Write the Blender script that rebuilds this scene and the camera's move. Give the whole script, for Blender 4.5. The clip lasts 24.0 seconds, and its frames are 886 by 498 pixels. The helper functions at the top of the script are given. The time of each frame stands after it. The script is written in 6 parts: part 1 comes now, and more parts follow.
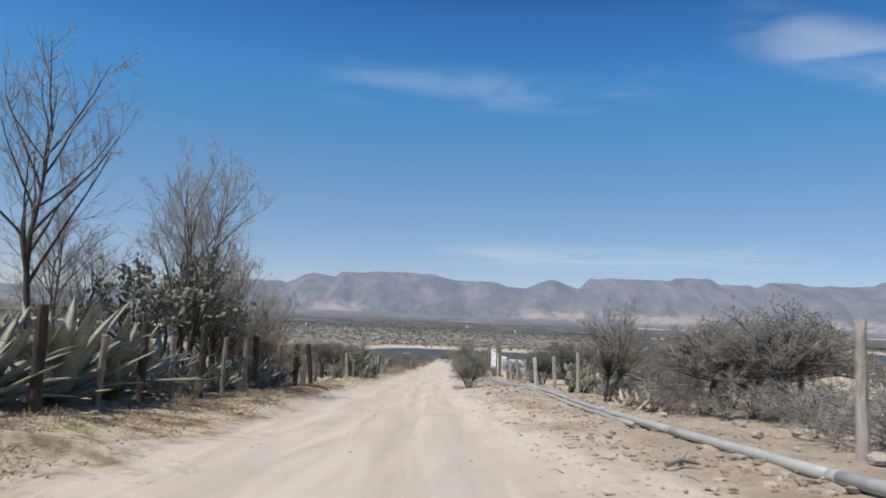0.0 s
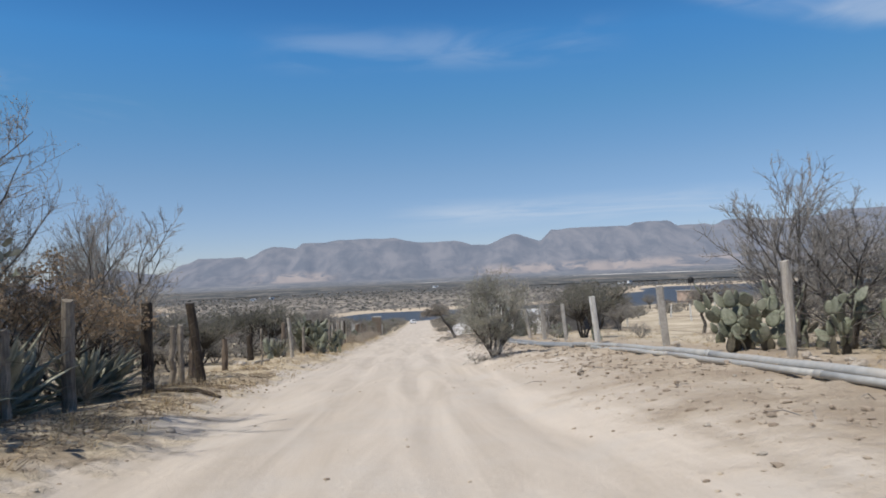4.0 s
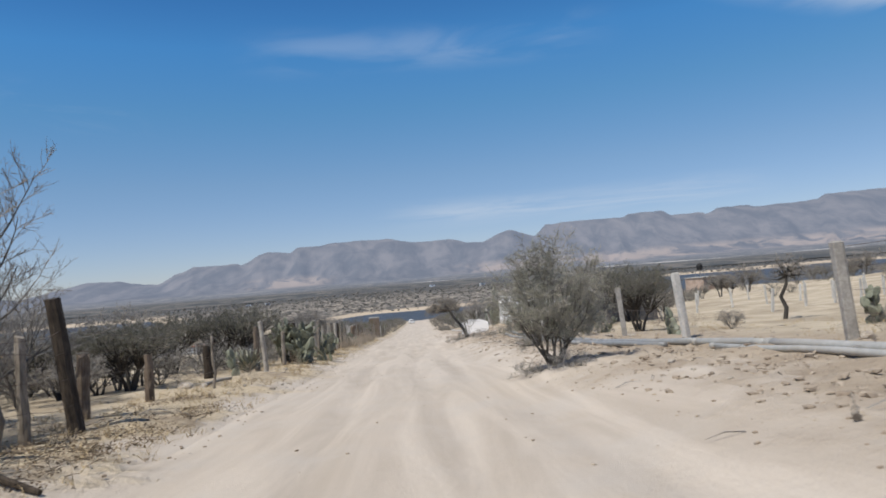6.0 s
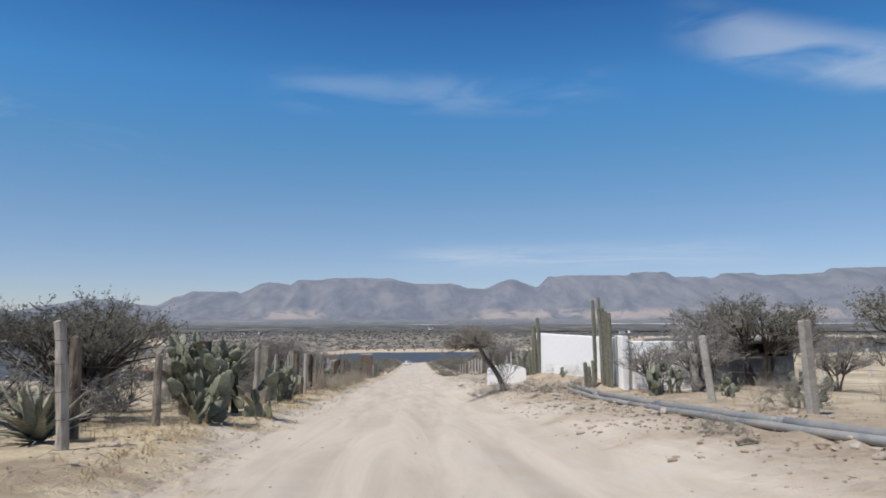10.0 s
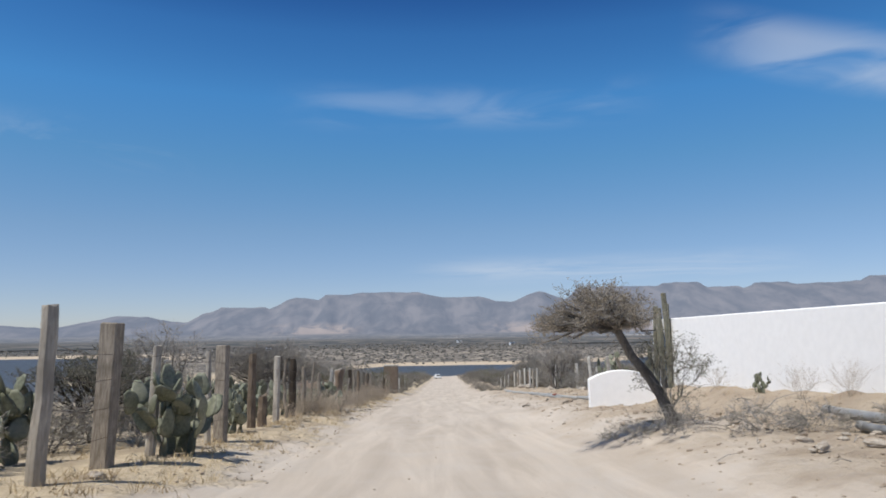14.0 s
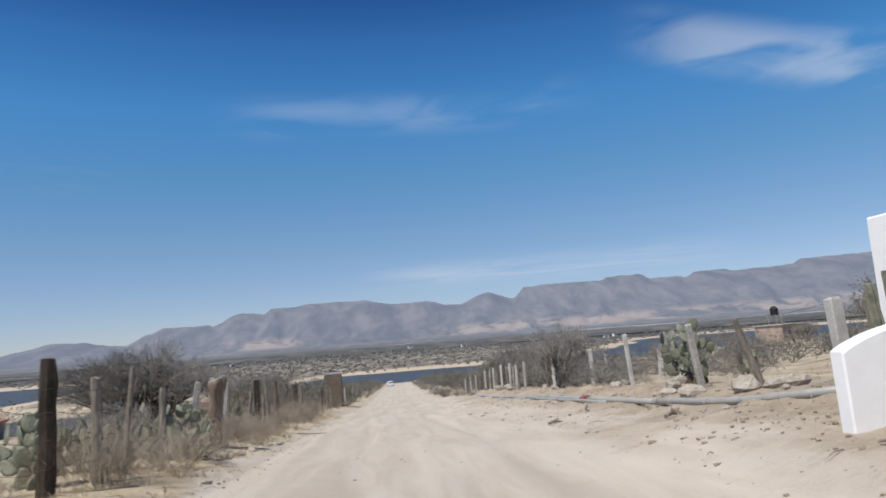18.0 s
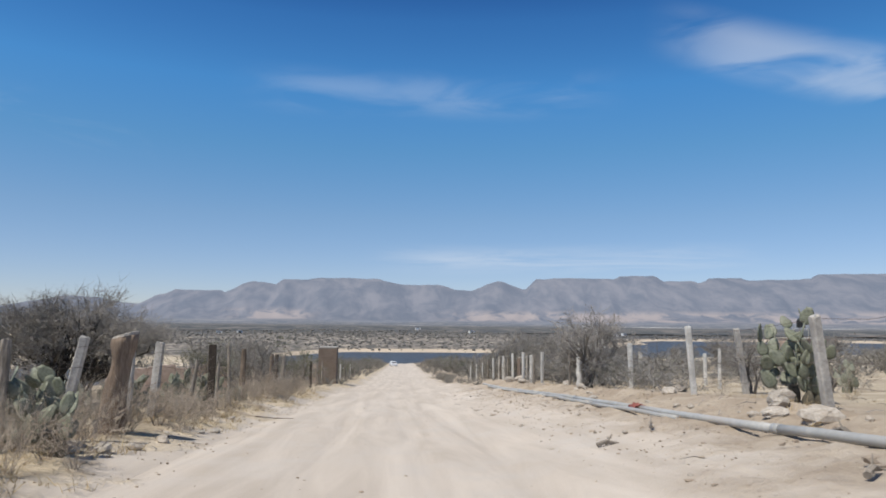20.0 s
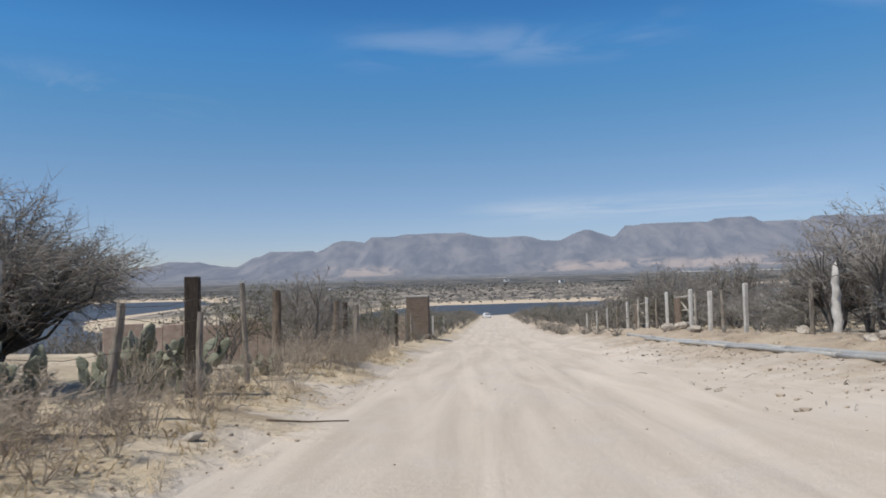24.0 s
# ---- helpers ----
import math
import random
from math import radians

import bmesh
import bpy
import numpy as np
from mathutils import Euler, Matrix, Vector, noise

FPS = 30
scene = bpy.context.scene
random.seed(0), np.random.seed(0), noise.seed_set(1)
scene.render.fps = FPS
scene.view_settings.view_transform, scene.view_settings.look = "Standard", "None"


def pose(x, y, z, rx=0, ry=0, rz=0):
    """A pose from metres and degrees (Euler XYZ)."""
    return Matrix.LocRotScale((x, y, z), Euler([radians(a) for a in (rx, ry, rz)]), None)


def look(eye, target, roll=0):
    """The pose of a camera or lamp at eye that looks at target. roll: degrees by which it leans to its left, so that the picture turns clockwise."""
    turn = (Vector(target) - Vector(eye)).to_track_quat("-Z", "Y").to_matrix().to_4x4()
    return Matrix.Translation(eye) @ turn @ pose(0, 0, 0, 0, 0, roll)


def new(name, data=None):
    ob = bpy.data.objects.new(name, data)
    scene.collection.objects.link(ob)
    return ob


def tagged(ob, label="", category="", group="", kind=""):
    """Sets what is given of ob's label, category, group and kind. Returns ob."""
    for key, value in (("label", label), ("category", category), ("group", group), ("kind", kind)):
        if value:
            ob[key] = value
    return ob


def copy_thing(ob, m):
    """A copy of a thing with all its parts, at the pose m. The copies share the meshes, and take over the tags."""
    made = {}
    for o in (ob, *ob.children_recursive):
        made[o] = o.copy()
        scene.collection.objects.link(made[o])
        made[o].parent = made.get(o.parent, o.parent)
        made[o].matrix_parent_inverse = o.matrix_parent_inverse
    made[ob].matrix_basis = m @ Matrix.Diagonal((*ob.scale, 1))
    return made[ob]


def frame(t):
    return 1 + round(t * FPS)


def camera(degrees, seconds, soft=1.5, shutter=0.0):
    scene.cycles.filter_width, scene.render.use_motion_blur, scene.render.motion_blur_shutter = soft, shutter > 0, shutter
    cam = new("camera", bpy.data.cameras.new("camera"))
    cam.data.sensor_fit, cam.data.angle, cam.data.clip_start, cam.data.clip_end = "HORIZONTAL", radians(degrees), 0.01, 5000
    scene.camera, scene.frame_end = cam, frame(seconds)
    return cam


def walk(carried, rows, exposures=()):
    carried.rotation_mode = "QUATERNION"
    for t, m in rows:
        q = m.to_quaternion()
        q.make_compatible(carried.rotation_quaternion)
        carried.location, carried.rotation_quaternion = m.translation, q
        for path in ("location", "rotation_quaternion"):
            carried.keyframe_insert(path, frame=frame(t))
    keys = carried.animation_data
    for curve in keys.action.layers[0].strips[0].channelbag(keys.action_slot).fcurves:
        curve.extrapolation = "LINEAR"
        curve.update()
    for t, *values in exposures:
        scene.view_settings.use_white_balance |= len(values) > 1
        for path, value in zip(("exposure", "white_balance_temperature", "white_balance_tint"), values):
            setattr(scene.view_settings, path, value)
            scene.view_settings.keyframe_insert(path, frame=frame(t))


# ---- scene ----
cam = camera(64.2, 24.0, soft=1.75, shutter=0.25)
METRES, EYE, TILT, LEAN, TURN = 90.0, 1.35, 0.0, 0.0, 0.0
ROWS = [
    (0, 0, 0, 0, -0.25, 5.68, -2.53),
    (0.1, -0.0002, 0.0054, -0.0005, -0.15, 5.8, -2.5),
    (0.2, -0.0004, 0.0107, -0.001, -0.25, 5.7, -2.5),
    (0.3, -0.0007, 0.0161, -0.0015, -0.11, 4.73, -1.88),
    (0.4, -0.0009, 0.0214, -0.002, -0.19, 3.31, -1.66),
    (0.5, -0.0011, 0.0268, -0.0025, -0.41, 2.71, -1.44),
    (1, -0.0028, 0.0522, -0.004, -0.64, 2.09, -1.92),
    (1.5, -0.0039, 0.0774, -0.0057, -0.45, 3.35, -0.63),
    (2, -0.0055, 0.1045, -0.0076, -0.8, 2.99, 0.65),
    (2.5, -0.0072, 0.1285, -0.0092, -2.69, 3.02, 1.12),
    (3, -0.0087, 0.1531, -0.0111, -3.34, 2.94, 1.8),
    (3.5, -0.0104, 0.1772, -0.0128, -3.31, 2.61, 2),
    (5.5, -0.0142, 0.2659, -0.0188, -2.97, 2.56, 4.34),
    (6, -0.0155, 0.2879, -0.02, -3.36, 2.49, 4.64),
    (6.5, -0.0164, 0.3117, -0.0214, -3.05, 3.01, 4.26),
    (7, -0.0172, 0.3334, -0.0228, -2.72, 4.36, 1.97),
    (7.5, -0.0177, 0.3555, -0.0241, -2.33, 4.85, 1.36),
    (8, -0.0185, 0.3774, -0.0255, -2.03, 5.23, 0.75),
    (8.5, -0.0191, 0.4005, -0.0272, -1.96, 5.23, 0.3),
    (9, -0.019, 0.4221, -0.0286, -2.48, 5.41, 0.17),
    (9.5, -0.0192, 0.4437, -0.0302, -3.17, 5.76, 0.24),
    (11.5, -0.0195, 0.5321, -0.0363, -3.85, 6.45, -0.13),
    (12, -0.0195, 0.5534, -0.0375, -3.57, 6.39, 0.07),
    (12.5, -0.02, 0.5766, -0.0391, -3.47, 6.54, 0.3),
    (13, -0.0207, 0.5974, -0.0407, -2.84, 6.77, 0.16),
    (13.5, -0.0213, 0.6185, -0.042, -1.95, 6.9, 0.26),
    (14, -0.022, 0.6391, -0.0436, -1.24, 7.18, 0.71),
    (14.5, -0.0228, 0.6612, -0.045, -1.07, 7.32, 1.02),
    (15, -0.0238, 0.6817, -0.0462, -0.9, 7.43, 1.22),
    (15.5, -0.0242, 0.7021, -0.0474, -0.77, 7.67, 1.26),
    (16, -0.0246, 0.7219, -0.0485, -0.87, 7.95, 1.87),
    (16.2, -0.0246, 0.7297, -0.049, -1.09, 8.16, 1.89),
    (16.5, -0.0246, 0.7414, -0.0498, -1.71, 9.11, 1.92),
    (16.7, -0.0245, 0.7496, -0.0504, -2.36, 10.15, 1.81),
    (17, -0.0243, 0.762, -0.0512, -2.94, 11.04, 1.64),
    (17.2, -0.0237, 0.7696, -0.0517, -3.2, 11.33, 2.08),
    (17.5, -0.0228, 0.781, -0.0524, -3.57, 10.42, 2.74),
    (17.8, -0.0213, 0.7925, -0.0529, -3.72, 7.86, 3.71),
    (18, -0.0203, 0.8001, -0.0533, -5.23, 7.45, 4.35),
    (18.2, -0.0195, 0.8072, -0.0537, -6.3, 7.14, 4.11),
    (18.5, -0.0183, 0.8178, -0.0542, -7.23, 7.26, 3.76),
    (20.5, -0.0135, 0.8831, -0.0577, -3.41, 6.03, -1.97),
    (21, -0.015, 0.9013, -0.059, -0.9, 6.12, -1.88),
    (21.2, -0.0155, 0.9077, -0.0596, 1.05, 6.13, -1.74),
    (21.5, -0.0162, 0.9172, -0.0604, 2.27, 6.08, -1.52),
    (22, -0.0181, 0.9327, -0.0617, 3.43, 6.19, -1.38),
    (22.5, -0.0201, 0.9482, -0.0626, 3.84, 6.17, -1.55),
    (23, -0.0217, 0.9655, -0.0638, 3.8, 6.3, -1.44),
    (23.1, -0.0219, 0.9685, -0.064, 3.99, 5.93, -1.03),
    (23.2, -0.0221, 0.9716, -0.0643, 3.8, 5.56, -0.61),
    (23.3, -0.0224, 0.9746, -0.0645, 3.57, 4.91, -0.2),
    (23.5, -0.0228, 0.9807, -0.065, 3.71, 3.37, 0.63),
    (24, -0.0234, 0.9962, -0.0658, 2.49, 2.5, 1.62),
]
EXPOSURES = [(0.0, 0.13), (3.0, 0.11), (7.0, 0.05), (9.0, 0.11), (12.0, 0.00), (14.0, 0.10), (16.0, 0.17), (18.0, 0.07), (21.0, 0.26), (22.0, 0.32), (23.0, 0.27), (23.5, 0.14), (24.0, 0.05)]
walk(cam, [(t, pose(0, 0, EYE, TILT, LEAN, TURN) @ pose(METRES * x, METRES * y, METRES * z, 90 + pitch, roll, yaw)) for t, x, y, z, yaw, pitch, roll in ROWS], EXPOSURES)

# ---- light ----
SUN_AZ, SUN_EL = -128.0, 60.0     # degrees: clockwise from the road's direction, above the horizon
sun_dir = Vector((math.sin(radians(SUN_AZ)) * math.cos(radians(SUN_EL)), math.cos(radians(SUN_AZ)) * math.cos(radians(SUN_EL)), math.sin(radians(SUN_EL))))
sun = new("sun", bpy.data.lights.new("sun", "SUN"))
sun.data.energy, sun.data.angle, sun.data.color = 4.2, radians(0.55), (1.0, 0.95, 0.87)
sun.matrix_world = look((0, 0, 60), Vector((0, 0, 60)) - sun_dir)


class Nodes:
    """Short ways to write a node tree."""

    def __init__(self, tree):
        self.tree = tree
        tree.nodes.clear()

    def add(self, kind):
        return self.tree.nodes.new(kind)

    def join(self, a, b):
        if isinstance(a, (int, float)):
            b.default_value = a
        elif isinstance(a, tuple):
            b.default_value = (*a, 1.0) if len(a) == 3 and len(b.default_value) == 4 else a
        else:
            self.tree.links.new(a, b)

    def coords(self):
        return self.add("ShaderNodeTexCoord").outputs["Object"]

    def stretch(self, vec, sx, sy, sz):
        m = self.add("ShaderNodeMapping")
        m.inputs["Scale"].default_value = (sx, sy, sz)
        self.join(vec, m.inputs["Vector"])
        return m.outputs[0]

    def shift(self, vec):
        """Moves a pattern by each object's own random number."""
        r = self.add("ShaderNodeObjectInfo").outputs["Random"]
        m = self.math("MULTIPLY", r, 37.0)
        c = self.add("ShaderNodeCombineXYZ")
        for i in range(3):
            self.join(m, c.inputs[i])
        v = self.add("ShaderNodeVectorMath")
        self.join(vec, v.inputs[0])
        self.join(c.outputs[0], v.inputs[1])
        return v.outputs[0]

    def noise(self, vec, scale, detail=4.0, rough=0.55, distort=0.0):
        n = self.add("ShaderNodeTexNoise")
        self.join(vec, n.inputs["Vector"])
        n.inputs["Scale"].default_value, n.inputs["Detail"].default_value = scale, detail
        n.inputs["Roughness"].default_value, n.inputs["Distortion"].default_value = rough, distort
        return n.outputs[0]

    def ramp(self, fac, *stops):
        n = self.add("ShaderNodeValToRGB")
        e = n.color_ramp.elements
        while len(e) < len(stops):
            e.new(0.5)
        for k, (at, col) in zip(e, stops):
            k.position = at
            k.color = (*col, 1.0) if isinstance(col, tuple) else (col, col, col, 1.0)
        self.join(fac, n.inputs[0])
        return n.outputs[0]

    def mix(self, fac, a, b, blend="MIX"):
        n = self.add("ShaderNodeMix")
        n.data_type, n.blend_type = "RGBA", blend
        self.join(fac, n.inputs[0])
        self.join(a, n.inputs[6])
        self.join(b, n.inputs[7])
        return n.outputs[2]

    def math(self, op, a, b=0.0):
        n = self.add("ShaderNodeMath")
        n.operation = op
        self.join(a, n.inputs[0])
        self.join(b, n.inputs[1])
        return n.outputs[0]

    def span(self, v, a, b, c=0.0, d=1.0):
        n = self.add("ShaderNodeMapRange")
        n.interpolation_type = "SMOOTHSTEP"
        self.join(v, n.inputs[0])
        for i, x in enumerate((a, b, c, d)):
            n.inputs[1 + i].default_value = x
        return n.outputs[0]

    def xyz(self, vec):
        n = self.add("ShaderNodeSeparateXYZ")
        self.join(vec, n.inputs[0])
        return n.outputs[0], n.outputs[1], n.outputs[2]

    def bump(self, height, strength, distance):
        n = self.add("ShaderNodeBump")
        n.inputs["Strength"].default_value, n.inputs["Distance"].default_value = strength, distance
        self.join(height, n.inputs["Height"])
        return n.outputs[0]

    def surface(self, color, rough=0.8, normal=None, metal=0.0, spec=0.3, glow=None, glow_strength=0.0):
        p = self.add("ShaderNodeBsdfPrincipled")
        o = self.add("ShaderNodeOutputMaterial")
        self.join(color, p.inputs["Base Color"])
        self.join(rough, p.inputs["Roughness"])
        p.inputs["Metallic"].default_value = metal
        p.inputs["Specular IOR Level"].default_value = spec
        if normal is not None:
            self.join(normal, p.inputs["Normal"])
        if glow is not None:
            self.join(glow, p.inputs["Emission Color"])
            p.inputs["Emission Strength"].default_value = glow_strength
        self.tree.links.new(p.outputs[0], o.inputs[0])
        return o


# sky: physical sky, multiplied by a tint that deepens with height, thin high cloud
world = bpy.data.worlds.new("sky")
scene.world = world
world.use_nodes = True
g = Nodes(world.node_tree)
sky = g.add("ShaderNodeTexSky")
sky.sky_type, sky.sun_disc = "NISHITA", False
sky.sun_elevation, sky.sun_rotation = radians(SUN_EL), radians(SUN_AZ)
sky.altitude, sky.air_density, sky.dust_density, sky.ozone_density = 1900.0, 1.0, 1.2, 2.5
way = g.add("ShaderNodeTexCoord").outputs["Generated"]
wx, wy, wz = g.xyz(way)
# the dark upper blue stands in for a windscreen's tinted strip
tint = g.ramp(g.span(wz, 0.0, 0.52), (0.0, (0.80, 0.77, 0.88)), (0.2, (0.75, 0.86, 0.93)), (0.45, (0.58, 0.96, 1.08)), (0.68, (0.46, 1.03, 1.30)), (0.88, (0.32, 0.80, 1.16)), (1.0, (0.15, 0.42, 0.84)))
tint = g.mix(g.span(wz, 0.56, 0.85), tint, (0.95, 0.92, 0.84))     # overhead turned paler at every bearing, added to make the fill light less blue
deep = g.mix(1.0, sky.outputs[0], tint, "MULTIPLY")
streak = g.noise(g.stretch(way, 2.0, 2.0, 22.0), 1.7, 7.0, 0.62, 0.5)
soft_patch = g.noise(g.stretch(way, 1.0, 1.0, 3.0), 5.0, 5.0, 0.6, 0.8)


def cloud(x0, x1, z0, z1, amount, shape, tilt=0.0):
    """A streak of thin cloud between two bearings and two heights; tilt: how fast it sinks towards the right."""
    level = g.math("ADD", wz, g.math("MULTIPLY", wx, tilt))
    wide = g.math("MULTIPLY", g.span(wx, x0 - 0.07, x0 + 0.07), g.span(wx, x1 + 0.07, x1 - 0.07))
    tall = g.math("MULTIPLY", g.span(level, z0 - 0.014, z0 + 0.018), g.span(level, z1 + 0.02, z1 - 0.015))
    ahead = g.span(wy, 0.2, 0.5)
    return g.math("MULTIPLY", g.math("MULTIPLY", g.math("MULTIPLY", wide, tall), ahead), g.math("MULTIPLY", shape, amount))


feather = g.noise(g.stretch(way, 2.2, 2.2, 9.0), 2.6, 5.0, 0.5, 0.5)
wisp = g.math("ADD", cloud(0.02, 0.44, 0.08, 0.10, 0.42, g.span(streak, 0.36, 0.6)), cloud(-0.15, 0.26, 0.292, 0.335, 0.17, g.span(feather, 0.38, 0.66)))
wisp = g.math("ADD", wisp, cloud(0.39, 0.64, 0.49, 0.545, 0.36, g.span(feather, 0.34, 0.62), 0.385))
wisp = g.math("ADD", wisp, cloud(-0.6, -0.3, 0.22, 0.27, 0.1, g.span(soft_patch, 0.45, 0.66)))
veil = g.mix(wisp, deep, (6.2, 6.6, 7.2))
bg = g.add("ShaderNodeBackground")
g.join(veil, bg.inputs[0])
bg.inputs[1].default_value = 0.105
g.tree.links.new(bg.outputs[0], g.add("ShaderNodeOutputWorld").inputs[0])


# ---- materials ----
def material(name):
    m = bpy.data.materials.new(name)
    m.use_nodes = True
    return m, Nodes(m.node_tree)


def grainy(name, dark, light, scale=6.0, rough=0.85, relief=0.3, depth=0.01, stretch=(1, 1, 1), spec=0.25, stain=None, thin=0.0):
    """A surface with grain at two scales; stain: a second colour in patches; thin: the share of light that a leaf lets through."""
    m, g = material(name)
    v = g.shift(g.coords())
    fine = g.noise(g.stretch(v, *stretch), scale, 6.0, 0.65)
    broad = g.noise(v, scale * 0.17, 3.0)
    c = g.mix(g.span(fine, 0.3, 0.72), dark, light)
    c = g.mix(g.span(broad, 0.4, 0.75, 0.0, 0.75), c, stain or tuple(x * 0.7 for x in dark))
    own = g.add("ShaderNodeObjectInfo").outputs["Random"]
    c = g.mix(g.span(own, 0.0, 1.0, 0.0, 0.28), c, tuple(x * 0.6 for x in dark))
    out = g.surface(c, rough, g.bump(fine, relief, depth), spec=spec)
    if thin:
        glow_through, both = g.add("ShaderNodeBsdfTranslucent"), g.add("ShaderNodeMixShader")
        g.join(c, glow_through.inputs[0])
        both.inputs[0].default_value = thin
        g.tree.links.new(out.inputs[0].links[0].from_socket, both.inputs[1])
        g.tree.links.new(glow_through.outputs[0], both.inputs[2])
        g.tree.links.new(both.outputs[0], out.inputs[0])
    return m


BEND = 0.025     # how far the road swings to the right for each metre past 110 m


def earth():
    m, g = material("dry_earth")
    v = g.coords()
    x, y, z = g.xyz(v)
    wob = g.math("ADD", g.math("MULTIPLY", g.math("SUBTRACT", g.noise(v, 0.35, 5.0), 0.5), 5.0), g.math("MULTIPLY", g.math("SUBTRACT", g.noise(v, 2.1, 5.0), 0.5), 2.4))
    past = g.math("MAXIMUM", g.math("SUBTRACT", y, 110.0), 0.0)
    x = g.math("SUBTRACT", x, g.math("MULTIPLY", past, BEND))
    xx = g.math("ADD", x, wob)
    left = g.span(g.math("SUBTRACT", xx, g.span(y, 8.0, 46.0, 1.15, 0.0)), -5.8, -4.5)
    right = g.span(g.math("SUBTRACT", xx, g.span(y, 80.0, 90.0, 0.0, 1.0)), 3.9, 1.3)
    road = g.math("MULTIPLY", left, right)
    fine = g.noise(v, 9.0, 8.0, 0.7)
    grit = g.noise(v, 45.0, 4.0, 0.7)
    ruts = g.noise(g.stretch(v, 1.3, 0.11, 0.0), 1.0, 5.0, 0.6, 0.9)
    mid = g.noise(v, 0.8, 5.0, 0.6)
    dust = g.mix(g.span(ruts, 0.3, 0.7), (0.435, 0.378, 0.315), (0.56, 0.495, 0.42))
    dust = g.mix(g.span(mid, 0.42, 0.75, 0.0, 0.6), dust, (0.50, 0.46, 0.41))
    sand = g.mix(g.span(mid, 0.35, 0.65), (0.37, 0.30, 0.225), (0.50, 0.42, 0.325))
    sand = g.mix(g.span(fine, 0.5, 0.75, 0.0, 0.55), sand, (0.36, 0.31, 0.25))
    sand = g.mix(g.span(g.noise(v, 15.0, 6.0, 0.75), 0.5, 0.68, 0.0, 0.4), sand, (0.28, 0.22, 0.165))
    clod = g.noise(v, 3.2, 5.0, 0.65)
    sand = g.mix(g.span(clod, 0.5, 0.66, 0.0, 0.5), sand, (0.30, 0.235, 0.175))
    sand = g.mix(g.span(clod, 0.42, 0.3, 0.0, 0.5), sand, (0.52, 0.45, 0.36))
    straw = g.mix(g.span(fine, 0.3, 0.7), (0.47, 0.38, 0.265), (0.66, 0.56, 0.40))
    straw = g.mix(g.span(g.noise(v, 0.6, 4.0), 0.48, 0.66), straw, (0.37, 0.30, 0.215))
    # brown litter on the left verge, its colour darkened for the trees' shade too
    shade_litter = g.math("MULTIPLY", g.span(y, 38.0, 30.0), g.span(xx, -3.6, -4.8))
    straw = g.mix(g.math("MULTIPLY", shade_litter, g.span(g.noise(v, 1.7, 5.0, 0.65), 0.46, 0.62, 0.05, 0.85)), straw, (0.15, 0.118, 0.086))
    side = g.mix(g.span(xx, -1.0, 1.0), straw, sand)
    field = g.mix(g.span(g.noise(v, 0.25, 6.0, 0.65), 0.35, 0.7), (0.38, 0.315, 0.23), (0.60, 0.52, 0.395))
    away = g.span(g.math("ABSOLUTE", x), 6.5, 9.5)
    near = g.mix(road, g.mix(away, side, field), dust)
    near = g.mix(g.span(grit, 0.56, 0.74, 0.0, 0.42), near, (0.27, 0.22, 0.17))
    # the plain over the water: pale soil between dark scrub, dry fields
    big = g.noise(g.stretch(v, 0.35, 1.0, 0.0), 0.02, 6.0, 0.7)
    huge = g.noise(g.stretch(v, 0.3, 1.0, 0.0), 0.0035, 5.0, 0.6)
    speck = g.noise(g.stretch(v, 1.0, 0.45, 0.0), 0.16, 5.0, 0.75)
    plain = g.mix(g.span(speck, 0.44, 0.6), (0.105, 0.10, 0.092), (0.36, 0.315, 0.26))
    plain = g.mix(g.span(big, 0.5, 0.66, 0.0, 0.6), plain, (0.13, 0.125, 0.115))
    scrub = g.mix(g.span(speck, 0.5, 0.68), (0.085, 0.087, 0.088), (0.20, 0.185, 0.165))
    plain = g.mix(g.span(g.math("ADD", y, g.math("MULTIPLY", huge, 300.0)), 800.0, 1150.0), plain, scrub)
    plain = g.mix(g.math("MULTIPLY", g.span(huge, 0.57, 0.62), 0.6), plain, (0.36, 0.31, 0.25))
    beach = g.math("MULTIPLY", g.span(z, -15.9, -16.5), g.span(y, 320.0, 335.0))
    plain = g.mix(beach, plain, (0.50, 0.415, 0.315))
    c = g.mix(g.span(y, 330.0, 352.0), near, plain)
    rough_ground = g.math("SUBTRACT", 1.0, g.math("MULTIPLY", road, 0.7))
    h = g.math("MULTIPLY", g.math("ADD", fine, g.math("MULTIPLY", grit, 0.45)), rough_ground)
    h = g.math("ADD", h, g.math("MULTIPLY", clod, g.math("SUBTRACT", 2.2, g.math("MULTIPLY", road, 2.0))))
    g.surface(c, 0.95, g.bump(h, 0.75, 0.07), spec=0.1)
    return m


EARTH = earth()


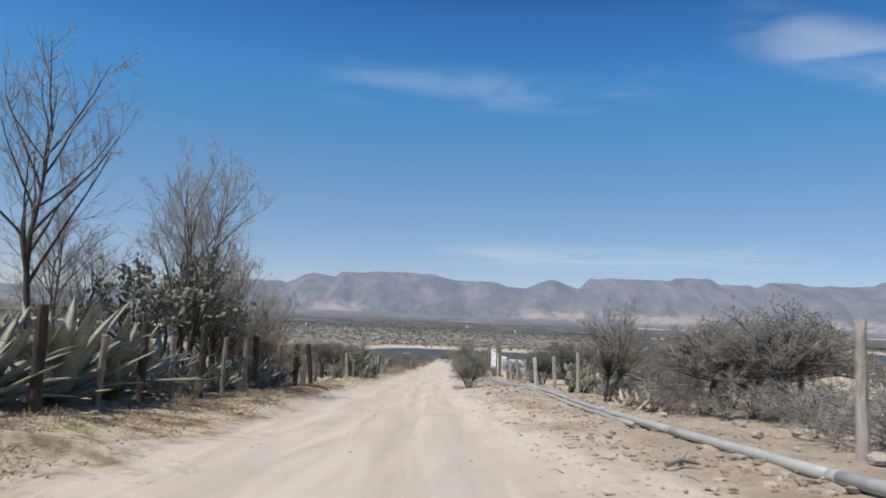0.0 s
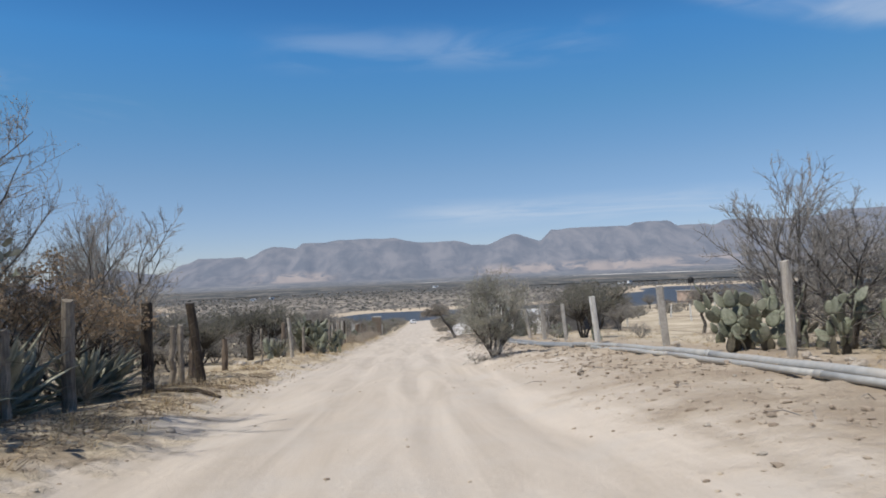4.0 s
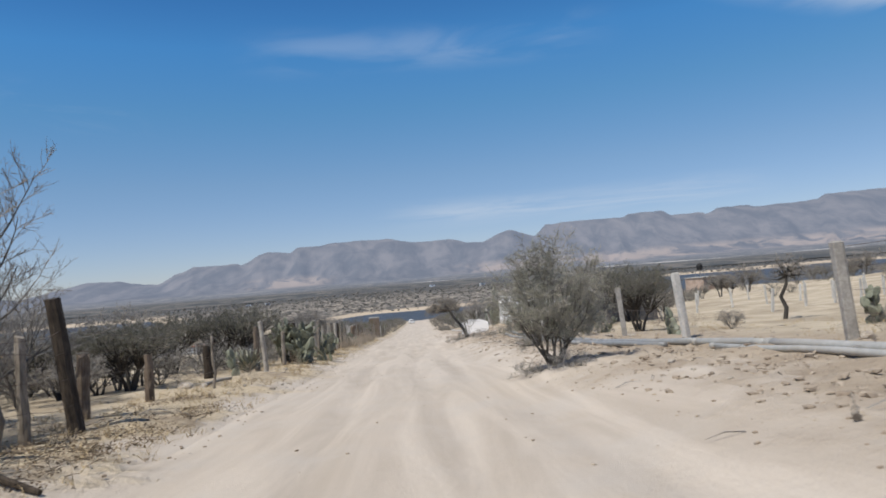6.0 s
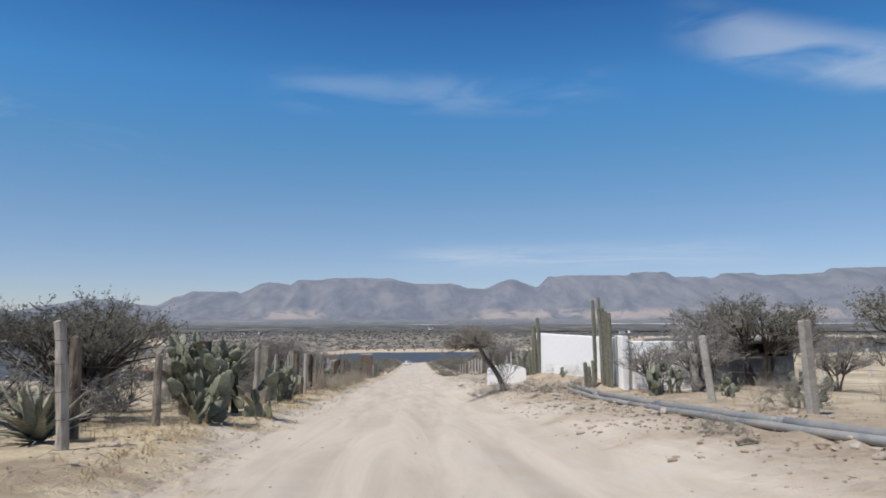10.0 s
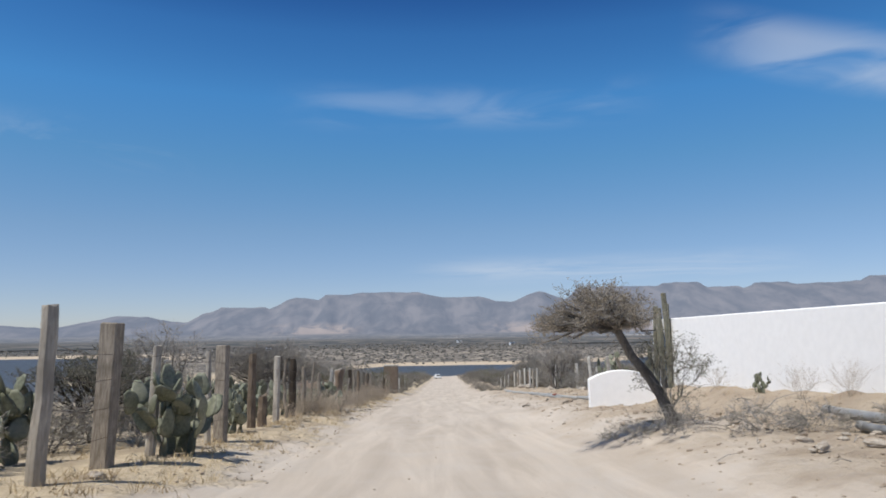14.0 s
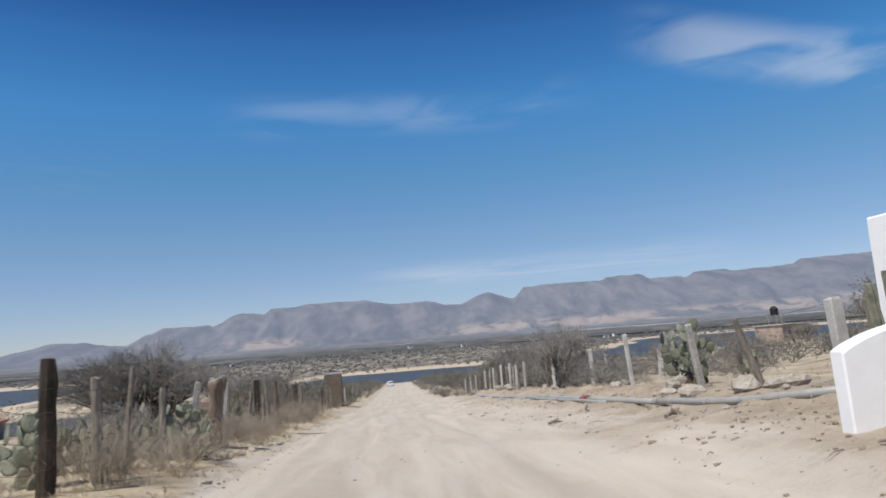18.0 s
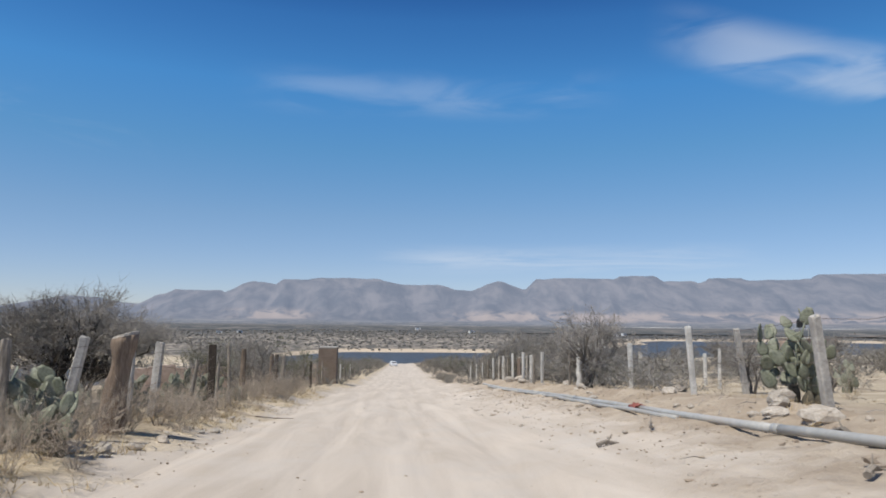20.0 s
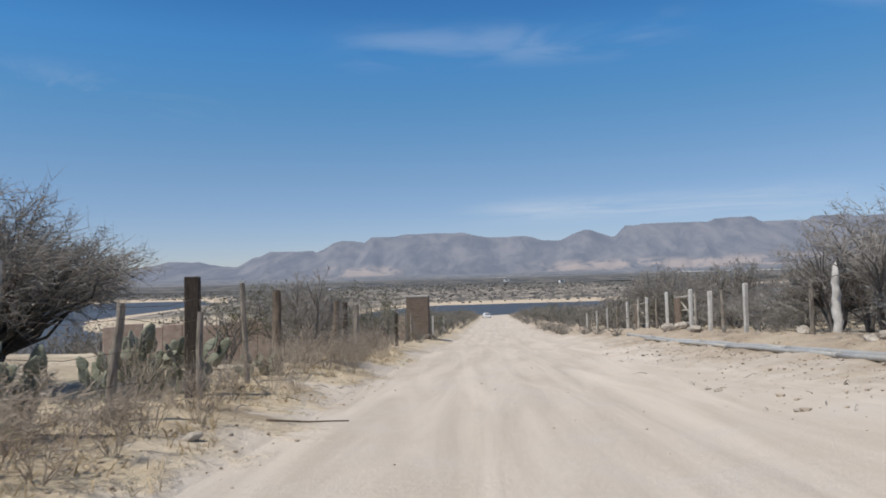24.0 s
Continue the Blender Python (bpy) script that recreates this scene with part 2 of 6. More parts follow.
def far_rock():
    """The far plain and its mountains: dry brush, fields and pale rock, with the air's scattered light painted in as
    glow.
    """
    m, g = material("hazed_mountain_rock")
    v = g.coords()
    x, y, z = g.xyz(v)
    n = g.noise(g.stretch(v, 1.0, 0.3, 0.7), 0.009, 9.0, 0.66, 0.5)
    w = g.noise(g.stretch(v, 1.0, 0.35, 2.0), 0.006, 7.0, 0.65, 0.4)
    c = g.mix(g.span(n, 0.35, 0.68), (0.045, 0.047, 0.05), (0.115, 0.105, 0.10))
    side = g.math("DIVIDE", x, y)
    west = g.math("MULTIPLY", g.span(side, -0.24, -0.18), g.span(side, -0.08, -0.13))
    east = g.span(side, 0.05, 0.14)
    foot = g.math("MULTIPLY", g.span(z, 8.0, 26.0), g.span(g.math("ADD", z, g.math("MULTIPLY", w, 60.0)), 118.0, 82.0))
    foot = g.math("MULTIPLY", g.math("MULTIPLY", foot, g.math("MAXIMUM", west, east)), g.span(w, 0.42, 0.56))
    c = g.mix(foot, c, (0.215, 0.17, 0.135))
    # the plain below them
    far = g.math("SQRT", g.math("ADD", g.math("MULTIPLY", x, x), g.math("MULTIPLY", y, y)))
    streaks = g.noise(g.stretch(v, 1.0, 0.6, 0.0), 0.02, 6.0, 0.75)
    broad = g.noise(g.stretch(v, 0.45, 1.0, 0.0), 0.0042, 6.0, 0.65)
    plain = g.mix(g.span(streaks, 0.42, 0.64), (0.062, 0.066, 0.068), (0.165, 0.15, 0.132))
    plain = g.mix(g.span(broad, 0.56, 0.66, 0.0, 0.55), plain, (0.24, 0.205, 0.165))
    field = g.math("MULTIPLY", g.span(broad, 0.48, 0.56), g.span(g.math("ABSOLUTE", g.math("SUBTRACT", far, 2250.0)), 130.0, 70.0))
    plain = g.mix(g.math("MULTIPLY", field, g.span(side, 0.0, 0.05)), plain, (0.60, 0.56, 0.50))
    c = g.mix(g.span(g.math("ADD", z, g.math("MULTIPLY", w, 14.0)), 34.0, 14.0), c, plain)
    # painted haze: a bluish glow on the surface, stronger with distance
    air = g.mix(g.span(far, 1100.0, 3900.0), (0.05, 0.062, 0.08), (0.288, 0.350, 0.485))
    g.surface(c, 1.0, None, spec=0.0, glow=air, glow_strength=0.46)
    return m


def lake_water():
    m, g = material("lake_water")
    v = g.coords()
    n = g.noise(g.stretch(v, 0.5, 1.5, 1.0), 0.6, 4.0)
    g.surface((0.07, 0.083, 0.10), 0.5, g.bump(n, 1.0, 1.2), spec=0.25)
    return m


def pale_plaster():
    m, g = material("white_plaster")
    v = g.coords()
    fine = g.noise(v, 5.0, 4.0, 0.55)
    drip = g.noise(g.stretch(v, 2.5, 2.5, 0.35), 1.2, 5.0, 0.6)
    c = g.mix(g.span(fine, 0.3, 0.7), (0.86, 0.86, 0.85), (0.90, 0.90, 0.89))
    c = g.mix(g.span(drip, 0.6, 0.85, 0.0, 0.08), c, (0.6, 0.58, 0.55))
    g.surface(c, 0.9, g.bump(fine, 0.1, 0.006), spec=0.2)
    return m


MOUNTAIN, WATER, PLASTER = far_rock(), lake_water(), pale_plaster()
WOOD_GREY = grainy("weathered_wood", (0.17, 0.145, 0.115), (0.40, 0.355, 0.30), 14.0, stretch=(3, 3, 0.35), depth=0.02)
WOOD_DARK = grainy("dark_wood", (0.035, 0.028, 0.022), (0.10, 0.078, 0.058), 14.0, stretch=(3, 3, 0.35), depth=0.02)
WOOD_BROWN = grainy("brown_wood", (0.125, 0.095, 0.07), (0.27, 0.215, 0.165), 12.0, stretch=(3, 3, 0.35), depth=0.02)
WOOD_TAN = grainy("barkless_tan_wood", (0.16, 0.118, 0.086), (0.32, 0.243, 0.18), 9.0, stretch=(3, 3, 0.4), depth=0.03, stain=(0.13, 0.095, 0.07))
WOOD_PALE = grainy("pale_wood", (0.31, 0.28, 0.24), (0.54, 0.50, 0.435), 12.0, stretch=(3, 3, 0.35), depth=0.02)
CONCRETE = grainy("grey_concrete", (0.33, 0.31, 0.28), (0.52, 0.49, 0.44), 18.0, depth=0.006)
CONCRETE_PALE = grainy("pale_concrete", (0.5, 0.48, 0.44), (0.68, 0.66, 0.61), 18.0, depth=0.006)
BARK = grainy("grey_bark", (0.09, 0.082, 0.073), (0.22, 0.20, 0.178), 16.0, stretch=(2, 2, 0.6), depth=0.02)
BARK_DARK = grainy("dark_bark", (0.042, 0.037, 0.032), (0.11, 0.097, 0.083), 16.0, stretch=(2, 2, 0.6), depth=0.02)
TWIG = grainy("bare_twigs", (0.23, 0.215, 0.198), (0.46, 0.43, 0.393), 5.0, depth=0.003)
TWIG_MID = grainy("grey_brown_twigs", (0.19, 0.176, 0.16), (0.38, 0.355, 0.32), 5.0, depth=0.003)
TWIG_DARK = grainy("dark_twigs", (0.13, 0.12, 0.106), (0.28, 0.26, 0.23), 5.0, depth=0.003)
TWIG_BROWN = grainy("dry_brown_twigs", (0.24, 0.19, 0.145), (0.43, 0.355, 0.28), 5.0, depth=0.003)
TWIG_STRAW = grainy("straw_twigs", (0.36, 0.30, 0.235), (0.60, 0.51, 0.41), 5.0, depth=0.003)
TWIG_PALE = grainy("dry_weed_stems", (0.31, 0.26, 0.205), (0.53, 0.455, 0.365), 5.0, depth=0.003)
LEAF_DRY = grainy("grey_green_leaves", (0.225, 0.22, 0.16), (0.42, 0.405, 0.315), 4.0, depth=0.002, thin=0.4)
LEAF_TAN = grainy("pale_tan_leaves", (0.32, 0.275, 0.21), (0.56, 0.49, 0.39), 4.0, depth=0.002, thin=0.4)
LEAF_SAGE = grainy("sage_grey_leaves", (0.38, 0.375, 0.285), (0.62, 0.61, 0.50), 4.0, depth=0.002, thin=0.4)
LEAF_ASH = grainy("ash_grey_leaves", (0.26, 0.24, 0.205), (0.48, 0.44, 0.375), 4.0, depth=0.002, thin=0.4)
LEAF_OLIVE = grainy("olive_grey_leaves", (0.15, 0.15, 0.11), (0.32, 0.31, 0.235), 4.0, depth=0.002, thin=0.4)
LEAF_RUST = grainy("rust_brown_leaves", (0.38, 0.285, 0.185), (0.66, 0.51, 0.365), 4.0, depth=0.002, thin=0.4)
def island_mix(name, dark, light):
    """Each separate piece of the mesh takes its own tone."""
    m, g = material(name)
    own = g.add("ShaderNodeNewGeometry").outputs["Random Per Island"]
    n = g.noise(g.coords(), 0.5, 4.0)
    c = g.mix(g.math("ADD", g.math("MULTIPLY", own, 0.6), g.math("MULTIPLY", n, 0.4)), dark, light)
    g.surface(c, 0.9, None, spec=0.15)
    return m


LOOSE = island_mix("loose_stones", (0.19, 0.145, 0.105), (0.50, 0.43, 0.345))
SCRUB = island_mix("wild_scrub", (0.095, 0.088, 0.076), (0.29, 0.27, 0.23))
FAR_BUSH = island_mix("far_bush", (0.075, 0.073, 0.068), (0.23, 0.215, 0.19))
LEAF_FALLEN = island_mix("fallen_brown_leaves", (0.11, 0.086, 0.06), (0.33, 0.26, 0.185))
LEAF_GREEN = grainy("pale_green_leaves", (0.11, 0.12, 0.05), (0.21, 0.215, 0.11), 4.0, depth=0.002, thin=0.4)
NOPAL = grainy("nopal_skin", (0.115, 0.128, 0.085), (0.255, 0.265, 0.19), 9.0, 0.6, depth=0.006, spec=0.4, stain=(0.27, 0.27, 0.215))
NOPAL_DARK = grainy("dark_nopal_skin", (0.12, 0.125, 0.09), (0.29, 0.295, 0.22), 9.0, 0.6, depth=0.006, spec=0.4, stain=(0.12, 0.115, 0.085))
NOPAL_OLD = grainy("old_nopal_skin", (0.07, 0.062, 0.045), (0.16, 0.14, 0.10), 12.0, depth=0.01)
AGAVE = grainy("agave_leaf", (0.19, 0.185, 0.125), (0.40, 0.385, 0.28), 7.0, 0.55, depth=0.004, spec=0.4, stain=(0.3, 0.31, 0.27))
COLUMN = grainy("column_cactus_skin", (0.135, 0.135, 0.10), (0.27, 0.265, 0.21), 9.0, 0.65, depth=0.008, stain=(0.2, 0.18, 0.13))
PIPE_GREY = grainy("grey_plastic_pipe", (0.34, 0.34, 0.32), (0.46, 0.455, 0.43), 5.0, 0.45, relief=0.1, depth=0.003, spec=0.45, stain=(0.42, 0.38, 0.33))
PIPE_DARK = grainy("slate_plastic_pipe", (0.21, 0.215, 0.215), (0.31, 0.315, 0.31), 5.0, 0.45, relief=0.1, depth=0.003, spec=0.45, stain=(0.37, 0.33, 0.28))
ROCK = grainy("pale_stone", (0.34, 0.30, 0.25), (0.56, 0.51, 0.44), 11.0, depth=0.03, stain=(0.33, 0.27, 0.21))
BRICK = grainy("clay_brick", (0.17, 0.13, 0.10), (0.28, 0.215, 0.165), 11.0, depth=0.006)
MORTAR = grainy("mortar", (0.22, 0.19, 0.16), (0.33, 0.29, 0.25), 16.0, depth=0.006)
BLOCK = grainy("grey_block", (0.15, 0.145, 0.14), (0.28, 0.27, 0.255), 9.0, depth=0.01)
STRAW = grainy("dry_grass", (0.36, 0.27, 0.15), (0.62, 0.50, 0.31), 3.0, depth=0.002)
DRY_AGAVE = grainy("dead_agave_leaf", (0.33, 0.28, 0.21), (0.55, 0.485, 0.385), 5.0, depth=0.004)
WIRE = grainy("rusty_wire", (0.10, 0.075, 0.06), (0.22, 0.18, 0.155), 30.0, 0.6, depth=0.001)
METAL_WHITE = grainy("white_painted_metal", (0.66, 0.66, 0.65), (0.80, 0.80, 0.79), 8.0, 0.5, relief=0.05, depth=0.002, spec=0.5)
CAR_WHITE = grainy("white_car_paint", (0.74, 0.75, 0.76), (0.82, 0.82, 0.82), 2.0, 0.3, relief=0.02, depth=0.001, spec=0.5)
BLACK = grainy("black_plastic", (0.012, 0.012, 0.013), (0.03, 0.03, 0.03), 8.0, 0.6, depth=0.003)
GLASS_DARK = grainy("dark_glass", (0.015, 0.02, 0.025), (0.03, 0.035, 0.04), 1.0, 0.1, relief=0.0, depth=0.001, spec=0.6)
RED_CLOTH = grainy("faded_red_cloth", (0.22, 0.07, 0.06), (0.38, 0.15, 0.12), 9.0, depth=0.01)
ROOF_RED = grainy("red_brown_roof", (0.36, 0.17, 0.11), (0.50, 0.26, 0.17), 6.0, depth=0.006)
PINK_WALL = grainy("pink_adobe", (0.36, 0.275, 0.22), (0.50, 0.40, 0.33), 5.0, depth=0.012)


# ---- building blocks ----
class Shape:
    """Collects vertices and faces for one mesh."""

    def __init__(self):
        self.v, self.f = [], []

    def tube(self, pts, radii, sides=6, cap=True, tip=False):
        base = len(self.v)
        rings = len(pts)
        for i in range(rings):
            p = pts[i]
            d = (pts[min(i + 1, rings - 1)] - pts[max(i - 1, 0)])
            d = d.normalized() if d.length > 1e-9 else Vector((0, 0, 1))
            a = d.cross(Vector((0.31, 0.95, 0.07)))
            if a.length < 0.05:
                a = d.cross(Vector((1, 0, 0)))
            a.normalize()
            b = d.cross(a)
            if tip and i == rings - 1:
                self.v.append(tuple(p))
            else:
                for k in range(sides):
                    w = 2 * math.pi * k / sides
                    self.v.append(tuple(p + (a * math.cos(w) + b * math.sin(w)) * radii[i]))
        for i in range(rings - 1):
            s = base + i * sides
            for k in range(sides):
                n = (k + 1) % sides
                if tip and i == rings - 2:
                    self.f.append((s + k, s + n, s + sides))
                else:
                    self.f.append((s + k, s + n, s + sides + n, s + sides + k))
        if cap:
            self.f.append(tuple(base + k for k in reversed(range(sides))))
            if not tip:
                self.f.append(tuple(base + (rings - 1) * sides + k for k in range(sides)))

    def box(self, c, s, m=None, bevel=0.0):
        """A box with its long edges cut; c centre, s full size."""
        x, y, z = s[0] / 2, s[1] / 2, s[2] / 2
        b = min(bevel, x * 0.8, y * 0.8, z * 0.8)
        ring = [(x - b, -y), (x, -y + b), (x, y - b), (x - b, y), (-x + b, y), (-x, y - b), (-x, -y + b), (-x + b, -y)] if b else [(x, -y), (x, y), (-x, y), (-x, -y)]
        k = len(ring)
        levels = [(-z, b), (-z + b, 0), (z - b, 0), (z, b)] if b else [(-z, 0), (z, 0)]
        base = len(self.v)
        for zz, inset in levels:
            fx, fy = (x - inset) / x, (y - inset) / y
            for px, py in ring:
                p = Vector((px * fx, py * fy, zz))
                p = (m @ p) if m else p
                self.v.append((p.x + c[0], p.y + c[1], p.z + c[2]))
        for i in range(len(levels) - 1):
            for j in range(k):
                n = (j + 1) % k
                self.f.append((base + i * k + j, base + i * k + n, base + (i + 1) * k + n, base + (i + 1) * k + j))
        self.f.append(tuple(base + j for j in reversed(range(k))))
        self.f.append(tuple(base + (len(levels) - 1) * k + j for j in range(k)))

    def lump(self, c, size, rng, rings=4, sides=7, rough=0.22):
        """An uneven stone-like lump."""
        base = len(self.v)
        self.v.append((c[0], c[1], c[2] - size[2]))
        for i in range(1, rings):
            a = math.pi * i / rings
            for k in range(sides):
                w = 2 * math.pi * (k + 0.5 * (i % 2)) / sides
                q = 1 + rng.uniform(-rough, rough)
                self.v.append((c[0] + size[0] * q * math.sin(a) * math.cos(w), c[1] + size[1] * q * math.sin(a) * math.sin(w), c[2] - size[2] * q * math.cos(a)))
        self.v.append((c[0], c[1], c[2] + size[2] * 0.9))
        top = len(self.v) - 1
        for k in range(sides):
            n = (k + 1) % sides
            self.f.append((base, base + 1 + n, base + 1 + k))
            for i in range(rings - 2):
                s = base + 1 + i * sides
                self.f.append((s + k, s + n, s + sides + n, s + sides + k))
            s = base + 1 + (rings - 2) * sides
            self.f.append((s + k, s + n, top))

    def leaf(self, p, size, rng):
        """A small folded leaf: two triangles at an angle."""
        d = Vector((rng.gauss(0, 1), rng.gauss(0, 1), rng.gauss(0, 1))).normalized()
        e = d.cross(Vector((rng.gauss(0, 1), rng.gauss(0, 1), rng.gauss(0, 1)))).normalized()
        n = d.cross(e) * size * 0.25
        b = len(self.v)
        q = p + d * size
        self.v += [tuple(p), tuple(q), tuple(p + d * size * 0.5 + e * size * 0.38 + n), tuple(p + d * size * 0.5 - e * size * 0.38 + n)]
        self.f += [(b, b + 1, b + 2), (b + 1, b, b + 3)]

    def pad(self, p, d, size, rng):
        """A thick oval cactus pad that grows from p along d."""
        e = d.cross(Vector((rng.gauss(0, 1), rng.gauss(0, 1), rng.gauss(0, 1)))).normalized()
        n = d.cross(e).normalized() * size * 0.07
        b = len(self.v)
        for k in range(7):
            w = 2 * math.pi * k / 7
            self.v.append(tuple(p + d * size * (0.5 - 0.5 * math.cos(w)) + e * size * 0.34 * math.sin(w) * (1 - 0.25 * math.cos(w))))
        c = p + d * size * 0.5
        self.v += [tuple(c + n), tuple(c - n)]
        for k in range(7):
            j = (k + 1) % 7
            self.f += [(b + k, b + j, b + 7), (b + j, b + k, b + 8)]

    def blade(self, p, d, length, width, rng):
        """A bent blade of grass."""
        s = d.cross(Vector((rng.uniform(-1, 1), rng.uniform(-1, 1), 0.2)))
        s = s.normalized() * width
        q = p + d * length * 0.6
        r = q + (d + Vector((d.x, d.y, -0.5)) * 0.7).normalized() * length * 0.4
        b = len(self.v)
        self.v += [tuple(p - s), tuple(p + s), tuple(q + s * 0.6), tuple(q - s * 0.6), tuple(r)]
        self.f += [(b, b + 1, b + 2, b + 3), (b + 3, b + 2, b + 4)]

    def mesh(self, name, mat, smooth=False):
        me = bpy.data.meshes.new(name)
        me.from_pydata(self.v, [], self.f)
        me.materials.append(mat)
        if smooth:
            me.polygons.foreach_set("use_smooth", [True] * len(me.polygons))
        me.update()
        return me


def part(name, shape, mat, parent, label="", smooth=False):
    me = shape if isinstance(shape, bpy.types.Mesh) else shape.mesh(name, mat, smooth)
    ob = new(name, me)
    ob.parent = parent
    return tagged(ob, label)


def thing(name, m, label, category, group=""):
    ob = new(name)
    ob.empty_display_size = 0.2
    ob.matrix_basis = m
    return tagged(ob, label, category, group)


def single(name, shape, mat, m, label, category, group="", smooth=False, kind=""):
    me = shape if isinstance(shape, bpy.types.Mesh) else shape.mesh(name, mat, smooth)
    ob = new(name, me)
    ob.matrix_basis = m
    return tagged(ob, label, category, group, kind)


# ---- the lie of the land ----
ROAD_Y = (-400, -80, 0, 24, 48, 72, 90, 154, 220, 300, 350)
ROAD_Z = (9, 5.5, 0, -1.70, -3.30, -4.85, -5.95, -9.95, -12.9, -16.1, -17.9)
FAR_Y = (350, 365, 436, 450, 485, 740, 1500, 2500, 3400)
FAR_Z = (-17.9, -19.5, -19.0, -17.4, -14.6, -12.5, -9.0, -5.0, 0.0)
LAKE = -17.5


def smooth(a, b, v):
    t = min(1.0, max(0.0, (v - a) / (b - a)))
    return t * t * (3 - 2 * t)


def road_z(y):
    return float(np.interp(y, ROAD_Y, ROAD_Z))


def bend(y):
    """How far the road lies to the right of its first line."""
    return BEND * max(0.0, y - 110)


def land(x, y):
    """Height of the ground."""
    x -= bend(min(y, 330))
    n1 = noise.noise(Vector((x * 0.012, y * 0.012, 0.3)))
    n2 = noise.noise(Vector((x * 0.13, y * 0.13, 4.3)))
    n3 = noise.noise(Vector((x * 0.6, y * 0.6, 7.7)))
    n4 = noise.noise(Vector((x * 2.1, y * 2.1, 2.2)))
    shore = y + 16 * n1 * smooth(20, 90, abs(x)) + 6 * noise.noise(Vector((x * 0.03, 0.5, 1.0))) * smooth(330, 380, y)
    shore += 150 * smooth(16, 80, -x) * smooth(100, 175, y) * smooth(600, 290, y)
    shore -= 75 * smooth(35, 170, x) * smooth(150, 300, y)
    if shore > 375:
        shore = 375 + (shore - 375) / (1 + 4.2 * smooth(110, 300, abs(x)))
    if y > 345 or shore > 340:
        z = float(np.interp(max(shore, 340), FAR_Y, FAR_Z)) if shore > 350 else road_z(shore)
        return z + n1 * 1.5 * smooth(440, 620, y) + 1.5 * n1 * smooth(900, 1600, y)
    z = road_z(max(y, shore) if y > 110 else y)
    rise_r = (0.3 + 0.2 * smooth(10, 35, y) + 0.22 * smooth(62, 76, y) - 0.14 * smooth(82, 90, y)) * (1 - 0.6 * smooth(120, 160, y))
    level = smooth(80, 90, y)     # from here on the bank is one gentle slope up to the pipes
    z += 0.42 * smooth(4.4, 5.8, x) * smooth(66.5, 70, y) * smooth(86, 80, y) * smooth(12, 8, x)
    z += rise_r * ((1 - level) * (0.82 * smooth(0.5, 2.9, x) + 0.18 * smooth(2.5, 5.5, x)) + level * smooth(0.2, 4.9, x)) + 0.28 * level * smooth(4.9, 6.3, x) + 0.28 * smooth(-4.1, -6.4, x)
    verge = smooth(3.2, 5.5, abs(x + 0.6))
    z += verge * (0.07 * n2 + 0.06 * n3 + 0.03 * n4) + 0.012 * n3
    z += 0.1 * math.exp(-((x - 2.4) ** 2 + (y - 70.4) ** 2) / 2.6) + 0.12 * math.exp(-((x - 1.9) ** 2 + (y - 41.2) ** 2) / 1.2)
    z += smooth(1.6, 3.4, x) * smooth(8, 6, x) * (0.075 * n4 + 0.06 * noise.noise(Vector((x * 4.3, y * 4.3, 1.1))))
    z += 0.16 * max(0.0, n3 + 0.25) * smooth(-6.9, -5.9, x) * smooth(-3.9, -4.7, x) * smooth(44, 36, y)
    z += 3.2 * smooth(18, 85, x) * smooth(55, 125, y) * smooth(330, 215, y)     # the field lies higher to the right
    # wheel tracks
    for c in (-2.5, -0.8, 0.5):
        z -= 0.035 * math.exp(-((x - c - 0.25 * math.sin(y * 0.09)) / 0.24) ** 2)
    z += 0.6 * n1 * smooth(12, 60, abs(x)) + 0.25 * n2 * smooth(9, 20, abs(x))
    return z


def steps(*runs):
    out = []
    for a, b, s in runs:
        n = max(1, round((b - a) / s))
        out += [a + (b - a) * i / n for i in range(n)]
    return out + [runs[-1][1]]


def sheet(name, xs, ys, fn, mat, smooth_it=True):
    n = len(xs)
    v = [(x, y, fn(x, y)) for y in ys for x in xs]
    f = [(j * n + i, j * n + i + 1, (j + 1) * n + i + 1, (j + 1) * n + i) for j in range(len(ys) - 1) for i in range(n - 1)]
    s = Shape()
    s.v, s.f = v, f
    return new(name, s.mesh(name, mat, smooth_it))


def under(x, y):
    u = x - bend(y)
    drop = 0.12 * smooth(-4.6, -4.2, u) * smooth(2.6, 2.2, u) if -12 < y < 336 else 0.0
    return land(x, y) - drop


gx = steps((-3200, -600, 260), (-600, -150, 50), (-150, -40, 8), (-40, -14, 2), (-14, 1.6, 0.4), (1.6, 6.8, 0.2), (6.8, 14, 0.4), (14, 40, 2), (40, 150, 8), (150, 600, 50), (600, 3200, 260))
gy = steps((-1200, -100, 150), (-100, -8, 6), (-8, 130, 0.42), (130, 340, 3), (340, 500, 5), (500, 1000, 28), (1000, 3400, 150))
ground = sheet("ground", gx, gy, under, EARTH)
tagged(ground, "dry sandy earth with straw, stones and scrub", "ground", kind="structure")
road = sheet("road", steps((-4.6, 2.6, 0.16)), steps((-12, 130, 0.35), (130, 336, 2)), lambda x, y: land(x + bend(y), y) + (0.006 if -4.5 < x < 2.5 else -0.012), EARTH)
for vert in road.data.vertices:
    vert.co.x += bend(vert.co.y)
tagged(road, "pale dusty dirt road with faint wheel tracks", "road", kind="structure")
lake = sheet("water", steps((-2200, 2200, 200)), steps((150, 1050, 60)), lambda x, y: LAKE, WATER)
tagged(lake, "still grey-blue lake water below the slope", "water", kind="structure")


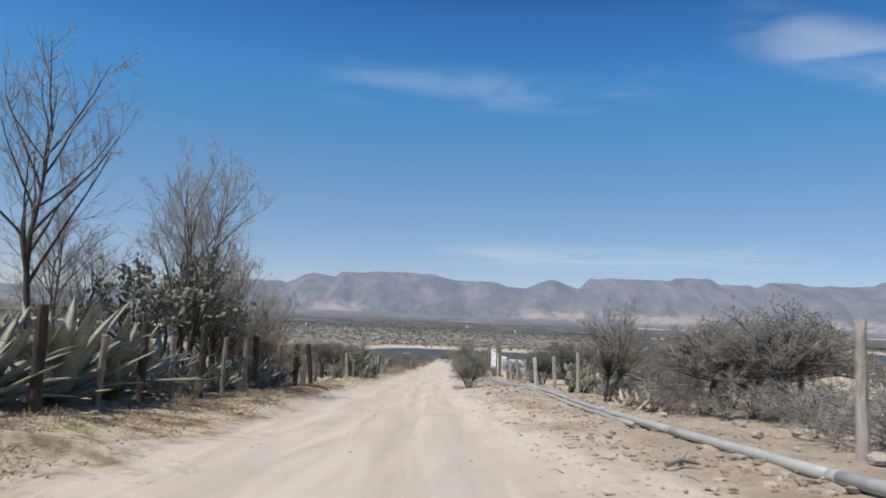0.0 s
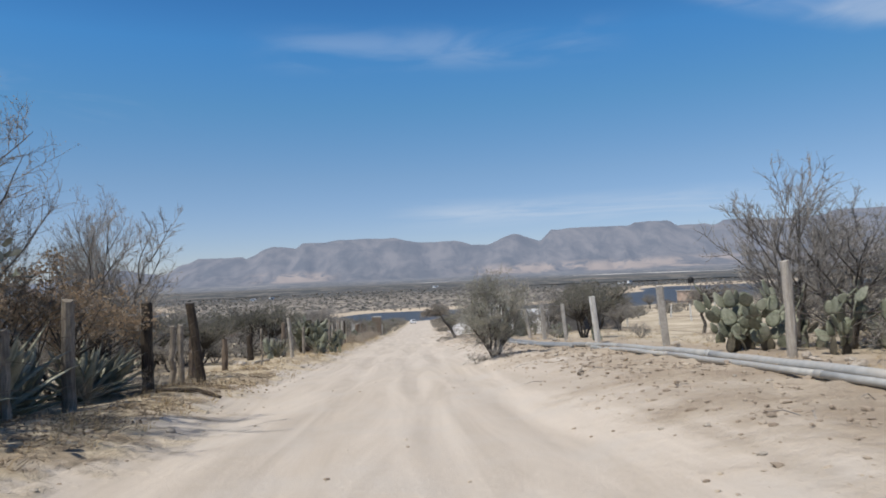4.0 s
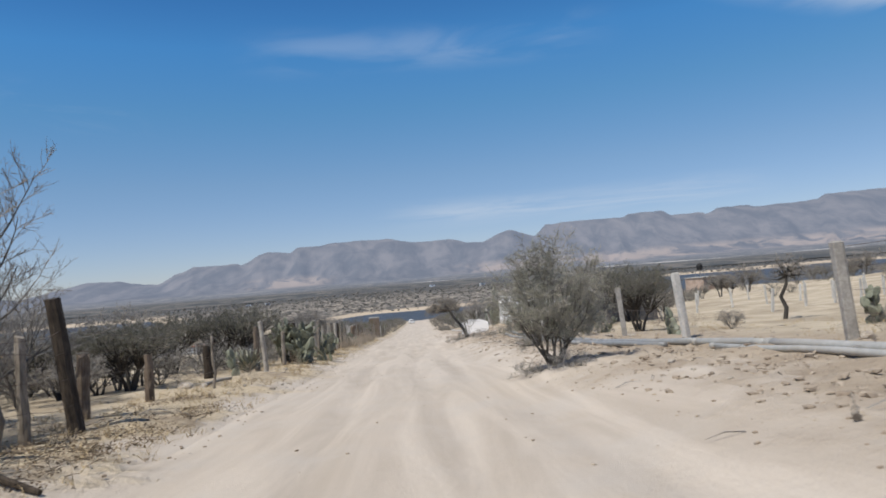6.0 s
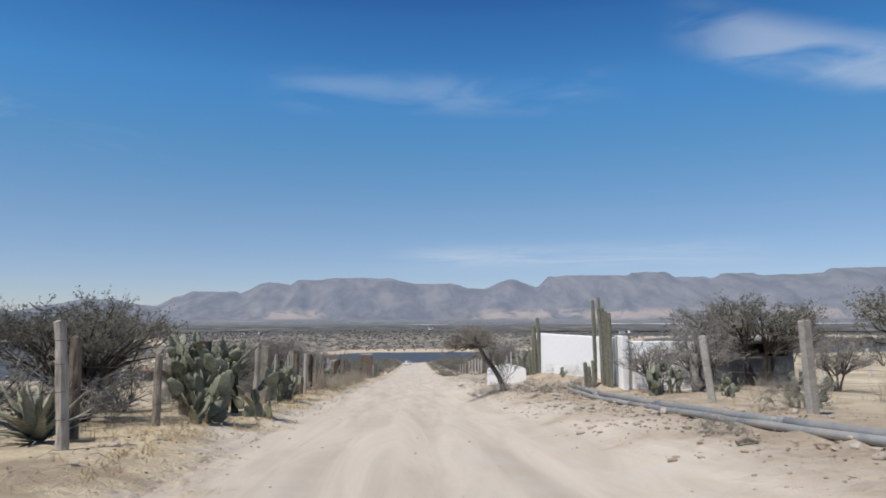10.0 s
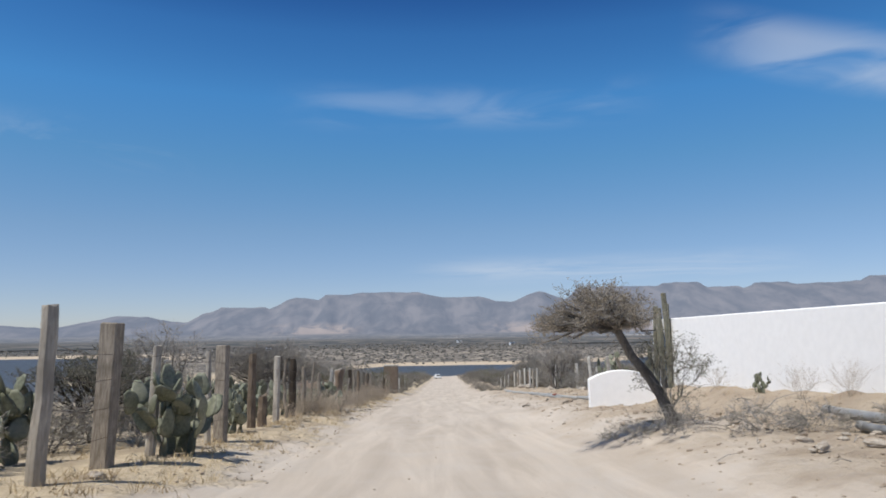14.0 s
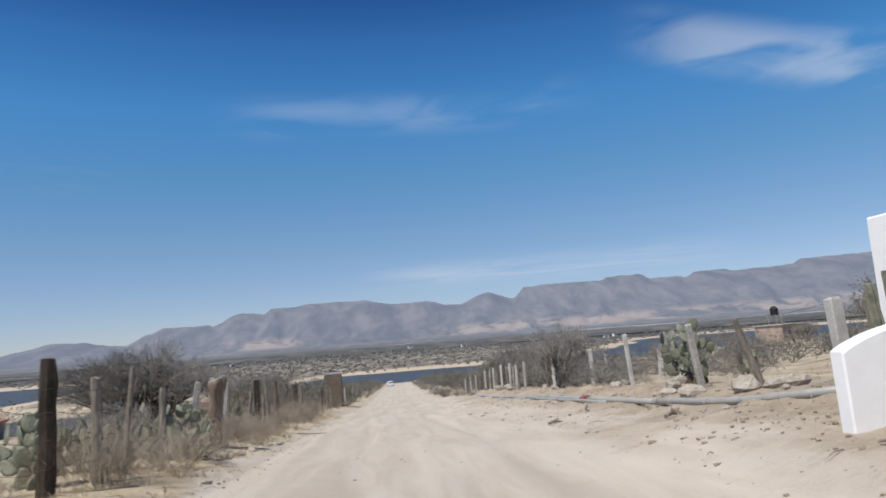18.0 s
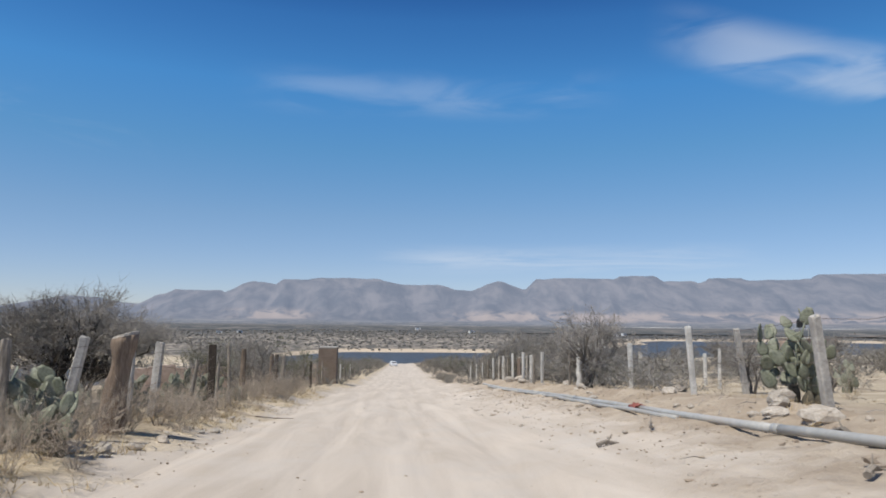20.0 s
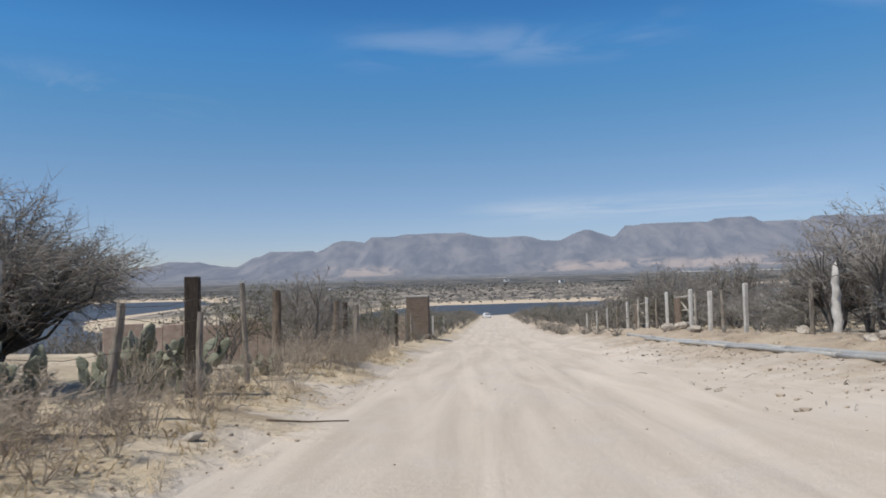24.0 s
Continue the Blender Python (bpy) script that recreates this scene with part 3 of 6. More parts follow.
def on(x, y, dz=0.0):
    """A place on the ground; x counts from the road's line."""
    x += bend(min(y, 330))
    return Vector((x, y, land(x, y) + dz))


# ---- far mountains ----
# flat-topped hills: bearing, half width of the top, width of the slope, height
MESAS = (
    (-38, 8, 7, 92), (-22.2, 1.0, 4.0, 138), (-14.2, 1.7, 2.6, 186), (-9.8, 0.6, 2.8, 243), (-6.6, 1.6, 1.8, 259), (-3.0, 2.2, 6.5, 273), (2.5, 1.5, 5.0, 243),
    (8.9, 0.35, 3.4, 266), (12.4, 0.6, 1.5, 277), (15.6, 2.4, 3.0, 283), (19.6, 1.3, 2.4, 298), (22.6, 1.0, 3.0, 264), (26.0, 1.2, 2.6, 280), (28.4, 0.8, 2.5, 268), (30.2, 1.6, 2.0, 266), (34.2, 2.2, 2.5, 288), (41, 4, 4, 296), (52, 7, 6, 285),
)


def ridge(az):
    b = az + 0.35 * noise.noise(Vector((az * 0.9, 0.2, 0.4)))
    h = 72 + 38 * smooth(-27, -20, az) + 102 * smooth(-15, -7, az)
    for a, w, edge, top in MESAS:
        k = min(1.0, max(0.0, (w + edge - abs(b - a)) / edge))
        h = max(h, top * (0.55 + 0.45 * k ** 0.85) if k > 0 else 0)
    return h + 3 * noise.noise(Vector((az * 1.7, 3.3, 0.4))) + 2 * noise.noise(Vector((az * 5.1, 1.3, 0.4)))


def mountains():
    s = Shape()
    azs = [-62 + 124 * i / 460 for i in range(461)]
    rs = steps((1250, 2500, 62), (2500, 4300, 45), (4300, 4800, 125))
    for r in rs:
        for az in azs:
            x, y = r * math.sin(radians(az)), r * math.cos(radians(az))
            top = ridge(az) * r / 4200
            up = smooth(3000, 4150, r)
            n = noise.noise(Vector((x * 0.0025, y * 0.0025, 1.2)))
            spur = abs(noise.noise(Vector((az * 0.5, r * 0.0012, 3.0)))) + 0.5 * abs(noise.noise(Vector((az * 1.3, r * 0.002, 9.0))))
            fine = noise.noise(Vector((x * 0.011, y * 0.011, 5.0)))
            low = float(np.interp(r, (1250, 1400, 2500, 3100, 3700), (-13, -6.5, 0, 16, 20))) + 9 * n * smooth(1800, 3000, r)
            z = low + (top - 30) * max(0.0, up ** 1.25 - 0.5 * spur * up * (1 - up) * 2.2) + 14 * fine * up * (1 - up) * 3
            s.v.append((x, y, z + 2 * fine * up))
    n = len(azs)
    s.f = [(j * n + i, j * n + i + 1, (j + 1) * n + i + 1, (j + 1) * n + i) for j in range(len(rs) - 1) for i in range(n - 1)]
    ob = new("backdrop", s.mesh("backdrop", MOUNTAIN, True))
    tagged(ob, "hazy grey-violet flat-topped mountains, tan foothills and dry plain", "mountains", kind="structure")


mountains()


# ---- plants ----
def branch(wood, twigs, tips, rng, p, d, length, r, depth, o):
    """One branch and all that grows from it. o: the habit of the plant."""
    segs = 3 if depth > 1 else (2 if depth == 1 else 1)
    pts, rad = [p], [r]
    end = r * o["taper"] if depth > 0 else r * 0.35
    for i in range(segs):
        k = Vector((rng.gauss(0, 1), rng.gauss(0, 1), rng.gauss(0, 1))) * o["wander"]
        d = (d + k + Vector((0, 0, o["lift"]))).normalized()
        if o["flat"] and p.z > o["flat"]:
            d = Vector((d.x, d.y, d.z * 0.35)).normalized()
        if d.z < o["rise"]:
            d = Vector((d.x, d.y, o["rise"])).normalized()
        p = p + d * length / segs
        pts.append(p)
        rad.append(r + (end - r) * (i + 1) / segs)
    thin = r < o["thin"]
    sides = 3 if thin else (5 if r < 0.05 else 8)
    (twigs if thin else wood).tube(pts, rad, sides, cap=False, tip=depth == 0)
    if depth <= 1:
        tips += pts[1:]
    if depth == 0:
        return
    kids = rng.choice(o["kids"])
    for i in range(kids):
        at = pts[-1] if i == 0 or rng.random() < 0.4 else pts[rng.choice((1, -2, -1))]
        side = Vector((rng.gauss(0, 1), rng.gauss(0, 1), rng.gauss(0, 0.7)))
        side = (side - d * side.dot(d)).normalized()
        a = radians(rng.uniform(*o["spread"]))
        nd = d * math.cos(a) + side * math.sin(a)
        branch(wood, twigs, tips, rng, at, nd, length * rng.uniform(*o["shorter"]), end * rng.uniform(0.7, 0.95), depth - 1, o)


HABIT = dict(taper=0.75, wander=0.16, lift=0.05, flat=0.0, rise=-1.0, thin=0.012, kids=(2, 3, 3), spread=(18, 48), shorter=(0.62, 0.86))


def plant(name, m, seed, stems, length, r, depth, label, category, group="", bark=BARK, twig=TWIG, leaf=None, leaves=0, leaf_size=0.05, bole=None, splay=0.5, leaf_from=0.0, **habit):
    """stems: shoots from the foot, or, with a bole (the trunk's points), limbs from its upper part."""
    rng = random.Random(seed)
    o = {**HABIT, **habit}
    twigs, tips, woods = Shape(), [], []
    trunk = Shape()
    if bole:
        pts = [Vector(p) for p in bole]
        r0 = o.get("girth", r * 1.6)
        trunk.tube(pts, [r0 + (r - r0) * i / (len(pts) - 1) for i in range(len(pts))], 10)
    for i in range(stems):
        w = 2 * math.pi * (i + rng.random() * 0.6) / stems
        s = splay * rng.uniform(0.6, 1.3)
        d = Vector((math.cos(w) * s, math.sin(w) * s, 1.0)).normalized()
        p = Vector((math.cos(w), math.sin(w), 0)) * r * 1.6 - Vector((0, 0, 0.08))
        if bole:
            k = (len(pts) - 1) * (1 - 0.3 * rng.random() * (i > 1))
            j = min(int(k), len(pts) - 2)
            p = pts[j].lerp(pts[j + 1], k - j)
        wood = Shape()
        branch(wood, twigs, tips, rng, p, d, length * rng.uniform(0.8, 1.15), r * rng.uniform(0.7, 1.0), depth, o)
        woods.append(wood)
    ob = thing(name, m, label, category, group)
    if bole:
        part("trunk", trunk, bark, ob, smooth=True)
    for wood in woods:
        if wood.v:
            part("limb" if bole else "stem", wood, bark, ob, smooth=True)
    if twigs.v:
        tagged(part("twig_tangle", twigs, twig, ob), kind="stuff")
    if leaf:
        crown = Shape()
        for t in tips:
            if t.z < leaf_from:
                continue
            for i in range(leaves):
                crown.leaf(t + Vector((rng.gauss(0, 1), rng.gauss(0, 1), rng.gauss(0, 1))) * leaf_size * 0.75, leaf_size * rng.uniform(0.6, 1.3), rng)
        tagged(part("crown", crown, leaf, ob), kind="stuff")
    return ob


def dome_tree(name, m, seed, height, radius, label, category, group="", bark=BARK_DARK, twig=TWIG, leaf=None, leaves=0, leaf_size=0.04, stems=4, low=0.5, limbs=48, twigs=10, sprigs=5, thick=0.075, droop=0.35, lean=0.0, fork=0.28, reach=1.0, fine=0.75, vase=0.0, bole=None, pads=False, outward=0.8, stray=0.75):
    """A tree or bush whose limbs fill an uneven dome with fine twigs. low: where the crown begins, of its height; droop: how far its rim hangs."""
    rng = random.Random(seed)
    woods = [Shape() for i in range(stems)]
    boughs, tangle, crown = Shape(), Shape(), Shape()
    forks = []
    for i in range(stems):
        a = 2 * math.pi * (i + 0.5 * rng.random()) / stems
        out = Vector((math.cos(a), math.sin(a), 0))
        f = out * radius * 0.22 * (stems > 1) + Vector((lean, 0, height * fork * rng.uniform(0.8, 1.2)))
        foot = out * thick * 1.3 * (stems > 1) - Vector((0, 0, 0.1))
        mid = foot.lerp(f, 0.5) + Vector((rng.gauss(0, 0.05), rng.gauss(0, 0.05), 0)) * height * 0.4
        path = [foot, mid, f]
        if bole:
            path = [Vector(q) for q in bole]
            f = path[-1]
        woods[i].tube(path, [thick * (1 - 0.4 * j / (len(path) - 1)) for j in range(len(path))], 9, cap=False)
        forks.append((a, f))
    for i in range(limbs):
        a = rng.uniform(0, 2 * math.pi)
        k = math.sqrt(rng.random())
        edge = radius * (1 + 0.28 * noise.noise(Vector((math.cos(a) * 1.3, math.sin(a) * 1.3, seed))))
        top = height * (1 - droop * k * k) * (1 + 0.16 * noise.noise(Vector((math.cos(a) * k * 2.2, math.sin(a) * k * 2.2, seed + 5))))
        e = Vector((math.cos(a) * k * edge + lean * 1.3, math.sin(a) * k * edge, top * (low + (0.96 - low) * rng.random() ** 0.55)))
        narrow = 1 - vase * (1 - min(1.0, e.z / top))
        e = Vector((e.x * narrow, e.y * narrow, e.z))
        s = min(range(stems), key=lambda j: abs(math.remainder(a - forks[j][0], 2 * math.pi)) + (rng.random() * 1.4 if k < 0.45 else 0))
        f = forks[s][1]
        m1 = f.lerp(e, 0.4) + Vector((rng.gauss(0, 1), rng.gauss(0, 1), rng.gauss(0.3, 0.8))) * 0.07 * radius
        m2 = f.lerp(e, 0.75) + Vector((rng.gauss(0, 1), rng.gauss(0, 1), rng.gauss(0, 0.8))) * 0.07 * radius
        r = thick * rng.uniform(0.3, 0.5)
        pts = [f, m1, m2, e]
        boughs.tube(pts, [r, r * 0.62, r * 0.4, 0.006], 5, cap=False, tip=True)
        for j in range(twigs):
            t = 1.2 + 1.8 * rng.random() ** 0.7
            q = int(min(t, 2.999))
            p = pts[q].lerp(pts[q + 1], t - q)
            d = (Vector((p.x - lean, p.y, 0)) / radius * outward + Vector((rng.gauss(0, stray), rng.gauss(0, stray), rng.gauss(0.35, 0.55)))).normalized()
            ln = 0.22 * radius * rng.uniform(0.5, 1.3) * reach
            b = p + d * ln * 0.55
            c = b + (d + Vector((rng.gauss(0, 0.3), rng.gauss(0, 0.3), rng.gauss(0, 0.3)))).normalized() * ln * 0.45
            tangle.tube([p, b, c], [0.011 * fine, 0.008 * fine, 0.004 * fine], 3, cap=False, tip=True)
            for n in range(sprigs):
                u = 0.25 + 0.75 * rng.random()
                g0 = p.lerp(b, u / 0.55) if u < 0.55 else b.lerp(c, (u - 0.55) / 0.45)
                v = (d * 0.6 + Vector((rng.gauss(0, 0.7), rng.gauss(0, 0.7), rng.gauss(0.15, 0.6)))).normalized() * ln * rng.uniform(0.3, 0.65)
                tangle.tube([g0, g0 + v], [0.0065 * fine, 0.003 * fine], 3, cap=False, tip=True)
                for w in range(leaves):
                    if pads:
                        crown.pad(g0 + v * rng.uniform(0.1, 0.9), (v.normalized() + Vector((rng.gauss(0, 0.5), rng.gauss(0, 0.5), 0.35 + rng.gauss(0, 0.4)))).normalized(), leaf_size * rng.uniform(0.7, 1.2), rng)
                        continue
                    crown.leaf(g0 + v * rng.uniform(0.2, 1.05) + Vector((rng.gauss(0, 1), rng.gauss(0, 1), rng.gauss(0, 1))) * leaf_size * 0.5, leaf_size * rng.uniform(0.6, 1.3), rng)
    ob = thing(name, m, label, category, group)
    for wood in woods:
        part("trunk" if stems == 1 else "stem", wood, bark, ob, smooth=True)
    tagged(part("bough_tangle", boughs, bark, ob, smooth=True), kind="stuff")
    tagged(part("twig_tangle", tangle, twig, ob), kind="stuff")
    if leaves:
        tagged(part("crown", crown, leaf, ob), kind="stuff")
    return ob


def sweep(p, d, length, rng, wander, lift, steps_):
    """A curve that leaves p along d and bends upwards."""
    pts = [p]
    for i in range(steps_):
        d = (d + Vector((rng.gauss(0, 1), rng.gauss(0, 1), rng.gauss(0, 1))) * wander + Vector((0, 0, lift))).normalized()
        p = p + d * length / steps_
        pts.append(p)
    return pts


def along(pts, t):
    k = min(t * (len(pts) - 1), len(pts) - 1.001)
    i = int(k)
    return pts[i].lerp(pts[i + 1], k - i), (pts[i + 1] - pts[i]).normalized()


def leader_tree(name, m, seed, height, spread, label, category, group="", bark=BARK, twig=TWIG, trunk=0.09, limbs=15, low=0.28, leaf=None, leaves=0.0, leaf_size=0.04, forks=7, shoots=6, sprigs=3, open_angle=(38, 62), stems=1, fine=1.0):
    """A leafless tree: one or more leaders, limbs that arch up from them, and three orders of finer twigs."""
    rng = random.Random(seed)
    ob = thing(name, m, label, category, group)
    tangle, crown = Shape(), Shape()
    for st in range(stems):
        a0 = 2 * math.pi * (st + rng.random() * 0.5) / stems
        lean = Vector((math.cos(a0), math.sin(a0), 0)) * (0.22 if stems > 1 else 0.04)
        tall = height * (1.0 if st == 0 else rng.uniform(0.72, 0.95))
        main = sweep(Vector((0, 0, -0.12)) + lean * 0.3, Vector((lean.x, lean.y, 1)).normalized(), tall * 0.93, rng, 0.06, 0.03, 9)
        w = Shape()
        w.tube(main, [trunk * (1 - 0.93 * (i / 9) ** 0.8) + 0.004 for i in range(10)], 9, tip=True)
        part("trunk" if stems == 1 else "stem", w, bark, ob, smooth=True)
        count = max(4, round(limbs / stems))
        for i in range(count):
            t = low + (0.93 - low) * (i + 0.5 * rng.random()) / count
            p, up = along(main, t)
            az = i * 2.39996 + rng.gauss(0, 0.35) + st
            tilt = radians(rng.uniform(*open_angle)) * (1 - 0.35 * t)
            out = Vector((math.cos(az), math.sin(az), 0))
            d = (up * math.cos(tilt) + out * math.sin(tilt)).normalized()
            ln = spread * rng.uniform(0.85, 1.2) * (1.12 - 0.55 * t)
            limb = sweep(p, d, ln, rng, 0.09, 0.05, 6)
            r0 = trunk * 0.5 * (1 - 0.65 * t)
            wood = Shape()
            wood.tube(limb, [r0 * (1 - 0.85 * k / 6) + 0.003 for k in range(7)], 6, cap=False)
            part("limb", wood, bark, ob, smooth=True)
            for j in range(forks):
                q, along_d = along(limb, 0.18 + 0.8 * (j + rng.random()) / forks)
                sd = Vector((rng.gauss(0, 1), rng.gauss(0, 1), rng.gauss(0.25, 0.8)))
                sd = (along_d * 0.9 + (sd - along_d * sd.dot(along_d)).normalized() * 0.75).normalized()
                fork = sweep(q, sd, ln * rng.uniform(0.28, 0.5), rng, 0.12, 0.07, 4)
                tangle.tube(fork, [0.012 * fine, 0.010 * fine, 0.0085 * fine, 0.007 * fine, 0.005 * fine], 3, cap=False)
                for k in range(shoots):
                    q2, d2 = along(fork, 0.15 + 0.85 * rng.random())
                    s2 = (d2 + Vector((rng.gauss(0, 0.55), rng.gauss(0, 0.55), rng.gauss(0.2, 0.5)))).normalized()
                    shoot = sweep(q2, s2, ln * rng.uniform(0.1, 0.24), rng, 0.14, 0.06, 2)
                    tangle.tube(shoot, [0.007 * fine, 0.0055 * fine, 0.003 * fine], 3, cap=False, tip=True)
                    for n in range(sprigs):
                        q3, d3 = along(shoot, 0.2 + 0.8 * rng.random())
                        s3 = (d3 + Vector((rng.gauss(0, 0.7), rng.gauss(0, 0.7), rng.gauss(0.2, 0.6)))).normalized()
                        tip = q3 + s3 * ln * rng.uniform(0.04, 0.11)
                        tangle.tube([q3, tip], [0.0048 * fine, 0.0025 * fine], 3, cap=False, tip=True)
                        if leaf and rng.random() < leaves:
                            crown.leaf(tip, leaf_size * rng.uniform(0.6, 1.3), rng)
    tagged(part("twig_tangle", tangle, twig, ob), kind="stuff")
    if crown.v:
        tagged(part("crown", crown, leaf, ob), kind="stuff")
    return ob


def at(x, y, turn=0.0, dz=0.0, scale=1.0):
    return Matrix.Translation(on(x, y, dz)) @ pose(0, 0, 0, 0, 0, turn) @ Matrix.Diagonal((scale, scale, scale, 1))


def put(ob, x, y, turn, scale, dz=0.0):
    """A copy of a plant at another place."""
    c = copy_thing(ob, at(x, y, turn, dz))
    c.scale = (scale, scale, scale * (1 + 0.12 * math.sin(turn)))
    return c


# hero trees and bushes
dome_tree("leaning_mesquite_tree", at(2.45, 70.5), 14, 2.72, 1.12, "leaning dark-trunked mesquite tree with a flat dry crown", "tree", bark=BARK, twig=TWIG, stems=1, limbs=75, twigs=10, sprigs=6, low=0.74, droop=0.26, thick=0.12, lean=-1.0, reach=1.15, fine=0.6, leaf=LEAF_TAN, leaves=3, leaf_size=0.03,
          bole=((0.05, 0, -0.15), (-0.06, 0, 0.2), (-0.2, 0.02, 0.55), (-0.42, 0.0, 0.9), (-0.72, -0.04, 1.25), (-0.98, -0.06, 1.75)))
plant("side_shoot_bush", at(2.42, 70.56, 0, 0.25), 12, 4, 0.5, 0.024, 4, "dark young mesquite shoot beside the leaning tree", "bush", bark=BARK_DARK, twig=TWIG_DARK, splay=0.22, lift=0.06, thin=0.02, kids=(3, 4), spread=(18, 45), leaf=LEAF_OLIVE, leaves=3, leaf_size=0.03)
dome_tree("roadside_bush", at(1.8, 41.4), 5, 3.0, 1.5, "tall grey-green dry bush on a small mound", "bush", bark=BARK, stems=12, limbs=120, twigs=12, sprigs=6, low=0.16, fork=0.16, droop=0.42, thick=0.036, reach=1.05, fine=0.6, vase=0.65, twig=TWIG, leaf=LEAF_SAGE, leaves=7, leaf_size=0.02)
leader_tree("tall_bare_tree", at(-10.7, 18.5), 21, 8.3, 3.8, "tall slender bare tree with a few dry leaves", "tree", bark=BARK_DARK, twig=TWIG_MID, trunk=0.13, limbs=16, low=0.36, leaf=LEAF_RUST, leaves=0.16, leaf_size=0.05, forks=7, shoots=5, sprigs=3, open_angle=(34, 62), fine=1.0)
leafy = dome_tree("tree_cactus", at(-9.0, 24.8), 33, 5.1, 2.1, "tall dark tree cactus with small crowded pads", "cactus tree", "tree cacti", bark=WOOD_DARK, stems=4, limbs=30, twigs=6, sprigs=3, low=0.55, twig=NOPAL_DARK, thick=0.1, leaf=NOPAL_DARK, leaves=1, leaf_size=0.24, pads=True, fork=0.34)
for x, y, a, s in ((-8.8, 28.2, 100, 0.85), (-9.3, 21.8, 220, 0.8), (-11.2, 29.6, 310, 0.85)):
    put(leafy, x, y, a, s)
twiggy = leader_tree("bare_twiggy_tree", at(-9.2, 25.6), 44, 8.1, 3.3, "tall bare grey tree with fine upright twigs", "tree", "twiggy trees", trunk=0.1, limbs=39, low=0.26, forks=8, shoots=7, sprigs=4, open_angle=(22, 50), stems=3, leaf=LEAF_TAN, leaves=0.16, leaf_size=0.055, fine=0.9, twig=TWIG)
for x, y, a, s in ((-8.9, 30.4, 130, 0.82), (-11.6, 21.6, 250, 0.75), (-8.9, 36.0, 20, 0.5), (-10.4, 34.0, 210, 0.55)):
    put(twiggy, x, y, a, s)
rust = dome_tree("rust_leaved_bush", at(-8.3, 33.0), 51, 3.0, 1.6, "dry bush with rust-brown withered leaves", "bush", "rust-leaved bushes", stems=5, limbs=44, twigs=8, sprigs=4, low=0.55, leaf=LEAF_RUST, leaves=3, leaf_size=0.07, thick=0.04)
put(rust, -8.7, 31.0, 140, 0.9)
put(rust, -8.7, 35.4, 250, 0.95)
bare = leader_tree("bare_tree", at(-9.3, 38.4, scale=0.98), 63, 4.3, 2.2, "bare grey tree with spreading twigs", "tree", "bare trees", trunk=0.085, limbs=28, low=0.16, forks=8, shoots=7, sprigs=4, open_angle=(40, 68), stems=3, twig=TWIG_MID, fine=0.9)
dome_tree("umbrella_mesquite_tree", at(-11.5, 102.3), 78, 3.75, 2.75, "dark umbrella-shaped mesquite tree with radiating dry limbs", "tree", bark=BARK_DARK, twig=TWIG_MID, stems=6, limbs=175, twigs=13, sprigs=7, low=0.6, droop=0.36, thick=0.13, leaf=LEAF_ASH, leaves=1, leaf_size=0.035, reach=1.25, fine=1.0, fork=0.22, vase=0.3, outward=1.7, stray=0.45)
mesq = dome_tree("mesquite_tree", at(-10.6, 62.4), 81, 3.1, 1.9, "dark mesquite tree with a wide dry crown", "tree", "mesquite trees", bark=BARK, twig=TWIG, stems=3, limbs=64, twigs=10, sprigs=5, low=0.5, leaf=LEAF_ASH, leaves=2, leaf_size=0.05, fork=0.3, reach=0.8)
dusky = dome_tree("dusky_mesquite_tree", at(-8.9, 58.5), 83, 3.0, 1.95, "dark mesquite tree with several crooked stems", "tree", "dusky mesquites", bark=BARK_DARK, twig=TWIG_DARK, stems=4, limbs=95, twigs=10, sprigs=5, low=0.6, droop=0.24, leaf=LEAF_OLIVE, leaves=2, leaf_size=0.045, fork=0.3, reach=0.8, thick=0.085, fine=0.8)
for x, y, a, s in ((-9.6, 47.4, 30, 0.8), (-11.3, 46.9, 120, 0.66), (-9.0, 73.0, 10, 0.75), (7.9, 53.6, 140, 0.8), (13.2, 70.9, 250, 1.5), (-11.6, 57.5, 70, 0.85), (-12.0, 52.7, 210, 0.74)):
    put(dusky, x, y, a, s)
hero = dome_tree("dense_thorn_tree", at(7.5, 20.2), 95, 2.9, 2.0, "dense dark thorn tree on a short leaning trunk", "tree", "dense thorn trees", fine=0.7, bark=BARK, twig=TWIG, stems=1, limbs=80, twigs=11, sprigs=5, low=0.46, thick=0.15, lean=0.35, fork=0.34, reach=0.8, leaf=LEAF_ASH, leaves=3, leaf_size=0.04)
put(hero, 9.6, 19.2, 120, 1.1)
put(hero, 11.6, 22.5, 220, 1.15)
put(hero, 9.6, 30.2, 80, 0.8)
dome_tree("dark_forked_tree", at(6.1, 25.7), 97, 2.85, 1.0, "dark crooked forked tree with a withered tan top", "tree", bark=BARK_DARK, twig=TWIG_DARK, stems=3, limbs=60, twigs=9, sprigs=4, low=0.4, fork=0.3, thick=0.06, lean=0.3, droop=0.3, reach=1.0, leaf=LEAF_RUST, leaves=2, leaf_size=0.03, fine=0.8)
dark = dome_tree("dark_thorn_bush", at(9.0, 23.9), 91, 2.2, 1.6, "dense dark grey thorn bush", "bush", "thorn bushes", bark=BARK, stems=6, limbs=46, twigs=9, sprigs=5, low=0.2, fork=0.15, thick=0.04, leaf=LEAF_ASH, leaves=2, leaf_size=0.045)
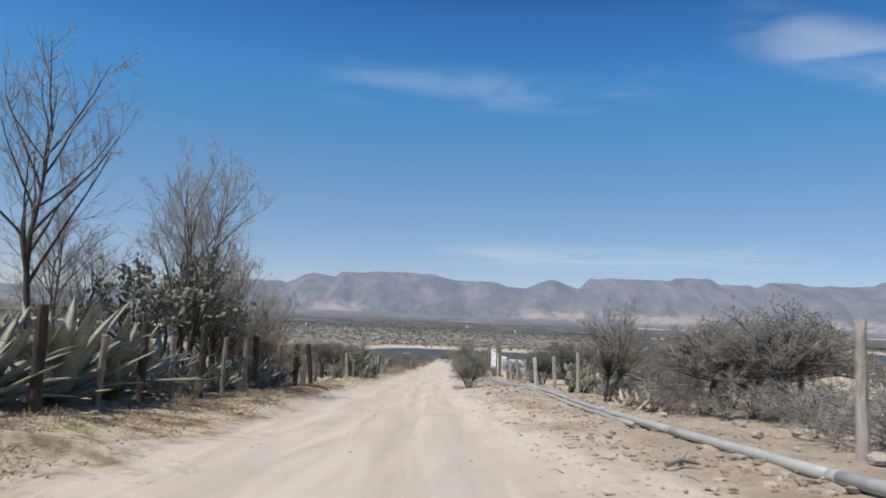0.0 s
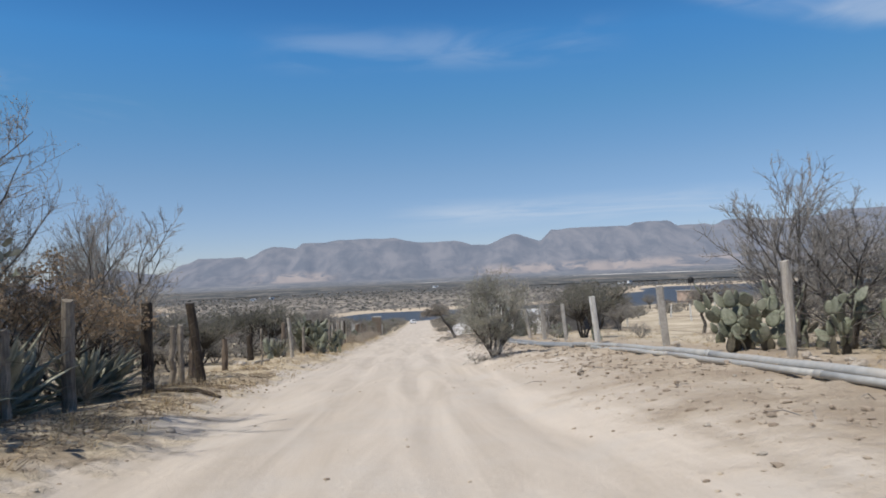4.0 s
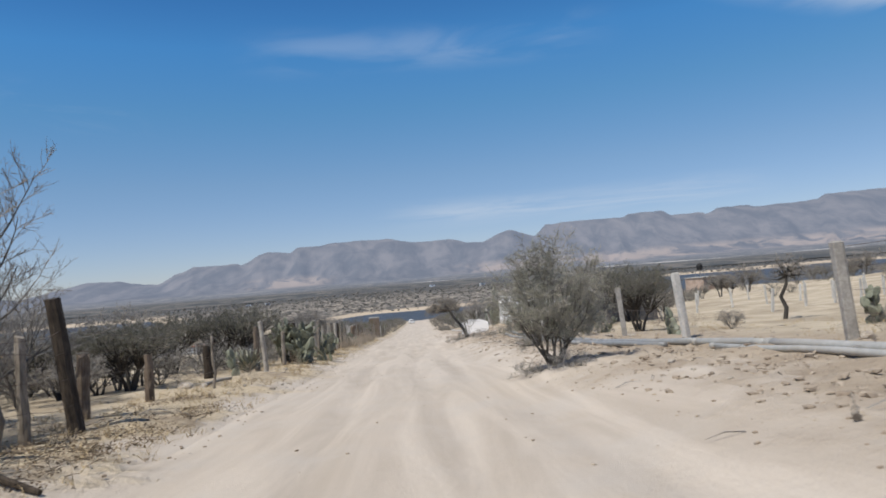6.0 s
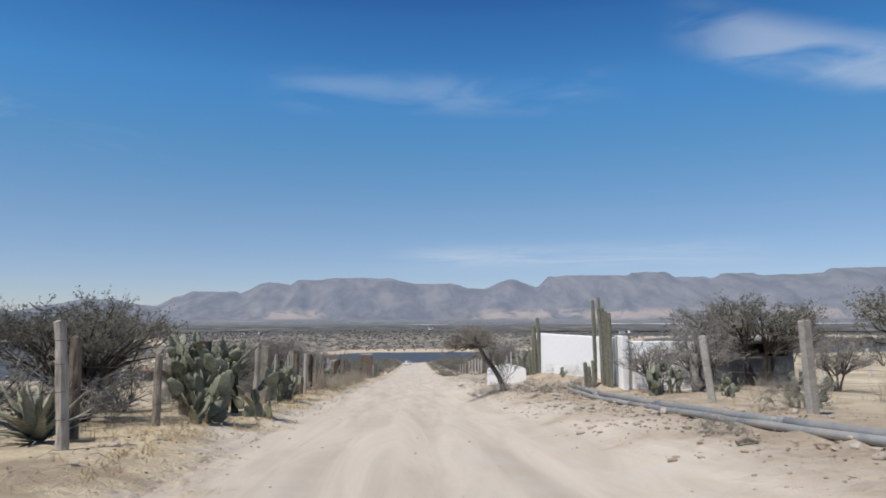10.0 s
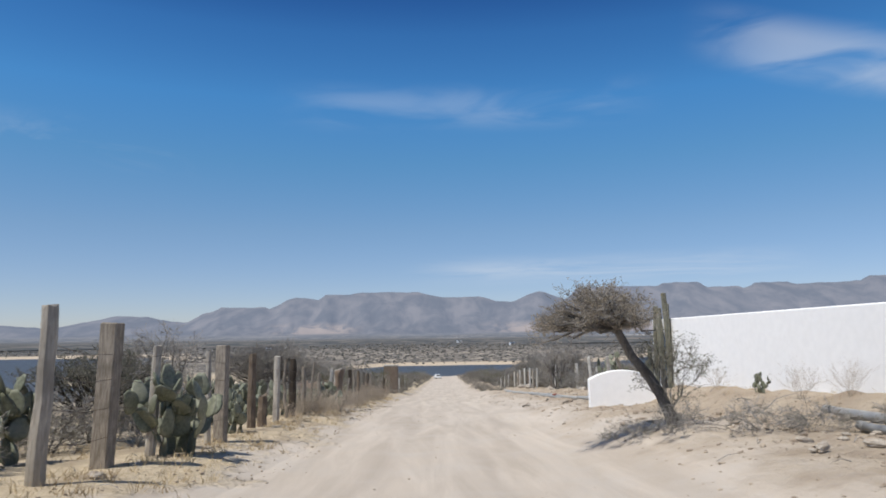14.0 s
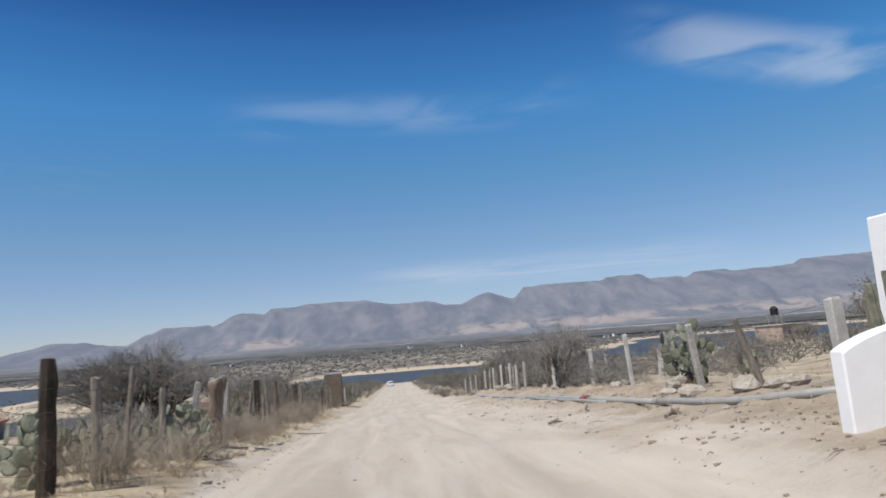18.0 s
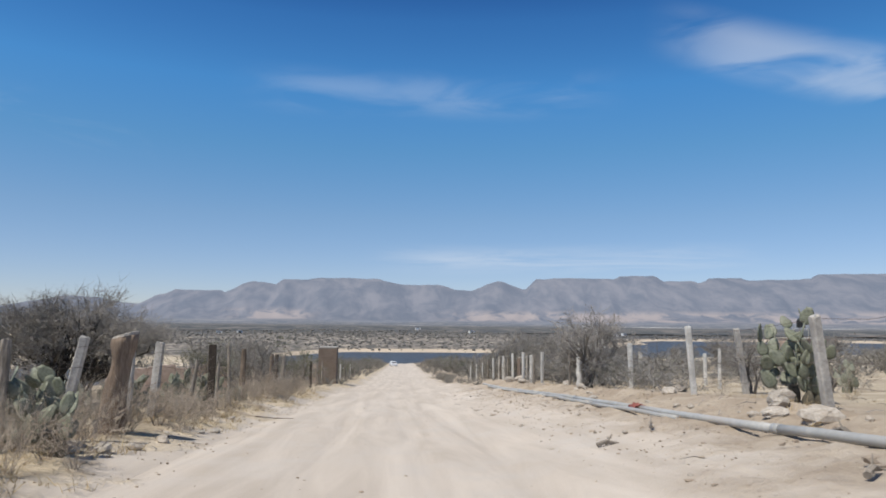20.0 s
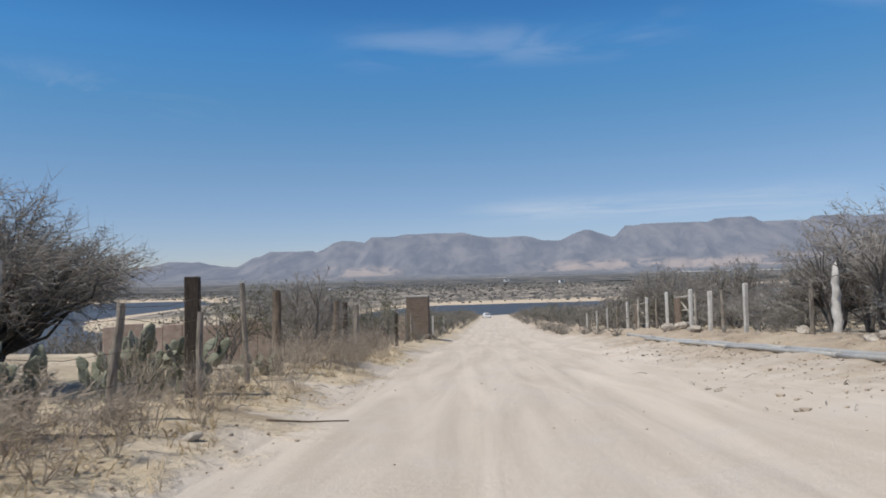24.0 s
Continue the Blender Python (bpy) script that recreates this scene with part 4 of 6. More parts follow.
grey = dome_tree("grey_brush", at(7.6, 23.0), 101, 0.95, 0.95, "low tangle of dry grey brush", "bush", "grey brush", bark=TWIG, stems=4, limbs=24, twigs=9, sprigs=5, low=0.1, fork=0.1, thick=0.014, reach=1.5, leaf=LEAF_DRY, leaves=1, leaf_size=0.03)
weed = plant("dry_weed", at(-6.1, 86.5), 111, 16, 0.36, 0.0045, 3, "dry straw-coloured weed by the fence", "weed", "dry weeds", bark=TWIG_PALE, twig=TWIG_PALE, splay=0.6, thin=0.02, wander=0.13, kids=(3, 3), spread=(14, 44), shorter=(0.6, 0.85))
green = plant("pale_green_bush", at(-8.2, 112.0), 121, 7, 0.85, 0.035, 4, "pale green thin-leaved bush", "bush", "green bushes", leaf=LEAF_GREEN, leaves=4, leaf_size=0.04, splay=0.5, kids=(2, 3), spread=(18, 50))
plant("dead_branch_heap", at(3.6, 69.3), 131, 10, 0.5, 0.018, 3, "heap of dead grey branches under the leaning tree", "branches", bark=TWIG, twig=TWIG, splay=2.0, wander=0.25, lift=-0.05, kids=(2, 3), spread=(20, 60))

tuft = dome_tree("far_thorn_bush", at(-10.5, 128), 141, 2.3, 1.6, "grey thorn bush down the slope", "bush", "slope bushes", stems=3, limbs=18, twigs=6, sprigs=3, low=0.15, fork=0.15, leaf=SCRUB, leaves=1, leaf_size=0.07)

# repeats along the way: x, y, turn, scale
for x, y, a, s in ((-9.8, 30.6, 40, 0.95), (-11.2, 44.5, 160, 0.7), (8.9, 33.5, 80, 0.85), (10.2, 35.5, 200, 0.8), (-7.1, 110.2, 300, 0.62), (8.4, 109, 30, 0.72), (-13, 70, 220, 0.7)):
    put(bare, x, y, a, s)
for x, y, a, s in ((-9.4, 43.6, 30, 0.5), (-13.6, 49.5, 300, 0.66), (13.5, 66.0, 250, 0.7), (-9.6, 76.5, 140, 0.65),
                   (15.0, 46.5, 100, 0.9), (22, 56, 200, 0.9), (-16, 63, 20, 1.1), (10.8, 86.5, 320, 1.0), (22, 96, 100, 1.0), (11.5, 28.5, 310, 1.1), (-12.5, 41.0, 60, 0.66), (-14.9, 45.5, 250, 0.66), (-17, 54, 160, 0.75), (10.8, 30.2, 10, 0.9)):
    put(mesq, x, y, a, s)
for x, y, a, s in ((11.8, 17.0, 60, 1.15), (8.9, 47.8, 310, 0.3), (10.8, 24.0, 20, 1.1), (-8.7, 70.5, 200, 0.6), (14, 14, 280, 1.2), (12.5, 38.0, 130, 0.8), (-9.5, 49.6, 20, 0.6),
                   (8.3, 116.5, 10, 0.8), (8.8, 120.5, 210, 0.9), (-9.5, 62.5, 45, 0.8), (-11.5, 41, 250, 0.8), (13, 100, 20, 0.8), (10.5, 33.0, 310, 1.0), (9.6, 12.0, 30, 0.9)):
    put(dark, x, y, a, s)
for x, y, a, s in ((-12.6, 24.5, 40, 1.2), (-13.6, 30.0, 160, 1.3), (-12.4, 34.0, 250, 1.0), (-14.0, 20.5, 310, 1.3), (-12.2, 38.5, 80, 0.9), (-11.8, 29.0, 120, 0.9)):
    put(dark, x, y, a, s)
for x, y, a, s in ((7.4, 13.0, 20, 1.1), (8.8, 15.5, 100, 1.2), (6.9, 26.2, 200, 0.9), (8.2, 18.6, 280, 1.1), (7.2, 20.6, 60, 1.3), (-8.0, 13.0, 130, 1.0), (-7.2, 19.0, 220, 0.9), (-8.0, 26.0, 310, 1.0), (7.2, 57.6, 50, 0.9), (7.6, 66.0, 140, 0.9), (-9.5, 55.0, 230, 0.8),
                   (7.2, 101.6, 320, 0.9), (8.4, 103.5, 70, 1.0), (7.4, 112.0, 160, 1.0), (7.5, 98.4, 250, 0.5)):
    put(grey, x, y, a, s)
thorn = dome_tree("black_thorn_tree", at(9.6, 67.6), 151, 3.5, 1.7, "small bare dark thorn tree", "tree", "thorn trees", bark=BARK, twig=TWIG, leaf=LEAF_ASH, leaves=1, leaf_size=0.04, stems=4, limbs=48, twigs=9, sprigs=5, low=0.3, droop=0.45, thick=0.06, reach=1.3)
for x, y, a, s in ((6.6, 105.0, 20, 0.9), (7.7, 109.4, 77, 0.9), (9.0, 97.2, 10, 0.6)):
    put(thorn, x, y, a, s)
put(grey, -6.7, 98.0, 120, 0.5)
put(dark, -9.0, 92.6, 200, 0.75)
put(dark, -10.2, 94.8, 60, 0.7)
put(mesq, 8.1, 110.2, 130, 0.8)
put(thorn, -9.6, 78.3, 45, 0.85)
put(green, -10.5, 82.6, 145, 0.7)
put(bare, -9.5, 121.0, 200, 0.72)
put(mesq, 9.4, 20.8, 40, 0.85)
put(mesq, 10.9, 26.6, 200, 0.8)
put(mesq, -10.4, 48.6, 300, 0.6)
for x, y, a, s in ((-9.4, 53.6, 100, 0.8), (-8.4, 56.8, 200, 1.2), (-9.3, 58.6, 150, 1.3)):
    put(grey, x, y, a, s)
put(bare, 8.6, 35.2, 20, 0.88)
put(mesq, -8.8, 66.5, 40, 0.6)
for x, y, a, s in ((9.0, 108.6, 222, 0.7), (8.6, 113.2, 123, 0.8)):
    put(thorn, x, y, a, s)
for x, y, a, s in ((2.2, 69.5, 20, 0.55), (3.1, 68.6, 130, 0.6), (4.2, 68.7, 250, 0.6), (1.6, 70.2, 320, 0.5), (4.9, 67.6, 60, 0.55), (1.9, 40.5, 90, 0.45), (1.2, 41.2, 200, 0.45), (3.0, 52.4, 150, 0.4)):
    put(grey, x, y, a, s, -0.05)
rng = random.Random(7)
for i in range(26):
    put(grey, rng.uniform(6.8, 11), rng.uniform(8, 36) if i < 15 else rng.uniform(95, 135), rng.uniform(0, 360), rng.uniform(0.8, 1.4))
for i in range(12):
    put(grey, -rng.uniform(7.4, 10.5), rng.uniform(64, 86), rng.uniform(0, 360), rng.uniform(0.7, 1.2))
for i in range(5):
    put(grey, -rng.uniform(8.4, 14.0), rng.uniform(88, 114), rng.uniform(0, 360), rng.uniform(0.45, 0.7))
for i in range(22):
    put(tuft, (-1 if i % 3 == 0 else 1) * rng.uniform(8.5, 17), rng.uniform(122, 215), rng.uniform(0, 360), rng.uniform(1.1, 1.6))
for i in range(9):
    put(tuft, rng.uniform(8.2, 16), rng.uniform(112, 140), rng.uniform(0, 360), rng.uniform(0.5, 0.9))
for i in range(16):
    put(tuft, -rng.uniform(8.5, 18), rng.uniform(40, 62) if i < 12 else rng.uniform(118, 150), rng.uniform(0, 360), rng.uniform(0.6, 1.0))
for i in range(20):
    put(mesq, (-rng.uniform(10, 17) if i % 3 == 0 else rng.uniform(8.5, 15)), rng.uniform(124, 152), rng.uniform(0, 360), rng.uniform(0.95, 1.3))
for i in range(34):
    put(mesq, rng.uniform(38, 135), rng.uniform(98, 200), rng.uniform(0, 360), rng.uniform(0.9, 1.5))
for i in range(26):
    put(dark if i % 3 == 0 else grey, -rng.uniform(12, 24), rng.uniform(42, 68), rng.uniform(0, 360), rng.uniform(0.8, 1.3))
wall_bush = dome_tree("twiggy_bush", at(6.85, 65.9), 171, 2.0, 1.2, "grey twiggy bush in front of the white wall", "bush", "twiggy bushes", bark=BARK, twig=TWIG, stems=4, limbs=60, twigs=9, sprigs=5, low=0.5, fork=0.28, droop=0.3, thick=0.045, leaf=LEAF_ASH, leaves=2, leaf_size=0.03, fine=0.6)
put(wall_bush, 8.8, 66.6, 120, 1.15)
dome_tree("field_thorn_tree", at(14.9, 55.5), 181, 3.0, 0.95, "small crooked thorn tree with a thin crown in the field", "tree", bark=BARK_DARK, twig=TWIG_MID, stems=1, limbs=34, twigs=8, sprigs=4, low=0.66, droop=0.25, thick=0.1, lean=0.25, reach=0.9, leaf=LEAF_ASH, leaves=1, leaf_size=0.035,
          bole=((0, 0, -0.1), (0.12, 0, 0.5), (-0.05, 0.05, 1.0), (0.2, 0, 1.5), (0.25, 0, 1.9)))
for i in range(60):
    x, y = rng.uniform(9, 46), rng.uniform(124, 285)
    put(tuft if i % 3 else wall_bush, x, y, rng.uniform(0, 360), rng.uniform(0.9, 1.5))
for i in range(20):
    put(wall_bush if i % 5 == 0 else grey, rng.uniform(8.0, 15), rng.uniform(98, 124), rng.uniform(0, 360), rng.uniform(0.55, 0.9))
brown = dome_tree("dry_brown_bush", at(-6.1, 89.7, scale=0.95), 191, 1.0, 0.75, "dry brown bush at the foot of the fence", "bush", "brown bushes", bark=TWIG_BROWN, twig=TWIG_STRAW, stems=6, limbs=26, twigs=7, sprigs=4, low=0.15, fork=0.12, droop=0.3, thick=0.012, reach=1.1, fine=0.55, leaf=LEAF_TAN, leaves=1, leaf_size=0.02)
for x, y, a, s in ((-6.1, 93.9, 40, 0.9), (-5.9, 97.4, 130, 0.6), (-6.0, 99.5, 220, 0.6), (-6.2, 104.6, 310, 0.7), (-6.2, 95.5, 200, 0.9), (-5.6, 95.2, 320, 0.7), (-6.5, 96.3, 50, 0.95), (-5.6, 96.3, 140, 0.6), (-6.2, 92.4, 10, 0.8), (-6.3, 101.9, 90, 0.6), (-6.2, 106.2, 60, 0.85), (-6.4, 109.4, 150, 0.8), (-5.9, 88.3, 200, 0.8), (-6.5, 87.4, 80, 0.6), (-6.3, 84.6, 10, 0.7), (-6.2, 115.0, 100, 1.0), (-6.4, 80.8, 280, 0.6), (-6.1, 112.6, 190, 0.8)):
    put(brown, x, y, a, s)
put(weed, 5.5, 71.8, 20, 0.8)
put(weed, 5.7, 70.4, 120, 0.8)
put(weed, 5.6, 76.2, 220, 0.7)
for i in range(84):
    y = rng.uniform(84, 122) if i < 70 else rng.uniform(8, 80)
    put(weed, rng.uniform(-7.4, -5.35), y, rng.uniform(0, 360), rng.uniform(0.7, 1.5) if y > 84 else rng.uniform(0.5, 0.9))
for i in range(20):
    put(weed, rng.uniform(5.6, 14), rng.uniform(12, 118), rng.uniform(0, 360), rng.uniform(0.5, 1.1))
for i in range(44):
    y = 160 + 128 * (i + rng.random()) / 44
    put(tuft if i % 4 else green, rng.choice((-1, 1)) * rng.uniform(6.2, 13) - 0.6, y, rng.uniform(0, 360), rng.uniform(0.8, 1.3))
for x, y, a, s in ((-7.6, 125, 30, 0.9), (-8.0, 131, 120, 1.0), (-7.9, 152, 200, 1.2), (7.4, 126, 60, 0.8), (8.2, 135, 150, 0.9), (-7.2, 137, 10, 0.8), (8.5, 146, 70, 1.0), (-9.9, 111.5, 200, 1.1), (-9.6, 124.5, 190, 1.2), (-6.7, 121.5, 40, 1.1), (-7.4, 156, 99, 1.1), (-7.0, 163, 12, 1.0)):
    put(green, x, y, a, s)


# ---- cacti ----
def pad_mesh(name, seed, mat):
    """A prickly pear pad: a thick oval that narrows at its foot, 1 high."""
    rng = random.Random(seed)
    s = Shape()
    rings, sides = 6, 8
    for i in range(rings + 1):
        t = i / rings
        w = 0.365 * math.sin(math.pi * min(0.985, 0.06 + 0.94 * t ** 0.8)) ** 0.62 if 0 < i < rings else (0.08 if i == 0 else 0.12)
        for k in range(sides):
            a = 2 * math.pi * k / sides
            s.v.append((w * math.cos(a) * (1 + 0.05 * rng.uniform(-1, 1)), (0.045 * min(1, w / 0.2)) * math.sin(a) + 0.05 * math.sin(t * 2.4 + seed) * t, t))
    for i in range(rings):
        for k in range(sides):
            n = (k + 1) % sides
            s.f.append((i * sides + k, i * sides + n, (i + 1) * sides + n, (i + 1) * sides + k))
    s.f += [tuple(reversed(range(sides))), tuple(rings * sides + k for k in range(sides))]
    return s.mesh(name, mat, True)


PADS = [pad_mesh("pad", k, NOPAL) for k in (1, 2, 3, 4)]
PADS_OLD = [pad_mesh("pad", k, NOPAL_OLD) for k in (5, 6)]


def nopal(m, seed, starts, size, depth, most, label, spread=0.5, group="prickly pears"):
    rng = random.Random(seed)
    ob = thing("prickly_pear", m, label, "cactus", group)
    todo = []
    for i in range(starts):
        a = 2 * math.pi * i / starts + rng.random()
        p = Matrix.Translation((math.cos(a) * spread * rng.random(), math.sin(a) * spread * rng.random(), -0.06))
        todo.append((p @ Matrix.Rotation(rng.uniform(0, 6.28), 4, "Z") @ Matrix.Rotation(rng.gauss(0, 0.2), 4, "X") @ Matrix.Rotation(rng.gauss(0, 0.25), 4, "Y"), 0))
    made = 0
    while todo and made < most:
        q, lev = todo.pop(rng.randrange(len(todo)) if rng.random() < 0.5 else 0)
        k = size * rng.uniform(0.8, 1.2) * (0.955 ** lev)
        pad = part("pad", rng.choice(PADS_OLD if lev == 0 and depth > 3 else PADS), None, ob)
        pad.matrix_basis = q @ Matrix.Diagonal((k * rng.uniform(0.9, 1.15), k, k, 1))
        made += 1
        if lev < depth:
            for j in range(rng.choice((1, 2, 2, 3))):
                for trial in range(4):
                    b = rng.uniform(-1.0, 1.0)
                    foot = Vector((0.38 * math.sin(b * 1.2), 0, 0.6 + 0.34 * math.cos(b * 1.3))) * k
                    nq = q @ Matrix.Translation(foot) @ Matrix.Rotation(b * 0.7, 4, "Y") @ Matrix.Rotation(rng.gauss(0, 0.3), 4, "X") @ Matrix.Rotation(rng.gauss(0, 0.9), 4, "Z")
                    if nq.col[2].z > 0.6:
                        break
                todo.append((nq, lev + 1))
    return ob


nopal(at(-6.95, 61.6), 3, 8, 0.45, 6, 210, "large old prickly pear with broad grey-green pads", 0.75)
nopal(at(-6.15, 58.4), 23, 7, 0.48, 3, 46, "sprawling prickly pear at the road's edge", 0.55)
nopal(at(-5.45, 61.0), 13, 4, 0.46, 2, 16, "low prickly pear growing at the road's edge", 0.45)
nopal(at(-6.25, 69.9), 4, 8, 0.44, 3, 66, "prickly pear leaning on a fence post", 0.7)
nopal(at(6.5, 33.6), 29, 7, 0.42, 4, 70, "tall pale prickly pear behind the wire fence", 0.7)
nopal(at(7.5, 31.6), 31, 3, 0.36, 4, 26, "prickly pear on a short woody trunk", 0.3)
nopal(at(7.0, 47.6), 37, 3, 0.34, 2, 9, "low prickly pear with round pads in the field", 0.4)
nopal(at(-7.35, 50.9), 41, 2, 0.36, 3, 14, "ragged prickly pear on a dark woody trunk", 0.15)
small = nopal(at(-8.3, 68.0), 5, 5, 0.42, 3, 30, "prickly pear among dry scrub", 0.5)
for x, y, a, s in ((-7.4, 65, 35, 0.8), (-6.8, 75, 260, 0.7), (-8.5, 78.8, 5, 0.75), (-8.3, 80.4, 45, 0.9), (-9.4, 81.2, 95, 0.9), (-7.9, 81.6, 65, 0.8), (-9.4, 83, 135, 1), (-8.2, 83.2, 175, 1.1), (-10, 84.6, 145, 0.9), (-8, 85.4, 255, 1)):
    put(small, x, y, a, s)
nopal(at(6.85, 91.4), 59, 5, 0.38, 5, 60, "tall old prickly pear beside the pipes", 0.45)
nopal(at(-7.75, 96.9), 43, 10, 0.34, 3, 72, "bright green prickly pear behind a concrete post", 1.1)
nopal(at(-8.3, 95.4), 47, 4, 0.29, 2, 14, "low dark prickly pear behind the fence", 0.45)
pale_pear = nopal(at(-7.6, 101.8), 53, 9, 0.32, 3, 70, "pale prickly pear with many small pads", 1.0)
put(pale_pear, -6.95, 105.4, 80, 0.6)
put(pale_pear, -8.0, 100.7, 40, 0.95)
put(pale_pear, -8.9, 99.6, 200, 0.7)
nopal(at(-6.4, 88.8), 61, 8, 0.34, 4, 64, "prickly pear grown through with dry brown brush", 0.8)
put(pale_pear, -7.8, 87.4, 310, 0.85)
for x, y, a, s in ((-8.9, 87.6, 75, 1), (-7, 90, 10, 0.75), (-9.2, 90.4, 325, 0.9), (-8.6, 91.5, 130, 0.8), (-9.4, 93.2, 12, 0.7)):
    put(small, x, y, a, s)
for x, y, a, s in ((8.2, 24.8, 250, 0.9), (9, 31.6, 140, 1), (9.6, 33, 222, 1.2), (8.8, 35.2, 77, 1), (7.7, 36.2, 220, 0.85), (8.8, 38.8, 300, 1.1), (11.2, 44.2, 155, 0.8), (7.8, 58.2, 60, 0.7), (8.3, 63.2, 30, 0.6), (6.6, 64.8, 170, 0.72), (7.2, 65.1, 290, 0.62), (5.6, 73.7, 40, 0.3), (12.0, 97.5, 190, 0.6)):
    put(small, x, y, a, s)


def agave_leaf(seed):
    rng = random.Random(seed)
    s = Shape()
    bend = rng.uniform(-0.1, 0.35)
    for i in range(7):
        t = i / 6
        w = 0.115 * (1 - t) ** 0.7 * (0.75 + 0.9 * min(t, 0.35)) + 0.002
        y = bend * t * t
        for px, py in ((-1, 0.0), (0, -0.45), (1, 0.0), (0, -0.05)):
            s.v.append((px * w, y + py * w, t))
    for i in range(6):
        for k in range(4):
            n = (k + 1) % 4
            s.f.append((i * 4 + k, i * 4 + n, (i + 1) * 4 + n, (i + 1) * 4 + k))
    s.f += [(3, 2, 1, 0), (24, 25, 26, 27)]
    return s.mesh("leaf", AGAVE, True)


AGAVE_LEAVES = [agave_leaf(k) for k in (1, 2, 3)]


def agave(m, seed, count, length):
    rng = random.Random(seed)
    ob = thing("agave", m, "large grey-green agave with stiff pointed leaves", "agave", "agaves")
    for i in range(count):
        t = i / count
        a = i * 2.39996 + rng.gauss(0, 0.12)
        tilt = radians(8 + 68 * t + rng.gauss(0, 5))
        k = length * rng.uniform(0.85, 1.1) * (0.8 + 0.25 * math.sin(t * 3.1))
        leaf = part("leaf", rng.choice(AGAVE_LEAVES), None, ob)
        leaf.matrix_basis = Matrix.Rotation(a, 4, "Z") @ Matrix.Translation((0, 0.07, 0.02)) @ Matrix.Rotation(-tilt, 4, "X") @ Matrix.Diagonal((k * 1.15, k, k, 1))
    return ob


maguey = agave(at(-7.9, 17.2), 1, 32, 2.25)
for x, y, a, s in ((-8.0, 12.2, 50, 0.9), (-9.2, 14.0, 120, 0.9), (-7.9, 14.8, 77, 1.0), (-8.0, 20.2, 160, 0.8), (-7.9, 24.4, 200, 0.65), (-7.8, 27.4, 20, 0.6), (-7.5, 29.2, 90, 0.62), (-7.6, 32.6, 160, 0.55), (-7.6, 54.0, 240, 0.45), (-9.4, 18.8, 10, 0.8), (-8.4, 35.6, 300, 0.6), (-7.4, 27.6, 33, 0.5), (-7.5, 30.0, 140, 0.48), (-7.4, 24.2, 250, 0.5), (-7.5, 33.4, 100, 0.5), (-7.4, 20.8, 10, 0.55)):
    put(maguey, x, y, a, s)


DRY_LEAF = [m.copy() for m in AGAVE_LEAVES]
for m in DRY_LEAF:
    m.materials[0] = DRY_AGAVE
heap = thing("dead_agave_heap", at(6.75, 22.8), "heap of dead straw-coloured agave leaves", "dead plant")
rng = random.Random(12)
for i in range(64):
    lf = part("leaf", rng.choice(DRY_LEAF), None, heap)
    lf.matrix_basis = Matrix.Translation((rng.gauss(0, 0.4), rng.gauss(0, 0.7), 0.03 + 0.1 * rng.random())) @ Matrix.Rotation(rng.uniform(0, 6.28), 4, "Z") @ Matrix.Rotation(radians(rng.uniform(52, 86)), 4, "X") @ Matrix.Diagonal((0.9, 0.7, 0.7, 1))


def column_stem(height, r, rng):
    s = Shape()
    sides, rings = 16, 14
    ox, oy = rng.gauss(-0.03, 0.02), rng.gauss(0.02, 0.02)
    for i in range(rings + 1):
        t = (i / 12 if i < 12 else (0.975, 0.992, 1.0)[i - 12]) * (0.95 if i < 12 else 1.0)
        q = r * (0.8 + 0.25 * min(1, t * 5)) * (1 if t < 0.96 else 0.9 if t < 1 else 0.45) * (1 + 0.06 * math.sin(t * 19 + r * 90))
        for k in range(sides):
            a = 2 * math.pi * k / sides
            u = q * (1.0 if k % 2 else 0.72)
            s.v.append((u * math.cos(a) + ox * height * t * t, u * math.sin(a) + oy * height * t * t, t * height - 0.06))
    for i in range(rings):
        for k in range(sides):
            n = (k + 1) % sides
            s.f.append((i * sides + k, i * sides + n, (i + 1) * sides + n, (i + 1) * sides + k))
    s.f.append(tuple(rings * sides + k for k in range(sides)))
    return s


def column_cactus(x, y, seed, stems, label):
    rng = random.Random(seed)
    ob = thing("column_cactus", at(x, y), label, "cactus", "column cacti")
    for dx, dy, h, r in stems:
        st = part("stem", column_stem(h, r, rng), COLUMN, ob)
        st.location = (dx, dy, land(x + dx, y + dy) - land(x, y))


column_cactus(5.55, 67.9, 1, ((0.06, 0.5, 3.2, 0.068), (0.26, 0.3, 3.3, 0.062), (0.27, 0.12, 2.9, 0.07), (0.36, -0.02, 2.95, 0.07), (0.37, -0.2, 2.8, 0.065), (0.42, -0.36, 2.75, 0.065), (-0.3, 0.5, 1.0, 0.07), (-0.2, 0.3, 0.85, 0.07), (-0.1, 0.12, 1.05, 0.065), (0.3, 0.3, 0.5, 0.08)),
              "cluster of tall ribbed column cacti against the white wall")
column_cactus(5.62, 80.6, 2, ((0.05, 0.65, 2.75, 0.08), (0.12, 0.2, 2.7, 0.085), (0.25, -0.05, 2.8, 0.085), (0.32, 0.1, 3.15, 0.085), (0.2, 0.45, 2.3, 0.08), (-0.05, 0.9, 1.5, 0.07), (0.0, 1.3, 1.1, 0.07)), "row of ribbed column cacti beside the white wall")
column_cactus(6.95, 83.7, 3, ((0, 0, 1.7, 0.1), (0.3, 0.5, 1.5, 0.09), (-0.2, 0.9, 1.3, 0.085)), "short ribbed column cacti in the fence line")


